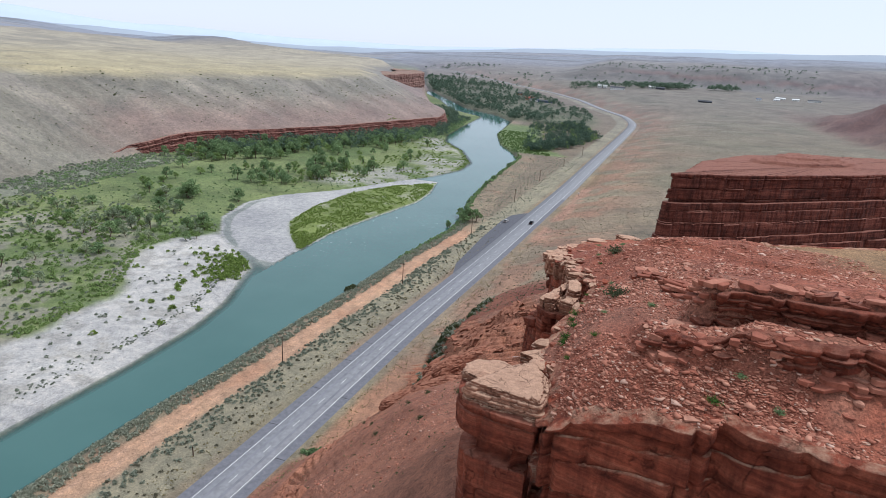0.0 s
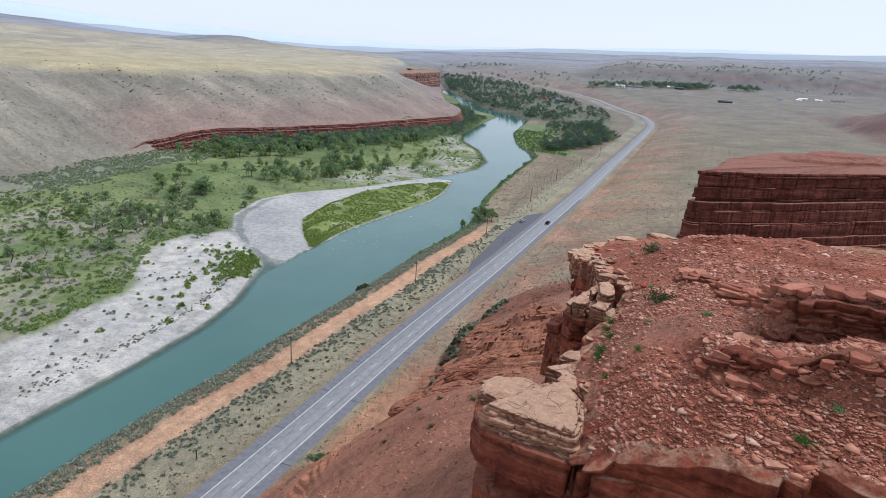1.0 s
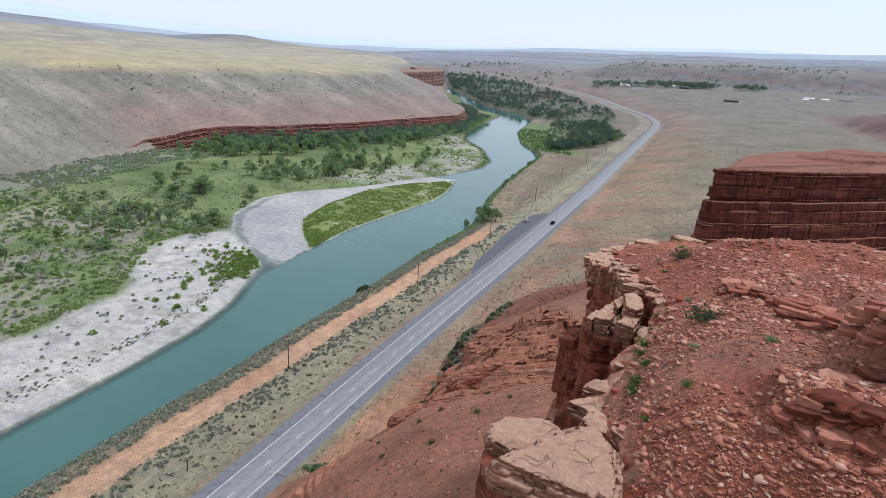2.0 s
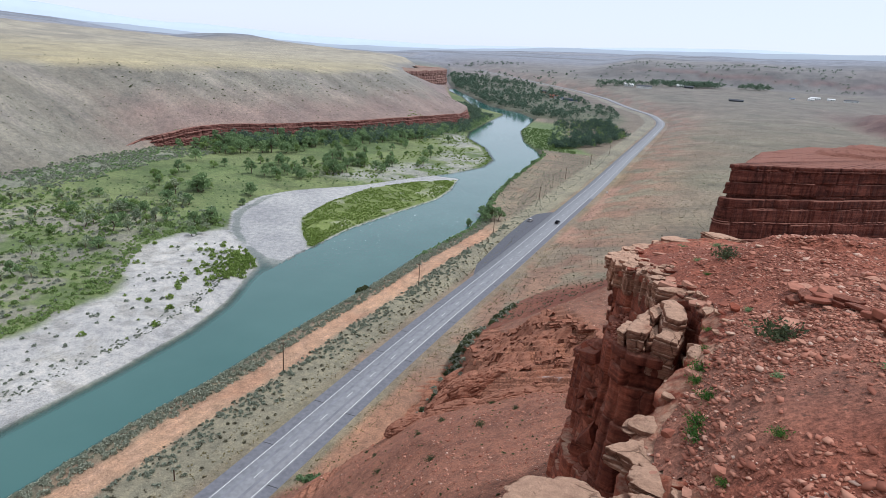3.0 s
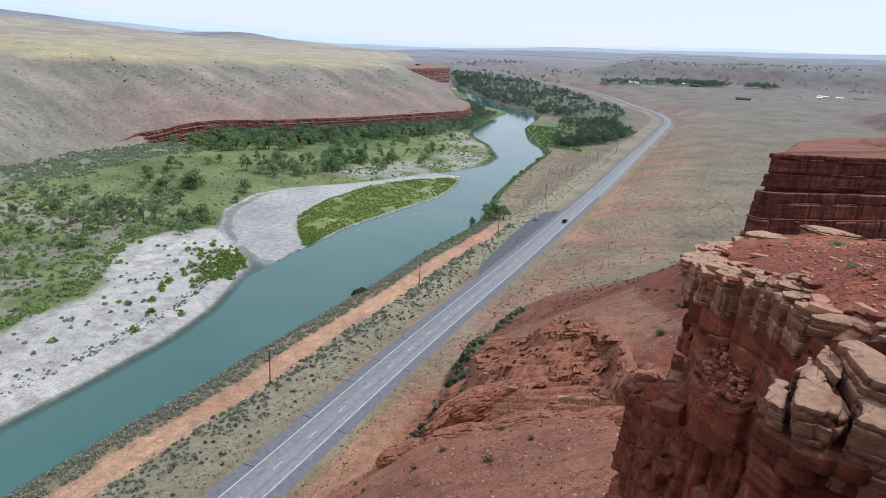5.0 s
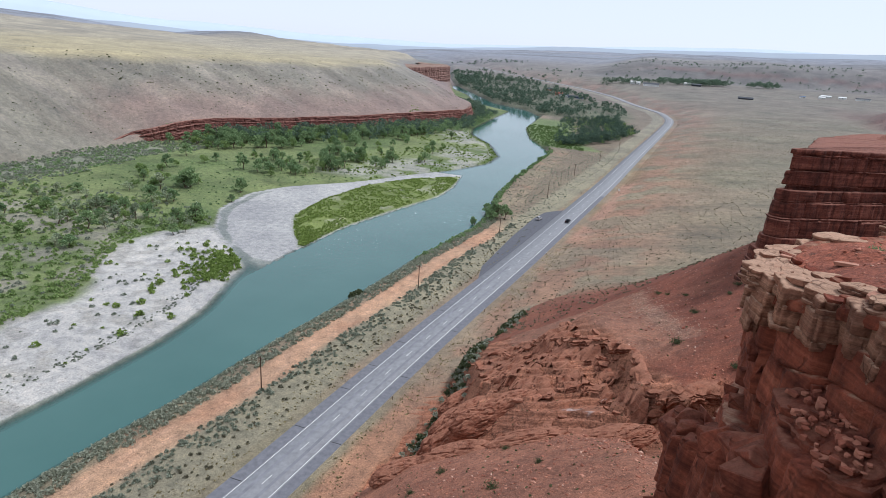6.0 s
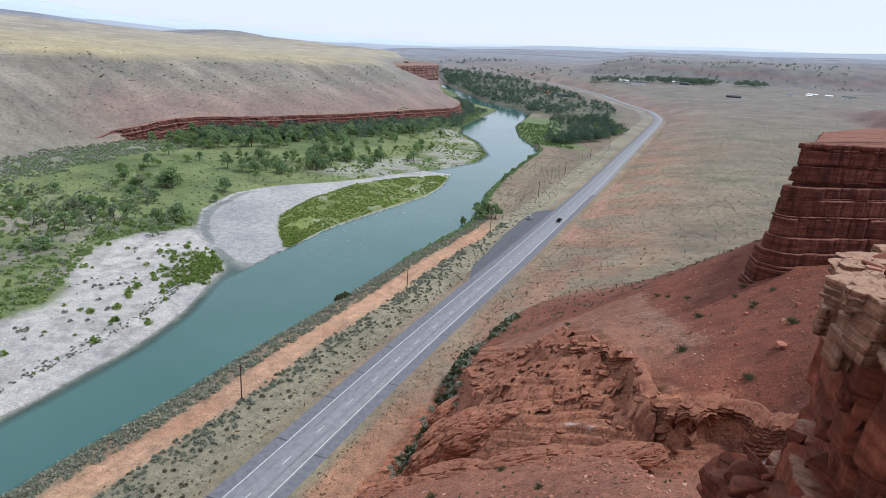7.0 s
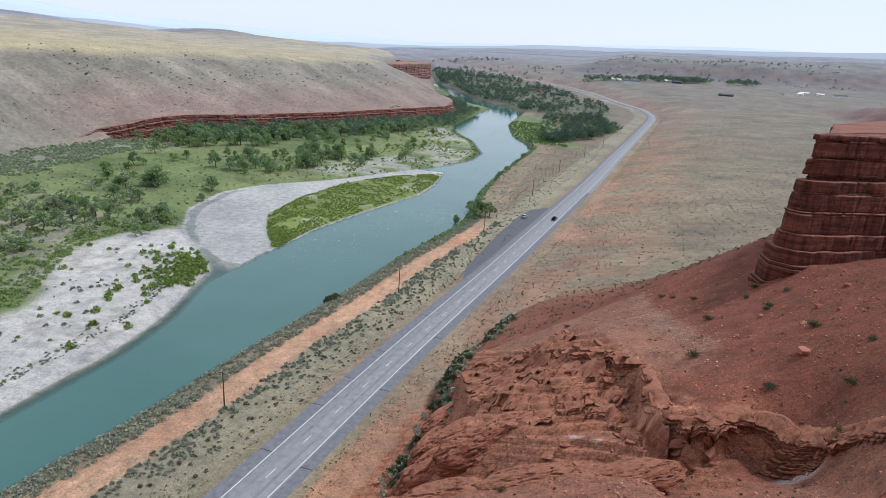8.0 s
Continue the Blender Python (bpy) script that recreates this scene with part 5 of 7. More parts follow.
def slope_ledge(label, xs, shift, wave, down, up, seed, tall=6.0, batter=-0.3, beds=(0.18, 0.6)):
    """A bedded ledge that follows the slope's rib, shifted down it."""
    pts = [(float(x), float(rib_y(x)) + shift + wave * (math.sin(x * 0.7 + seed) + 0.6 * math.sin(x * 1.9 + 2 * seed))) for x in xs]
    me = strata("overhang", pts, 5, lambda x, y: apron_z(x + 0.5, y + down) + up, SLICK, step=0.2, closed=False, layer=beds, jut=0.3, block=(0.7, 3.2), crack=0.22, batter=batter, rough=0.09,
                bays=1.3, bay_size=4, lip=1.8, seed=seed, joints=(1.5, 5), joint_depth=0.6, groove=0.3)
    return tagged(new("overhang", me), label, "ledge", kind="structure")


slope_ledge("thin-bedded red ledge undercut by a shadowed hollow", np.arange(-9, 20, 0.5), -0.9, 0.5, 2.4, 0.15, 51, batter=-0.5)
slope_ledge("low thin-bedded ledge fading into the red slope", np.arange(15, 29, 0.6), -0.6, 0.6, 1.0, 0.12, 59, batter=0.25, beds=(0.1, 0.3))
slope_ledge("broken red ledge running down to the highway", np.arange(-30, -7, 0.8), 0.5, 1.0, 1.6, 0.4, 53, batter=-0.15)
for xa, xb, shift, seed in ((-28, -10, 3.5, 71), (-31, -4, -9, 55), (-27, -9, -17, 57), (-24, -12, -13, 61), (-18, 0, -5, 63), (-30, -20, -5, 65), (-10, 3, -11, 67), (-22, -12, -22, 69)):
    slope_ledge("stepped red ledge on the rocky slope", np.arange(xa, xb, 0.8), shift, 1.3, 1.2, 0.22, seed, batter=-0.08, beds=(0.14, 0.4))

# broken plates lying on the rocky slope, edges out towards the valley
r = np.random.default_rng(19)
SLABS_FLAT = [hull_mesh("slab", plate_points(r, 1.0, r.uniform(0.5, 0.85), r.uniform(0.12, 0.24), int(r.integers(5, 8))), SLICK, 0.012) for _ in range(10)]


def rocky_at(x, y):
    i, j = int(np.clip(round((x - px[0]) / 0.27), 0, len(px) - 1)), int(np.clip(round((y - py[0]) / 0.29), 0, len(py) - 1))
    return float(rocky[j, i])


count = 0
for k in range(6000):
    if k % 5 < 2:
        x = r.uniform(-26, 18)
        y = float(rib_y(x)) + r.normal(0.6, 1.3)
    else:
        x, y = r.uniform(-36, 6), r.uniform(88, 158)
    if rocky_at(x, y) < 0.6 or count >= 290:
        continue
    gx_ = float(apron_z(x + 1.5, y) - apron_z(x - 1.5, y)) / 3
    gy_ = float(apron_z(x, y + 1.5) - apron_z(x, y - 1.5)) / 3
    size = float(np.clip(r.lognormal(0.25, 0.45), 0.5, 2.8))
    ob = new("slab", SLABS_FLAT[int(r.integers(10))])
    ob.matrix_world = pose(x, y, float(apron_z(x, y)) + 0.10 * size * r.uniform(0.8, 2.0), math.degrees(math.atan(0.45 * gy_)) + r.uniform(-6, 6), -math.degrees(math.atan(0.45 * gx_)) + r.uniform(-6, 6), r.uniform(0, 360)) @ Matrix.Scale(size, 4)
    ob.parent = apron
    count += 1


def dome(x, y, sx, sy, sz, turn, seed):
    """A rounded slickrock swell with long cracks."""
    bm = bmesh.new()
    bmesh.ops.create_icosphere(bm, subdivisions=5, radius=1)
    for v in bm.verts:
        p = v.co.copy()
        k = 1 + 0.10 * noise.fractal(p * 1.6 + Vector((seed, 0, 0)), 1.0, 2.0, 4) + 0.05 * noise.fractal(p * 6 + Vector((0, seed, 0)), 1.0, 2.0, 3)
        q = noise.noise(Vector((p.x * 1.1 + seed, p.y * 3.2, p.z * 2.2)))
        k -= 0.13 * math.exp(-(q / 0.045) ** 2)
        v.co = Vector((p.x * sx, p.y * sy, p.z * sz)) * k
    me = bpy.data.meshes.new("slickrock_swell")
    bm.to_mesh(me)
    bm.free()
    me.materials.append(SLICK)
    ob = new("slickrock_swell", me)
    ob.matrix_world = pose(x, y, float(apron_z(x, y)) - 0.35 * sz, 0, -24, turn)
    return tagged(ob, "rounded red slickrock swell with long cracks", "rock", "swells above the highway")


for k, (x, y, sx, sy, sz, turn) in enumerate(((-24.5, 112, 7.0, 3.4, 4.2, 32), (-28.5, 118, 7.0, 4.0, 4.6, 36), (-30, 126, 7.0, 4.0, 4.6, 40), (-31, 134, 6.5, 3.6, 4.0, 44), (-20, 110.5, 6.0, 2.8, 3.2, 26), (-32, 143, 6.0, 3.4, 3.4, 46),
                                              (-16.4, 112.5, 5.5, 2.6, 2.4, 30), (-24, 120, 6.0, 3.0, 2.6, 36), (-20, 95, 6.5, 2.6, 1.9, 8), (-10.5, 95.5, 6.5, 2.4, 1.7, 5), (-0.5, 96.2, 6.0, 2.4, 1.6, 8), (-27, 93.5, 5.5, 2.6, 1.8, 14), (-36, 62, 4.5, 3.2, 2.6, 80))):
    dome(x, y, sx, sy, sz, turn, 3.7 * k + 1)


# ---- loose stones ----
r = np.random.default_rng(11)
PLATES = [hull_mesh("flat_stone", plate_points(r, 1.0, r.uniform(0.5, 0.9), r.uniform(0.06, 0.14), int(r.integers(5, 7))), m, 0.006) for m in (STONE_A, STONE_B, STONE_A, STONE_B, STONE_C, STONE_A, STONE_D, STONE_D)]
CHUNKS = [hull_mesh("loose_rock", stone_points(r, 1.0, r.uniform(0.65, 0.9), r.uniform(0.4, 0.65), 20), m, 0.012) for m in (STONE_A, STONE_B, STONE_D)]


def scatter_xy(r, kind):
    """Where the stones lie on the butte: in front below the ledges, along the slope, towards the crest."""
    if kind == 0:
        return r.uniform(6.8, 26), r.uniform(15.2, 22.5)
    if kind == 1:
        return r.normal(11, 2.2), r.uniform(20, 50)
    if kind == 4:
        x = r.uniform(11, 27)
        return x, float(ledge_y(x)) - abs(r.normal(0.2, 1.6))
    if kind == 2:
        return r.uniform(11, 27), r.uniform(36, 61)
    return r.uniform(5.5, 14), r.uniform(23, 58)


count = 0
while count < 280:
    x, y = scatter_xy(r, int(r.choice(5, p=[0.30, 0.18, 0.18, 0.16, 0.18])))
    if not inside_of(BUTTE, np.array([x - 0.8]), np.array([y]))[0] or not inside_of(BUTTE, np.array([x]), np.array([y - 0.7]))[0]:
        continue
    if fbm(np.array([x]), np.array([y]), 6, 3, 111)[0] < r.uniform(-0.5, 0.25):
        continue
    flat = r.random() < 0.93
    size = float(np.clip(r.lognormal(-0.5, 0.42), 0.28, 1.6))
    size = size if flat else min(size, 0.6)
    ob = new("flat_stone" if flat else "loose_rock", (PLATES if flat else CHUNKS)[int(r.integers(8 if flat else 3))])
    ob.matrix_world = pose(x, y, float(top_z(x, y)) + (0.015 if flat else 0.08) * size, r.uniform(-9, 9), r.uniform(-9, 9), r.uniform(0, 360)) @ Matrix.Scale(size, 4)
    tagged(ob, "flat broken plate of red sandstone on bare earth" if flat else "angular lump of red sandstone on bare earth", "stone", "loose stones on the butte")
    count += 1


def scatter_mesh(name, base_meshes, places, mat):
    """Many small copies joined in one mesh. places: x, y, z, size, turn."""
    V, F, at = [], [], 0
    datas = []
    for bmesh_ in base_meshes:
        bmesh_.calc_loop_triangles()
        co = np.empty(len(bmesh_.vertices) * 3, np.float32)
        bmesh_.vertices.foreach_get("co", co)
        tri = np.empty(len(bmesh_.loop_triangles) * 3, np.int32)
        bmesh_.loop_triangles.foreach_get("vertices", tri)
        datas.append((co.reshape(-1, 3), tri.reshape(-1, 3)))
    for k, (x, y, z, size, turn, lean) in enumerate(places):
        co, tri = datas[k % len(datas)]
        c, s_ = math.cos(turn), math.sin(turn)
        p = co * size
        p = np.stack([p[:, 0] * c - p[:, 1] * s_, p[:, 0] * s_ + p[:, 1] * c, p[:, 2] + lean * p[:, 0]], 1) + (x, y, z)
        V.append(p)
        F.append(tri + at)
        at += len(p)
    return mesh_of(name, np.concatenate(V), np.concatenate(F), mat, flat=True)


SMALL = [hull_mesh("bit", plate_points(r, 1.0, r.uniform(0.5, 0.9), r.uniform(0.07, 0.17), int(r.integers(4, 6))), STONE_A) for _ in range(8)]
def many(r, n):
    """Places on the butte for small stones, drawn in one go."""
    kind = r.choice(5, size=n, p=[0.42, 0.14, 0.17, 0.14, 0.13])
    x = np.select([kind == 0, kind == 1, kind == 2, kind == 4], [r.uniform(6.6, 26, n), r.normal(11, 2.4, n), r.uniform(9, 30, n), r.uniform(11, 27, n)], r.uniform(5.0, 14, n))
    y = np.select([kind == 0, kind == 1, kind == 2, kind == 4], [r.uniform(15.0, 22.5, n), r.uniform(20, 50, n), r.uniform(32, 62, n), ledge_y(x) - np.abs(r.normal(0.2, 1.6, n))], r.uniform(23, 60, n))
    ok = (fbm(x, y, 5, 3, 113) > r.uniform(-0.6, 0.25, n)) & inside_of(BUTTE, x - 0.4, y - 0.3) & ~((y > 34) & (x < 12.5) & (r.random(n) < 0.4))
    return x[ok], y[ok]


mx_, my_ = many(r, 62000)
sz_ = np.clip(r.lognormal(-1.75, 0.6, len(mx_)), 0.06, 0.85) * np.where((my_ > 24) & (mx_ < 12.5), 0.72, 1.0)
places = list(zip(mx_, my_, top_z(mx_, my_) + 0.012, sz_, r.uniform(0, 6.28, len(mx_)), r.uniform(-0.3, 0.3, len(mx_))))
n = 5200
x, y = 6.0 + np.abs(r.normal(0, 4.2, n)), r.uniform(23, 36, n)
ok = (fbm(x, y, 3, 3, 121) > r.uniform(-0.4, 0.35, n)) & inside_of(BUTTE, x - 0.5, y - 0.3)
x, y = x[ok], y[ok]
n = len(x)
places += list(zip(x, y, top_z(x, y) + 0.012, np.clip(r.lognormal(-1.7, 0.6, n), 0.07, 0.7), r.uniform(0, 6.28, n), r.uniform(-0.2, 0.2, n)))
me = scatter_mesh("rubble", SMALL, places, RUBBLE)
tagged(new("rubble", me), "small broken sandstone rubble strewn over the butte", "rubble", kind="stuff")
n = 26000
x, y = r.uniform(-26, 33, n), r.uniform(60, 172, n)
low = np.arange(n) % 5 < 2
x[low], y[low] = r.uniform(-46, 3, low.sum()), r.uniform(47, 99, low.sum())
ok = fbm(x, y, 9, 3, 115) > r.uniform(-0.6, 0.3, n)
x, y = x[ok], y[ok]
n = len(x)
places = list(zip(x, y, apron_z(x, y) + 0.02, np.clip(r.lognormal(-1.6, 0.55, n), 0.1, 0.9), r.uniform(0, 6.28, n), r.uniform(-0.3, 0.3, n)))
me = scatter_mesh("scree", SMALL, places, RUBBLE)
tagged(new("scree", me), "small stones scattered down the red slope", "scree", kind="stuff")
places = []
for k in range(2200):
    y = r.uniform(123, 170)
    x = r.normal(np.interp(y, (125, 135, 147, 166), (9.6, 6.0, 4.2, 2.4)), 1.7)
    places.append((x, y, float(apron_z(x, y)) + 0.02, float(np.clip(r.lognormal(-1.6, 0.45), 0.08, 0.5)), r.uniform(0, 6.28), r.uniform(-0.3, 0.3)))
me = scatter_mesh("pale_scree", SMALL, places, STONE_C)
tagged(new("pale_scree", me), "trail of pale stones down the red slope", "scree", kind="stuff")
for x, y, size in ((18.2, 114, 2.0), (14, 118, 0.8), (20, 122, 0.9), (22.5, 126, 1.1), (24, 123, 0.8), (9, 128, 0.7), (27, 131, 1.2), (17, 130, 0.9), (24, 133, 0.8)):
    ob = new("boulder", CHUNKS[int(r.integers(3))])
    ob.matrix_world = pose(x, y, float(apron_z(x, y)) + 0.15 * size, 5, -8, r.uniform(0, 360)) @ Matrix.Scale(size, 4)
    tagged(ob, "weathered sandstone boulder resting on the red slope", "boulder", "boulders on the slope")


# ---- plants ----
def leaf_quads(r, centres, size, squash=0.75):
    """Small leaf clumps, a bent quad each, turned every way."""
    n = len(centres)
    a, b = r.normal(size=(n, 3)), r.normal(size=(n, 3))
    a /= np.linalg.norm(a, axis=1)[:, None]
    b -= a * (a * b).sum(1)[:, None]
    b /= np.linalg.norm(b, axis=1)[:, None]
    s_ = (size * r.uniform(0.6, 1.3, n))[:, None]
    a, b = a * s_, b * s_ * squash
    V = np.stack([centres - a - b * 0.4, centres + a * 0.2 - b, centres + a + b * 0.5, centres - a * 0.3 + b], 1).reshape(-1, 3)
    return V, np.arange(4 * n).reshape(-1, 4)


def crown_mesh(name, r, mat, height, width, blobs, leaves, leaf):
    C = []
    for k in range(blobs):
        f = r.uniform(0.0, 1.0)
        rad = width * (0.25 + 0.35 * math.sin(math.pi * min(1, f + 0.15))) * r.uniform(0.4, 1.0)
        a = r.uniform(0, 2 * math.pi)
        c = np.array([math.cos(a) * rad * 0.8, math.sin(a) * rad * 0.8, height * (0.28 + 0.62 * f)])
        p = r.normal(size=(leaves // blobs, 3))
        p = p / np.linalg.norm(p, axis=1)[:, None] * r.uniform(0.5, 1.0, (len(p), 1))
        C.append(c + p * width * r.uniform(0.15, 0.26) * (1, 1, 0.8))
    V, F = leaf_quads(r, np.concatenate(C), leaf)
    V[:, 2] = np.maximum(V[:, 2], height * 0.1)
    return mesh_of(name, V, F, mat, flat=True)


def tube(bm, a, b, ra, rb, n=6):
    a, b = Vector(a), Vector(b)
    m = (b - a).to_track_quat("Z", "Y").to_matrix()
    rings = [[bm.verts.new(p + m @ Vector((math.cos(t) * q, math.sin(t) * q, 0))) for t in (2 * math.pi * k / n for k in range(n))] for p, q in ((a, ra), (b, rb))]
    for k in range(n):
        bm.faces.new((rings[0][k], rings[0][(k + 1) % n], rings[1][(k + 1) % n], rings[1][k]))
    bm.faces.new(rings[1])


def trunk_bm(r, height, lean=0.08):
    bm = bmesh.new()
    mid = (r.normal() * lean * height, r.normal() * lean * height, height * 0.35)
    tube(bm, (0, 0, -0.4), mid, height * 0.035, height * 0.026)
    for k in range(5):
        a = r.uniform(0, 6.28)
        tip = (mid[0] + math.cos(a) * height * r.uniform(0.12, 0.28), mid[1] + math.sin(a) * height * r.uniform(0.12, 0.28), height * r.uniform(0.6, 0.88))
        tube(bm, mid, tip, height * 0.02, height * 0.005, 5)
    return bm


def make_tree(seed, mat, label, height, width, blobs=13, leaves=520, leaf=0.42):
    r = np.random.default_rng(seed)
    tree = new("cottonwood_tree" if mat == LEAF_DARK else "willow_tree")
    tagged(tree, label, "tree")
    part("trunk", trunk_bm(r, height), BARK, tree)
    ob = new("crown", crown_mesh("crown", r, mat, height, width, blobs, leaves, leaf))
    ob.parent = tree
    return tree


DARK_LABEL, LIGHT_LABEL = "dark green cottonwood with a broken crown on the river flat", "bright green willow tree on the river flat"
TREES = [make_tree(200 + k, LEAF_DARK, DARK_LABEL, 9.0, w, 14, 560, 0.46) for k, w in enumerate((7.0, 8.5, 6.0, 9.5))]
WILLOWS = [make_tree(220 + k, LEAF_LIGHT, LIGHT_LABEL, 6.0, w, 12, 420, 0.36) for k, w in enumerate((5.5, 7.0))]
OLIVES = [make_tree(240 + k, LEAF_GREY, "thin grey-green tree with bare limbs on the river flat", 6.5, w, 9, 300, 0.36) for k, w in enumerate((5.0, 6.5, 7.5))]
r = np.random.default_rng(31)
SPOTS = []


def plant(x, y, size, light=False):
    SPOTS.append((x, y, size, light))


FLAT_GROVES = [(-252, 284, 4, 6, 1.0, True), (-241, 299, 4, 6, 1.1, False), (-198, 248, 5, 6, 0.9, False), (-218, 236, 6, 7, 0.95, False), (-233, 212, 4, 8, 1.0, False), (-223, 218, 2, 4, 0.9, False),
               (-236, 268, 3, 5, 0.9, False), (-246, 240, 3, 8, 0.8, False), (-262, 222, 4, 10, 0.9, False), (-280, 250, 3, 8, 0.8, False), (-208, 222, 3, 4, 0.6, True), (-215, 196, 4, 8, 0.7, True),
               (-236, 185, 5, 10, 0.7, True), (-206, 290, 2, 2, 0.6, False)]
UPPER_GROVES = [(-299, 403, 7, 10, 1.1, False), (-283, 336, 2, 5, 0.9, False), (-214, 309, 2, 3, 0.8, False), (-227, 356, 3, 4, 0.8, False), (-212, 366, 4, 5, 0.85, False), (-205, 391, 7, 9, 1.0, False),
                (-198, 426, 7, 10, 1.0, False), (-265, 305, 2, 5, 0.8, True), (-312, 420, 4, 8, 1.0, False), (-286, 428, 5, 8, 1.1, False), (-268, 440, 6, 9, 1.1, False), (-250, 400, 3, 6, 0.8, False),
                (-69, 331, 4, 3, 1.0, False), (-72, 322, 3, 4, 0.7, False), (-79, 345, 3, 4, 0.6, False)]
for cx, cy_, n, spread, size, light in FLAT_GROVES + UPPER_GROVES:
    for k in range(n):
        plant(r.normal(cx, spread * 0.6), r.normal(cy_, spread * 0.8), size * r.uniform(0.7, 1.2), light)
for k in range(118):
    y = r.uniform(415, 640)
    x = float(toe_x(y)) + 6 + abs(r.normal(0, 26)) * smooth(820, 600, y) + 4
    if x < float(shore_x(y)) - 6:
        plant(x, y, r.uniform(0.75, 1.25), r.random() < 0.1)
for k in range(40):
    y = r.uniform(390, 560)
    plant(float(shore_x(y)) - r.uniform(45, 95), y, r.uniform(0.5, 1.0), r.random() < 0.4)
for k in range(22):
    y = r.uniform(400, 640)
    plant(float(bank_x(y)) + r.uniform(1, 5), y, r.uniform(0.25, 0.5), r.random() < 0.3)
for k in range(75):
    plant(r.uniform(-330, -185), r.uniform(150, 252), r.uniform(0.35, 0.8), r.random() < 0.55)
for cx, cy_, n in ((-261, 282, 4), (-287, 318, 3), (-244, 218, 5), (-244, 240, 5), (-239, 301, 3), (-276, 300, 3), (-222, 262, 4)):
    for k in range(n):
        plant(r.normal(cx, 4), r.normal(cy_, 5), r.uniform(0.6, 1.05), r.random() < 0.35)
for k in range(45):
    y = r.uniform(345, 470)
    plant(float(shore_x(y)) - 22 - abs(r.normal(0, 45)), y, r.uniform(0.6, 1.1), r.random() < 0.25)
for k in range(46):
    y = r.uniform(395, 520)
    plant(float(toe_x(y)) + 14 + abs(r.normal(0, 20)), y, r.uniform(0.9, 1.4))
for x, y, size, light in SPOTS:
    if x < -212 and y < 222 and r.random() < 0.4:
        continue
    if not light and -330 < x < -185 and r.random() < 0.3:
        light = True
    src = (WILLOWS if light else TREES)[int(r.integers(2 if light else 4))]
    if -340 < x < -185 and y < 300 and r.random() < 0.42:
        src, light = OLIVES[int(r.integers(3))], True
        size *= 1.15
    t = copy_thing(src, pose(x, y, float(ground_z(x, y)) - 0.1, 0, 0, r.uniform(0, 360)))
    t.scale = (size * r.uniform(0.85, 1.15), size * r.uniform(0.85, 1.15), size * r.uniform(0.8, 1.15))
    t["group"] = "grey trees on the flat" if src in OLIVES else "willows on the flat" if light else "cottonwoods along the river"
for src in TREES + WILLOWS + OLIVES:
    x, y = (r.uniform(-300, -220), r.uniform(440, 480))
    src.location = (x, y, float(ground_z(x, y)) - 0.1)
    src["group"] = "grey trees on the flat" if src in OLIVES else "willows on the flat" if src in WILLOWS else "cottonwoods along the river"


def clump(seed, n, leaf, tall=0.7):
    r = np.random.default_rng(seed)
    p = r.normal(size=(n, 3))
    p = p / np.linalg.norm(p, axis=1)[:, None] * r.uniform(0.4, 1.0, (n, 1)) * (0.5, 0.5, 0.42 * tall / 0.7)
    p[:, 2] = np.abs(p[:, 2]) + 0.1
    V, F = leaf_quads(r, p, leaf, 0.7)
    V[:, 2] = np.maximum(V[:, 2], -0.05)
    return mesh_of("clump", V, F, None, flat=True)


BUSHES = [clump(300 + k, 34, 0.17) for k in range(5)]
TUFTS = [clump(320 + k, 12, 0.26) for k in range(4)]


def bushes(name, label, category, xs, ys, sizes, mat, base=BUSHES, height=ground_z):
    xs, ys = np.asarray(xs, float), np.asarray(ys, float)
    zs = height(xs, ys)
    rr = np.random.default_rng(len(xs))
    me = scatter_mesh(name, base, list(zip(xs, ys, zs - 0.03, sizes, rr.uniform(0, 6.28, len(xs)), rr.uniform(-0.1, 0.1, len(xs)))), mat)
    return tagged(new(name, me), label, category, kind="stuff")


r = np.random.default_rng(41)
# along the bank, and between the track and the road
n = 2300
y = r.uniform(60, 330, n)
bushes("bank_brush", "grey-green brush lining the river bank", "brush", bank_x(y) + 0.3 + 8.6 * r.random(n) ** 1.3, y, r.uniform(0.8, 1.9, n), SAGE)
n = 330
y = r.uniform(250, 600, n)
bushes("bank_willow", "low green willow brush at the water's edge", "brush", bank_x(y) + r.uniform(0.3, 5, n), y, r.uniform(1.2, 3.4, n), LEAF_DARK)
n = 1300
y = r.uniform(60, 330, n)
lo, hi = bank_x(y) + 16.5, road_x(y) - 12
k = np.clip(np.abs(r.normal(0.0, 0.36, n)), 0, 1)
x = lo + (hi - lo) * k
ok = fbm(x, y, 7, 3, 95) > -0.28 + 0.5 * k
bushes("roadside_sage", "sagebrush between the dirt track and the highway", "sagebrush", x[ok], y[ok], r.uniform(0.5, 1.5, ok.sum()), SAGE)
n = 900
y = r.uniform(330, 640, n)
x = bank_x(y) + (road_x(y) - 12 - bank_x(y)) * r.uniform(0.1, 0.95, n)
bushes("flat_sage", "sparse sagebrush on the dry flat", "sagebrush", x, y, r.uniform(0.5, 1.4, n), SAGE, TUFTS)
n = 480
y = r.uniform(60, 330, n)
x = bank_x(y) + 16 + (road_x(y) - 9 - bank_x(y) - 16) * r.random(n)
bushes("verge_brush", "dry brush scattered over the highway verge", "brush", x, y, r.uniform(0.4, 1.2, n), DRY_BRUSH)
y = r.uniform(202.5, 206, 9)
bushes("bank_juniper", "round dark juniper standing on the river bank", "juniper", bank_x(y) + r.uniform(1.2, 3.2, 9), y, r.uniform(2.6, 4.4, 9), LEAF_OLIVE)
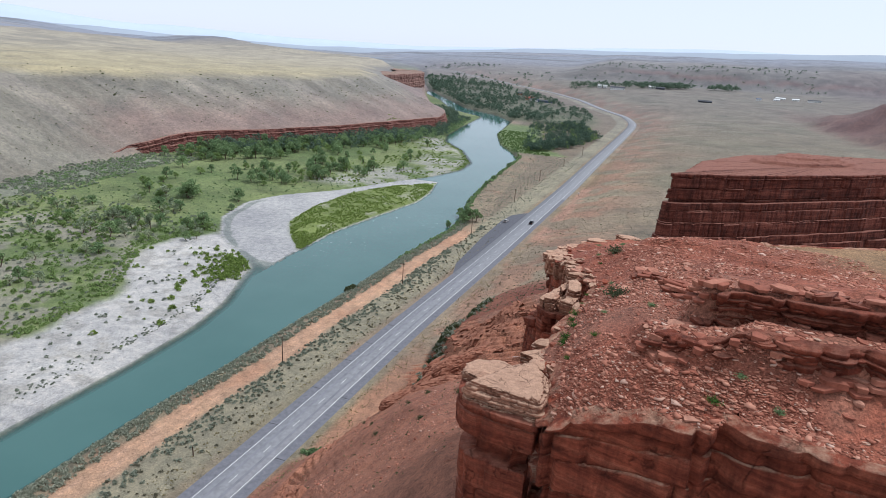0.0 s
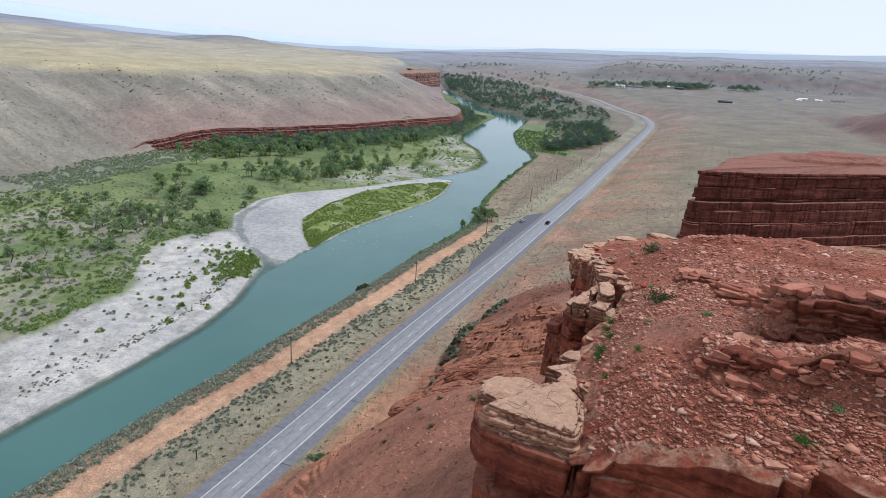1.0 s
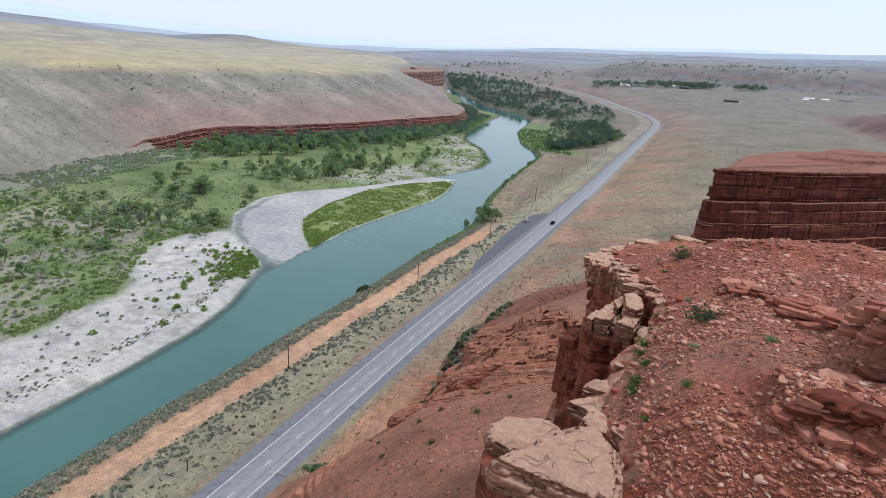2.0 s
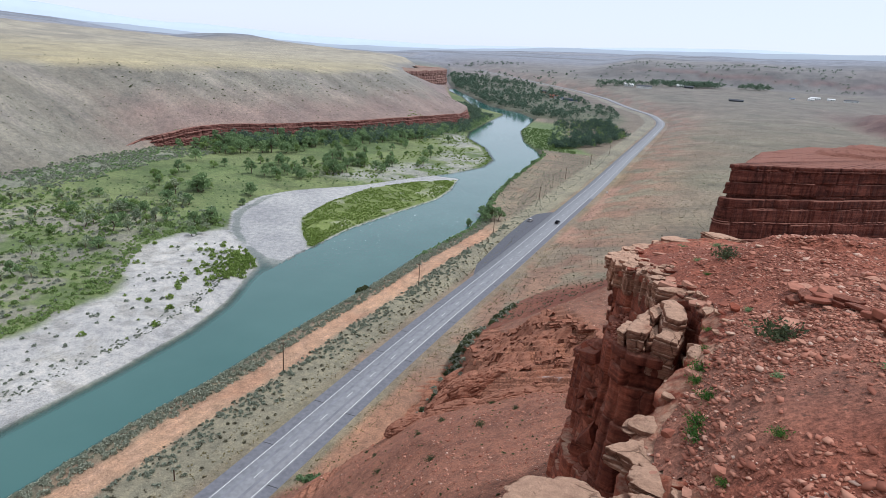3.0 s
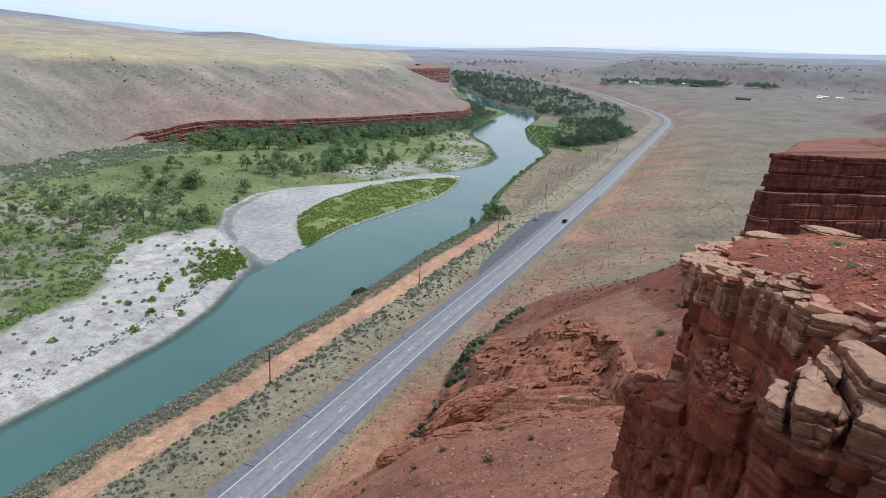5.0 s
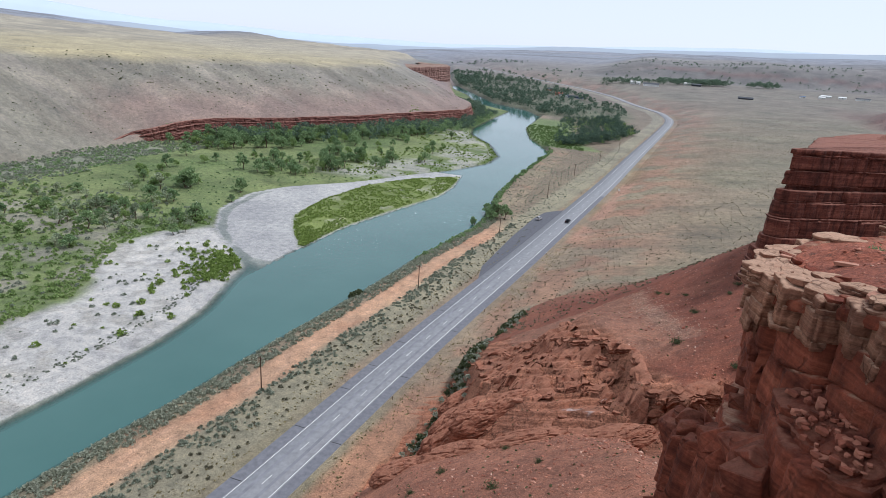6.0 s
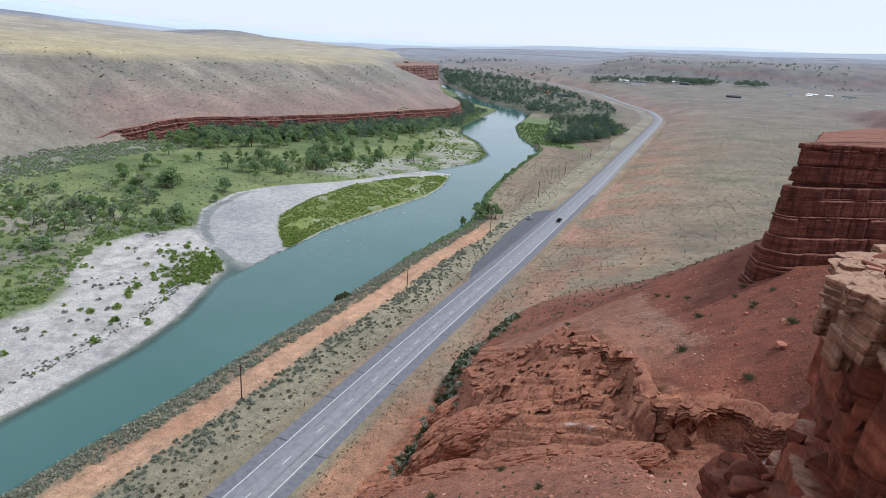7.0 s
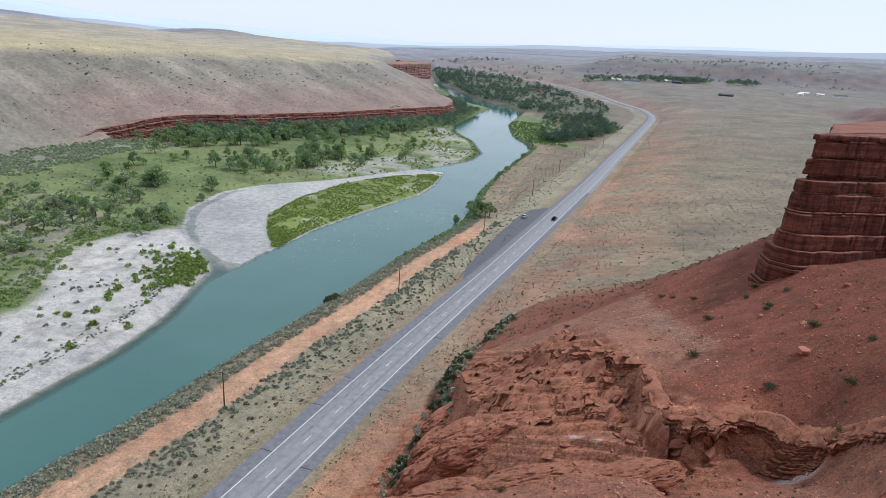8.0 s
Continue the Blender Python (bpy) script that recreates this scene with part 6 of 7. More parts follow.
# green line at the foot of the red rock
n = 460
y = r.uniform(104, 200, n)
x = road_x(y) + foot_d(y) + np.interp(y, (104, 135, 150, 200), (-2.0, -1.5, 1.2, 2.0)) + r.normal(0, 1.3, n)
bushes("toe_brush", "dense green brush in the ditch under the red rock", "brush", x, y, r.uniform(1.0, 2.3, n), LEAF_OLIVE)
gy_ = r.uniform(100, 116, 120)
gx_ = road_x(gy_) + foot_d(gy_) + r.normal(-1, 2.0, 120)
bushes("cleft_brush", "green brush filling the cleft beside the red spur", "brush", gx_, gy_, r.uniform(1.0, 2.4, 120), LEAF_DARK, BUSHES, ground_z)
bushes("ditch_sage", "grey-green sagebrush in the ditch under the red rock", "sagebrush", x + r.normal(0, 1.2, n), y + r.normal(0, 2, n), r.uniform(0.8, 2.0, n), SAGE)
n = 1500
y = r.uniform(70, 300, n)
bushes("verge_grass", "dry tufts of grass on the highway verge", "grass", road_x(y) + np.where(r.random(n) < 0.5, r.uniform(8, 14, n), -r.uniform(8, 16, n)), y, r.uniform(0.25, 0.6, n), DRY_GRASS, TUFTS)
# west flat
n = 2600
y = r.uniform(255, 420, n)
x = r.uniform(-362, -306, n)
ok = (x < -316 + 18 * fbm(x, y, 26, 3, 97)) & (x > toe_x(y) - 6 + 8 * fbm(x, y, 18, 3, 98)) & (fbm(x, y, 12, 3, 96) > -0.3)
pick = r.random(n) < 0.6
bushes("sage_flat", "blue-grey sagebrush below the hillside", "sagebrush", x[ok & pick], y[ok & pick], r.uniform(0.8, 2.6, (ok & pick).sum()), SAGE)
bushes("sage_flat_green", "dark green brush among the sage below the hillside", "brush", x[ok & ~pick], y[ok & ~pick], r.uniform(0.8, 2.6, (ok & ~pick).sum()), LEAF_DARK)
n = 2300
y = r.uniform(110, 262, n)
x = r.uniform(-330, -160, n)
ok = (x < gravel_x(y) - 1) & (fbm(x, y, 16, 3, 99) > -0.15)
bushes("flat_brush", "mixed green brush on the river flat", "brush", x[ok], y[ok], r.uniform(0.8, 2.8, ok.sum()), LEAF_LIGHT)
n = 700
y = r.uniform(120, 270, n)
x = r.uniform(-330, -170, n)
ok = x < gravel_x(y) - 2
bushes("flat_grey_brush", "grey brush on the river flat", "brush", x[ok], y[ok], r.uniform(0.8, 2.2, ok.sum()), SAGE)
n = 500
y = r.uniform(262, 420, n)
x = shore_x(y) - r.uniform(2, 100, n)
bushes("meadow_brush", "scattered brush on the green meadow", "brush", x, y, r.uniform(0.5, 1.5, n), LEAF_DARK)
n = 700
y = r.uniform(120, 258, n)
x = gravel_x(y) - 1.5 - np.abs(r.normal(0, 5, n))
ok = fbm(x, y, 9, 3, 117) > -0.1
bushes("bar_edge_brush", "yellow-green willow shoots along the edge of the gravel bar", "brush", x[ok], y[ok], r.uniform(0.6, 1.7, ok.sum()), LEAF_LIGHT)
# gravel bar shrubs
g_x = np.concatenate([r.normal(-152, 6, 150), r.normal(-145, 3, 80), r.normal(-165, 14, 36), r.normal(-142, 8, 20)])
g_y = np.concatenate([r.normal(214, 10, 150), r.normal(200, 8, 80), r.normal(205, 20, 36), r.normal(160, 20, 20)])
ok = (g_x < shore_x(g_y) - 1) & (g_x > gravel_x(g_y))
bushes("bar_shrubs", "green shrubs on the pale gravel bar", "shrub", g_x[ok], g_y[ok], r.uniform(1.0, 3.4, ok.sum()), LEAF_YELLOW)
n = 240
y = r.uniform(95, 205, n)
k_x, k_y = r.uniform(-250, -140, 420), r.uniform(95, 235, 420)
ok = (k_x < shore_x(k_y) - 6) & (k_x > gravel_x(k_y) + 1) & (fbm(k_x, k_y, 16, 3, 119) > 0.02)
bushes("bar_sage", "grey-green shrubs scattered over the pale gravel", "shrub", k_x[ok], k_y[ok], r.uniform(0.5, 1.8, ok.sum()), SAGE)
bushes("shore_weeds", "low dark weeds along the gravel shore", "weeds", shore_x(y) - 8 - np.abs(r.normal(0, 2.5, n)), y, r.uniform(0.4, 1.0, n), SAGE)
# island
n = 6500
y = r.uniform(245, 431, n)
x = isle_w(y) + (isle_e(y) - isle_w(y)) * r.uniform(0.02, 0.98, n)
ok = fbm(x, y, 8, 3, 101) < 0.22
bushes("island_growth", "thick bright green growth on the river island", "brush", x[ok], y[ok], r.uniform(0.5, 1.4, ok.sum()), LEAF_YELLOW, TUFTS)
n = 1500
y = r.uniform(385, 680, n)
x = shore_x(y) - np.abs(r.uniform(0, 75, n))
ok = (fbm(x, y, 14, 3, 103) > -0.05) | (shore_x(y) - x < 5)
bushes("bar_growth", "green growth over a cobble bar", "brush", x[ok], y[ok], r.uniform(0.8, 2.2, ok.sum()), LEAF_YELLOW, TUFTS)
# dry plain to the east, and dots on the far hillside
n = 11000
y = 175 + 850 * r.random(n) ** 1.5
x = road_x(y) + 12 + 230 * r.random(n) ** 1.2
ok = ~inside_of(MESA, x, y)
bushes("plain_brush", "low dry brush dotting the plain", "brush", x[ok], y[ok], r.uniform(0.25, 0.85, ok.sum()), DRY_BRUSH, TUFTS)
n = 1150
y = 175 + 700 * r.random(n) ** 1.4
x = road_x(y) + 14 + 240 * r.random(n) ** 1.1
ok = ~inside_of(MESA, x, y) & (fbm(x, y, 40, 3, 109) > -0.1)
bushes("plain_sage", "dark sagebrush dotting the dry plain", "sagebrush", x[ok], y[ok], r.uniform(0.3, 0.9, ok.sum()), LEAF_OLIVE, TUFTS)
n = 900
y = r.uniform(280, 980, n)
x = toe_x(y) - 12 - np.abs(r.normal(50, 45, n))
bushes("hill_brush", "dark brush dotting the far hillside", "brush", x, y, r.uniform(0.5, 1.4, n), LEAF_OLIVE, TUFTS)
n = 150
y = r.uniform(430, 760, n)
x = toe_x(y) - r.normal(86, 16, n)
bushes("hill_juniper", "dark junipers below the mesa rim", "juniper", x, y, r.uniform(0.9, 2.3, n), LEAF_OLIVE)
# brush on the red slope and the butte
n = 900
y = np.where(r.random(n) < 0.45, r.uniform(45, 96, n), r.uniform(60, 168, n))
x = r.uniform(-44, 31, n)
bushes("slope_tufts", "small dark tufts on the red slope", "tufts", x, y, r.uniform(0.15, 0.45, n), LEAF_OLIVE, TUFTS, apron_z)


def bush_thing(name, label, mat, x, y, size, seed, height=top_z):
    """A leafy bush rooted in bare earth: twigs and foliage."""
    rr = np.random.default_rng(seed)
    ob = new(name)
    tagged(ob, label, "bush", "bushes on the butte")
    bm = bmesh.new()
    for k in range(7):
        a = rr.uniform(0, 6.28)
        tube(bm, (0, 0, -0.05), (math.cos(a) * 0.4, math.sin(a) * 0.4, rr.uniform(0.2, 0.45)), 0.02, 0.006, 4)
    part("twigs", bm, BARK, ob)
    n = 420
    p = rr.normal(size=(n, 3))
    p = p / np.linalg.norm(p, axis=1)[:, None] * rr.uniform(0.3, 1, (n, 1)) * (0.62, 0.48, 0.36) * (1 + 0.3 * rr.normal(size=(n, 1)))
    p[:, 2] = np.abs(p[:, 2]) + 0.03
    V, F = leaf_quads(rr, p, 0.055, 0.5)
    lf = new("foliage", mesh_of("foliage", V, F, mat, flat=True))
    lf.parent = ob
    ob.matrix_world = pose(x, y, float(height(x, y)), 0, 0, rr.uniform(0, 360)) @ Matrix.Scale(size, 4)
    return ob


for k, (x, y, size, mat) in enumerate(((9.5, 31.7, 1.75, LEAF_OLIVE), (9.4, 46.7, 1.7, LEAF_OLIVE), (6.7, 30.3, 0.7, LEAF_GREEN), (6.9, 28.6, 0.8, LEAF_GREEN), (6.5, 27.2, 0.9, LEAF_GREEN), (8.3, 24.6, 0.6, LEAF_GREEN),
                                       (7.2, 33.0, 0.5, LEAF_GREEN), (7.5, 35.2, 0.5, LEAF_GREEN), (8.8, 28.0, 0.5, LEAF_DARK), (9.2, 36.5, 0.5, LEAF_DARK), (11.6, 27.2, 0.6, LEAF_DARK), (14.2, 17.2, 0.7, LEAF_GREEN),
                                       (15.4, 18.4, 0.6, LEAF_DARK), (17.0, 17.0, 0.6, LEAF_DARK), (6.9, 23.5, 0.5, LEAF_GREEN), (7.9, 47.7, 0.5, LEAF_DARK), (8.2, 44.2, 0.45, LEAF_GREEN), (7.8, 57.5, 0.8, LEAF_DARK),
                                       (10.5, 58.5, 0.9, LEAF_DARK), (6.4, 26.5, 0.9, LEAF_GREEN), (6.9, 31.2, 0.9, LEAF_GREEN))):
    bush_thing("desert_bush", "dark green desert bush rooted in red earth" if mat in (LEAF_DARK, LEAF_OLIVE) else "bright green weedy bush near the cliff rim", mat, x, y, size, 500 + k)


for k, (x, y, size) in enumerate(((11.4, 136.1, 1.9), (19.1, 146, 1.7), (7.7, 121.1, 2.0), (14.4, 109.4, 1.7), (20.7, 105.8, 1.6), (20.7, 120.1, 1.9), (18.3, 99, 1.3), (6.3, 160.8, 1.5), (8, 156.9, 1.4), (10.9, 151, 1.3), (17.2, 141.9, 1.3),
                                  (18, 132.1, 1.3), (18.6, 133.2, 1.6), (22, 139, 1.2), (-11.5, 165, 1.4), (-14, 160, 1.2), (24, 112, 1.2), (2.5, 96, 1.3), (-13, 93, 1.2), (-20, 88, 1.5), (-12, 80, 1.7), (-30, 84, 1.2), (-26, 76, 1.4), (-16, 70, 1.5), (-8, 86, 1.2), (-22, 82, 1.1), (-34, 90, 1.1))):
    bush_thing("slope_bush", "small olive bush on the bare red slope", LEAF_OLIVE, x, y, size, 560 + k, apron_z)


def woods(name, label, xs, ys, sizes, mat, leaves=90, leaf=0.62):
    base = [crown_mesh("wood", np.random.default_rng(700 + k), None, 9.0, 7.5 + k, 9, leaves, leaf) for k in range(4)]
    return bushes(name, label, "trees", xs, ys, sizes, mat, base)


r = np.random.default_rng(61)
n = 520
y = r.uniform(440, 850, n)
x = toe_x(y) + 5 + np.abs(r.normal(0, 20, n))
ok = x < shore_x(y) - 4
pick = r.random(n) < 0.55
size = r.uniform(0.7, 1.5, n)
woods("cliff_foot_woods", "dense dark cottonwoods at the foot of the red cliff", x[ok & pick], y[ok & pick], size[ok & pick], LEAF_FAR, 160, 0.5)
woods("cliff_foot_willows", "lighter green trees at the foot of the red cliff", x[ok & ~pick] + 5, y[ok & ~pick], size[ok & ~pick] * 0.8, LEAF_DARK, 160, 0.5)
n = 620
y = r.uniform(640, 920, n)
lo, hi = bank_x(y) + 14, np.interp(y, (640, 700, 800, 905), (-66, -32, -12, -40))
k = r.uniform(0.12, 1.0, n) ** 0.7
ok = hi > lo + 6
x = lo + (hi - lo) * k
size = r.uniform(0.45, 1.5, n) * (0.45 + 0.6 * k)
pick = r.random(n) < 0.7
woods("island_woods", "dense cottonwoods on the river bend", x[ok & pick], y[ok & pick], size[ok & pick], LEAF_FAR, 160, 0.5)
woods("bend_willows", "lighter green willows on the river bend", x[ok & ~pick], y[ok & ~pick], size[ok & ~pick] * 0.75, LEAF_LIGHT, 160, 0.5)
n = 700
y = r.uniform(618, 800, n)
x = bank_x(y) + r.uniform(1, 40, n)
bushes("bend_growth", "bright low growth on the point of the river bend", "brush", x, y, r.uniform(1.0, 3.2, n), LEAF_LIGHT)
n = 2600
y = r.uniform(940, 1720, n)
x = bank_x(y) + 5 + 300 * r.random(n) ** 1.6
ok = (x < road_x(y) - 60 - 0.05 * (y - 935)) & (fbm(x, y, 60, 3, 105) > r.uniform(-0.5, 0.25, n))
pick = r.random(n) < 0.62
size = r.uniform(0.5, 1.5, n)
woods("upstream_woods", "woods along the river upstream", x[ok & pick], y[ok & pick], size[ok & pick], LEAF_FAR, 70, 0.8)
woods("upstream_willows", "grey-green scrub between the woods upstream", x[ok & ~pick], y[ok & ~pick], size[ok & ~pick] * 0.6, SAGE, 70, 0.7)
n = 120
y = r.uniform(860, 1000, n)
x = toe_x(y) + 6 + np.abs(r.normal(0, 14, n))
ok = x < shore_x(y) - 2
woods("cliff_end_trees", "trees between the mesa foot and the river", x[ok], y[ok], r.uniform(0.5, 1.1, ok.sum()), LEAF_FAR, 90, 0.7)
n = 290
x = np.concatenate([r.uniform(40, 170, 150), r.uniform(170, 300, 70), r.uniform(-110, 40, 70)])
y = 1600 + 0.42 * x + r.normal(0, 16, n)
keep_ = fbm(x, x * 0 + 3, 26, 3, 107) > -0.38
x, y = x[keep_], y[keep_]
n = len(x)
woods("village_trees", "row of trees round the village", x, y, r.uniform(0.9, 1.9, n), LEAF_FAR)
n = 90
x = np.concatenate([r.uniform(-700, -420, 40), r.uniform(-520, -180, 50)])
y = np.concatenate([r.uniform(2150, 2260, 40), r.uniform(1620, 1950, 50)])
woods("far_trees", "small clumps of trees far up the valley", x, y, r.uniform(0.7, 1.4, n), LEAF_FAR)
n = 260
x = r.uniform(-120, 520, n)
y = r.uniform(1760, 2110, n)
woods("hill_trees", "dark junipers dotting the far hill", x, y, r.uniform(0.35, 0.95, n), LEAF_FAR, 60, 0.8)

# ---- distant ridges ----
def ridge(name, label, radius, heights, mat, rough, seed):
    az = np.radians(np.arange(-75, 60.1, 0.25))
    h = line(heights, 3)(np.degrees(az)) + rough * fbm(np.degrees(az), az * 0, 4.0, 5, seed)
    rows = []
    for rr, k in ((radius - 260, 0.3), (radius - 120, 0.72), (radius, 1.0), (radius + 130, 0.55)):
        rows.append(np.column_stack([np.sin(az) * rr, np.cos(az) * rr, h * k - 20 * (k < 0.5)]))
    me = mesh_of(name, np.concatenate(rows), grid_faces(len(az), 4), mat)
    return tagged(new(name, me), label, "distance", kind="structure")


# the ridges' blue and near-white are haze painted on, not their own rock
ridge("backdrop_ridge", "hazy blue ridge closing the valley", 4450, [(-75, 170), (-52, 120), (-47, 100), (-42.3, 92), (-37.6, 77), (-31.2, 69), (-26.3, 71), (-22.3, 78), (-17.2, 95), (-8.1, 152), (-1.2, 170), (5.7, 192), (12.1, 212), (16.2, 236), (18.2, 238), (30, 240), (60, 200)], HAZE_BLUE, 7, 3)
ridge("backdrop_range", "mountain range on the horizon, whitened by painted haze", 4720, [(-75, 260), (-51.5, 205), (-49.6, 182), (-43.4, 132), (-37.8, 144), (-31.2, 112), (-17.3, 122), (-8.1, 160), (0, 198), (3.4, 212), (8.2, 238), (12.1, 222), (18.2, 240), (60, 220)], HAZE_PALE, 8, 9)

# ---- poles, posts and signs ----
def pole(x, y, height, label):
    ob = new("utility_pole")
    tagged(ob, label, "utility pole", "poles along the river bank")
    bm = bmesh.new()
    tube(bm, (0, 0, -0.6), (0, 0, height), 0.17, 0.11, 8)
    part("shaft", bm, DARK_WOOD, ob)
    bm = bmesh.new()
    bmesh.ops.create_cube(bm, size=1, matrix=Matrix.Translation((0, 0, height - 0.5)) @ Matrix.Diagonal((1.9, 0.11, 0.13, 1)))
    part("crossarm", bm, DARK_WOOD, ob)
    for k in (-0.85, 0.85):
        bm = bmesh.new()
        tube(bm, (k, 0, height - 0.45), (k, 0, height - 0.22), 0.05, 0.035, 6)
        part("insulator", bm, PAINT, ob)
    ob.matrix_world = pose(x, y, float(ground_z(x, y)), 0, 0, -8)
    return ob


POLES = [(-89.5, 58), (-82.3, 138), (-71, 218), (-61.8, 307), (-52.4, 396), (-46, 481), (-34, 565), (-22, 647)]
for x, y in POLES:
    pole(x, y, 9.4, "weathered brown wooden utility pole with a crossarm")
for side in (-0.85, 0.85):
    for (xa, ya), (xb_, yb) in zip(POLES, POLES[1:]):
        cu = bpy.data.curves.new("wire", "CURVE")
        cu.dimensions, cu.bevel_depth, cu.bevel_resolution = "3D", 0.012, 0
        sp = cu.splines.new("POLY")
        sp.points.add(12)
        za, zb = float(ground_z(xa, ya)) + 9.2, float(ground_z(xb_, yb)) + 9.2
        for k in range(13):
            t = k / 12
            sp.points[k].co = (xa + (xb_ - xa) * t + side, ya + (yb - ya) * t, za + (zb - za) * t - 1.3 * 4 * t * (1 - t), 1)
        cu.materials.append(DARK_WOOD)
        tagged(new("power_line", cu), "thin dark power line sagging between poles", "cable", "power lines")


def post(name, label, x, y, height, width, mat, cap=None):
    ob = new(name)
    tagged(ob, label, "post", "posts beside the highway")
    bm = bmesh.new()
    bmesh.ops.create_cube(bm, size=1, matrix=Matrix.Translation((0, 0, height / 2 - 0.2)) @ Matrix.Diagonal((width, width * 0.5, height + 0.4, 1)))
    bmesh.ops.bevel(bm, geom=list(bm.edges), offset=0.01, segments=1, affect="EDGES")
    part("stake", bm, mat, ob)
    if cap:
        bm = bmesh.new()
        bmesh.ops.create_cube(bm, size=1, matrix=Matrix.Translation((0, -width * 0.4, height - 0.15)) @ Matrix.Diagonal((width * 1.3, 0.02, 0.22, 1)))
        part("reflector", bm, cap, ob)
    ob.matrix_world = pose(x, y, float(ground_z(x, y)), 0, 0, -8)
    return ob


post("fence_post", "dark wooden post standing in dry grass", -78.3, 90.2, 2.6, 0.28, DARK_WOOD)
for y in (68, 141, 203, 275, 420, 500, 590):
    for d in (-8.4, 8.2):
        if not (d < 0 and 235 < y < 370):
            post("delineator", "slim roadside marker post with a reflector", float(road_x(y)) + d, y + (6 if d > 0 else 0), 1.3, 0.12, DARK_WOOD, PAINT)


def road_sign(x, y):
    ob = new("road_sign")
    tagged(ob, "small white road sign on a post beside the highway", "sign")
    bm = bmesh.new()
    tube(bm, (0, 0, -0.3), (0, 0, 3.2), 0.06, 0.06, 6)
    part("post", bm, DARK_WOOD, ob)
    bm = bmesh.new()
    bmesh.ops.create_cube(bm, size=1, matrix=Matrix.Translation((0, -0.08, 2.7)) @ Matrix.Diagonal((0.9, 0.03, 1.1, 1)))
    part("panel", bm, PAINT, ob)
    ob.matrix_world = pose(x, y, float(ground_z(x, y)), 0, 0, -8)


road_sign(float(road_x(434)) + 13, 434)


# ---- vehicles ----
def box_bm(bm, c, size, taper=0.0, bevel=0.06):
    """A box with its top drawn in, edges rounded."""
    b2 = bmesh.new()
    bmesh.ops.create_cube(b2, size=1)
    for v in b2.verts:
        k = 1 - taper if v.co.z > 0 else 1
        v.co = Vector((v.co.x * size[0] * k, v.co.y * size[1] * k, v.co.z * size[2])) + Vector(c)
    bmesh.ops.bevel(b2, geom=list(b2.edges), offset=bevel, segments=2, affect="EDGES")
    me = bpy.data.meshes.new("tmp")
    b2.to_mesh(me)
    b2.free()
    bm.from_mesh(me)
    bpy.data.meshes.remove(me)


def vehicle(name, label, paint, x, y, turn, pickup):
    car = new(name)
    tagged(car, label, "pickup truck" if pickup else "car")
    bm = bmesh.new()
    box_bm(bm, (0, 0, 0.75), (1.95, 5.4 if pickup else 4.5, 0.7), 0.04, 0.12)
    if pickup:
        for sx in (-0.92, 0.92):
            box_bm(bm, (sx, -1.75, 1.2), (0.1, 1.8, 0.35), 0, 0.03)
        box_bm(bm, (0, -2.62, 1.2), (1.9, 0.1, 0.35), 0, 0.03)
    part("body", bm, paint, car)
    bm = bmesh.new()
    box_bm(bm, (0, 0.1 if pickup else -0.25, 1.42), (1.75, 1.9 if pickup else 2.6, 0.7), 0.18, 0.1)
    part("cab", bm, paint, car)
    for sy in ((1.02, -0.82) if pickup else (1.02, -1.52)):
        bm = bmesh.new()
        box_bm(bm, (0, sy, 1.45), (1.4, 0.08, 0.45), 0.15, 0.02)
        part("window", bm, GLASS, car)
    for sx in (-0.84, 0.84):
        bm = bmesh.new()
        box_bm(bm, (sx, 0.1 if pickup else -0.25, 1.45), (0.06, 1.5 if pickup else 2.1, 0.42), 0.1, 0.02)
        part("window", bm, GLASS, car)
        for sy in (1.65, -1.65) if pickup else (1.4, -1.4):
            bm = bmesh.new()
            tube(bm, (sx - 0.12, sy, 0.38), (sx + 0.12, sy, 0.38), 0.38, 0.38, 14)
            wheel = part("tyre", bm, RUBBER, car)
            bm = bmesh.new()
            tube(bm, (sx - 0.13, sy, 0.38), (sx + 0.13, sy, 0.38), 0.2, 0.2, 10)
            part("rim", bm, CHROME, wheel)
        bm = bmesh.new()
        box_bm(bm, (sx * 0.8, 2.66 if pickup else 2.22, 0.85), (0.35, 0.08, 0.18), 0, 0.02)
        part("headlight", bm, CHROME, car)
        bm = bmesh.new()
        box_bm(bm, (sx * 0.9, -2.68 if pickup else -2.22, 0.9), (0.18, 0.06, 0.25), 0, 0.02)
        part("tail_light", bm, RED_LAMP, car)
    car.matrix_world = pose(x, y, float(deck(x, y)) + 0.01, 0, 0, turn)
    return car


vehicle("pickup_truck", "black pickup truck driving on the highway", BLACK_PAINT, float(road_x(342)) + 1.9, 342, -7, True)
vehicle("parked_car", "silver grey car parked in the lay-by", SILVER_PAINT, float(road_x(338)) - 12.6, 338, -14, False)


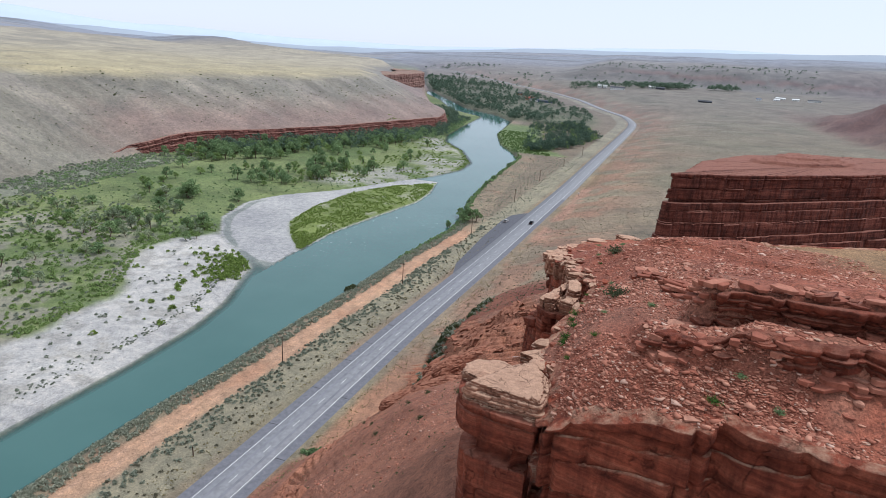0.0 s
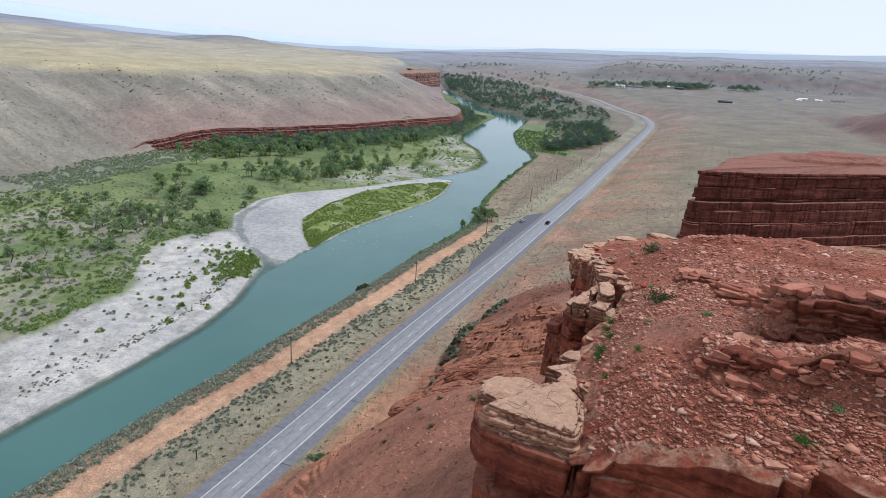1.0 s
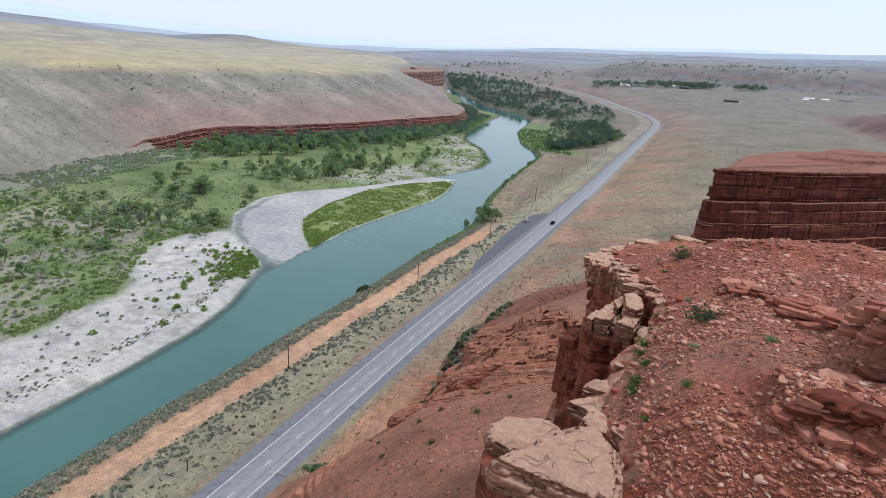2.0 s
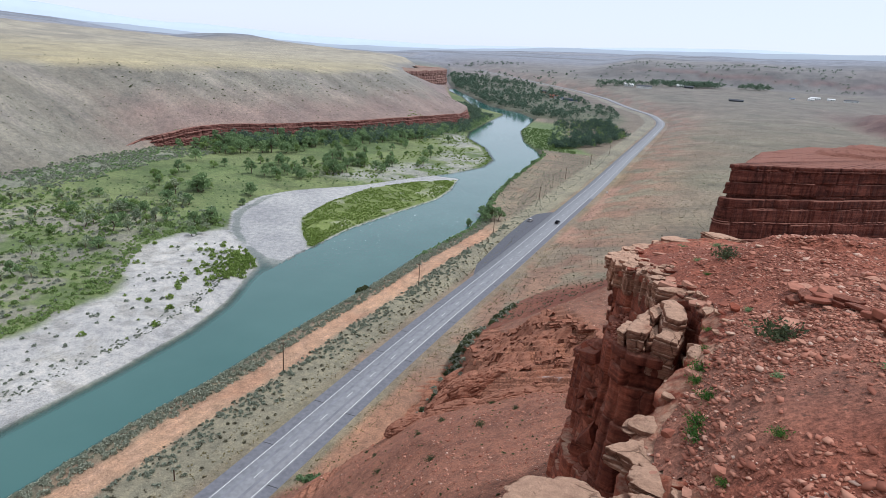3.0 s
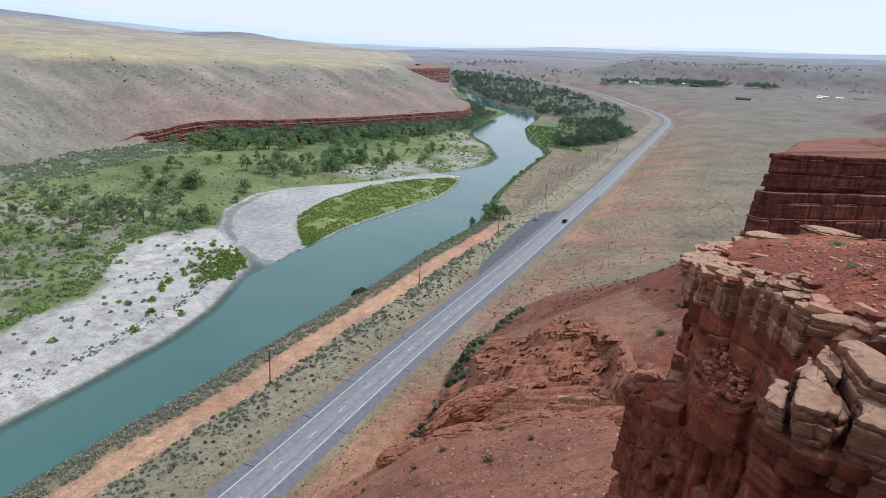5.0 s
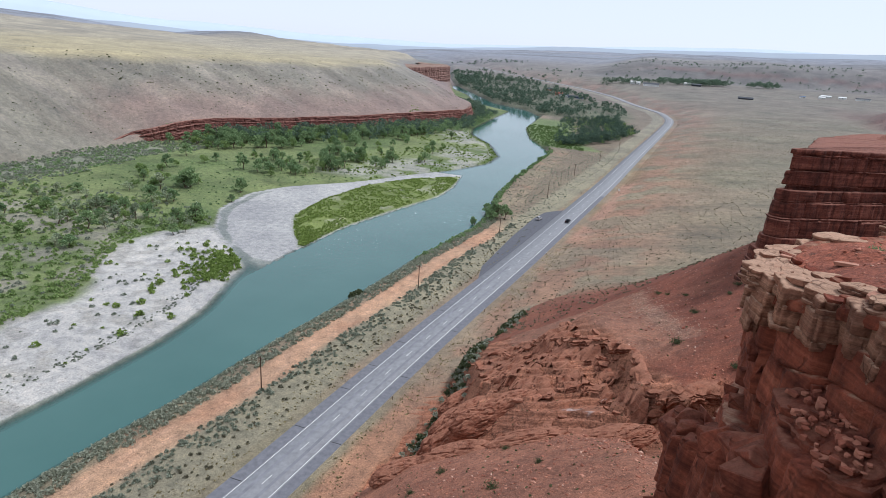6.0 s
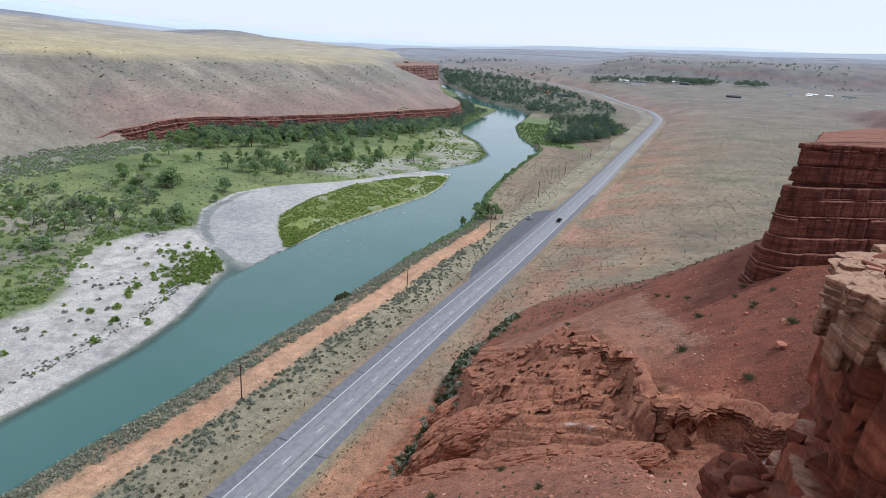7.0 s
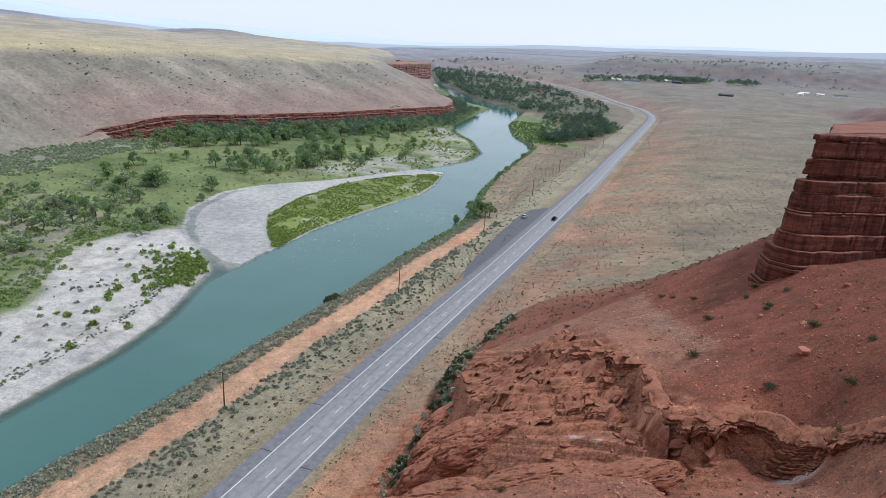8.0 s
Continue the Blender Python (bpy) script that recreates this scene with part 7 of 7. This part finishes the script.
# ---- the village ----
def house(name, label, x, y, w, d, h, wall_mat, roof_mat, turn):
    ob = new(name)
    tagged(ob, label, "building", "buildings of the village")
    bm = bmesh.new()
    bmesh.ops.create_cube(bm, size=1, matrix=Matrix.Translation((0, 0, h / 2 - 0.5)) @ Matrix.Diagonal((w, d, h + 1, 1)))
    part("wall", bm, wall_mat, ob)
    bm = bmesh.new()
    o = 0.5
    v = [bm.verts.new(p) for p in ((-w / 2 - o, -d / 2 - o, h), (w / 2 + o, -d / 2 - o, h), (w / 2 + o, d / 2 + o, h), (-w / 2 - o, d / 2 + o, h), (-w / 2 - o, 0, h + d * 0.28), (w / 2 + o, 0, h + d * 0.28))]
    for q in ((0, 1, 5, 4), (2, 3, 4, 5), (1, 2, 5), (3, 0, 4), (3, 2, 1, 0)):
        bm.faces.new([v[k] for k in q])
    part("roof", bm, roof_mat, ob)
    for k in range(max(2, int(w / 4))):
        bm = bmesh.new()
        bmesh.ops.create_cube(bm, size=1, matrix=Matrix.Translation((-w / 2 + (k + 0.5) * w / max(2, int(w / 4)), -d / 2 - 0.03, h * 0.5)) @ Matrix.Diagonal((1.3, 0.12, 1.2, 1)))
        part("window", bm, GLASS, ob)
    bm = bmesh.new()
    bmesh.ops.create_cube(bm, size=1, matrix=Matrix.Translation((w * 0.05, -d / 2 - 0.04, 1.0)) @ Matrix.Diagonal((1.1, 0.1, 2.1, 1)))
    part("door", bm, DARK_WOOD, ob)
    ob.matrix_world = pose(x, y, float(ground_z(x, y)), 0, 0, turn)
    return ob


for x, y, w, d, h, wm, rm, turn, label in ((-2, 1535, 34, 12, 4, PAINT, ROOF_DARK, 4, "long white building with a dark roof"), (-38, 1570, 22, 11, 4, PAINT, PAINT, -6, "white building with a pale roof"),
                                           (80, 1625, 16, 9, 4, PAINT, PAINT, 10, "small white house among trees"), (100, 1612, 20, 10, 3.5, ROOF_DARK, ROOF_DARK, 3, "low dark shed by the trees"),
                                           (-178, 1306, 16, 9, 4, STONE_B, ROOF_RED, 14, "house with a red roof"), (-140, 1276, 30, 7, 3, ROOF_BLUE, ROOF_DARK, -12, "long low dark shed beside the road"),
                                           (-165, 1285, 18, 7, 3, PAINT, ROOF_BLUE, -12, "pale shed with a blue roof"), (-214, 1396, 14, 9, 4, STONE_B, ROOF_DARK, 0, "small brown house near the woods"),
                                           (174, 1334, 26, 8, 2.5, ROOF_DARK, ROOF_DARK, 0, "low dark shed on the plain"), (357, 1545, 20, 6, 3, PAINT, PAINT, 5, "white trailer on the plain"),
                                           (385, 1530, 14, 6, 3, PAINT, PAINT, -8, "white trailer on the plain"), (421, 1523, 26, 7, 3, PAINT, ROOF_DARK, 8, "pale trailer with a dark roof"),
                                           (340, 1500, 12, 6, 3, PAINT, PAINT, 0, "white trailer on the plain"), (300, 1480, 10, 5, 3, PAINT, ROOF_BLUE, 12, "pale shed on the plain")):
    house("house", label, x, y, w, d, h, wm, rm, turn)
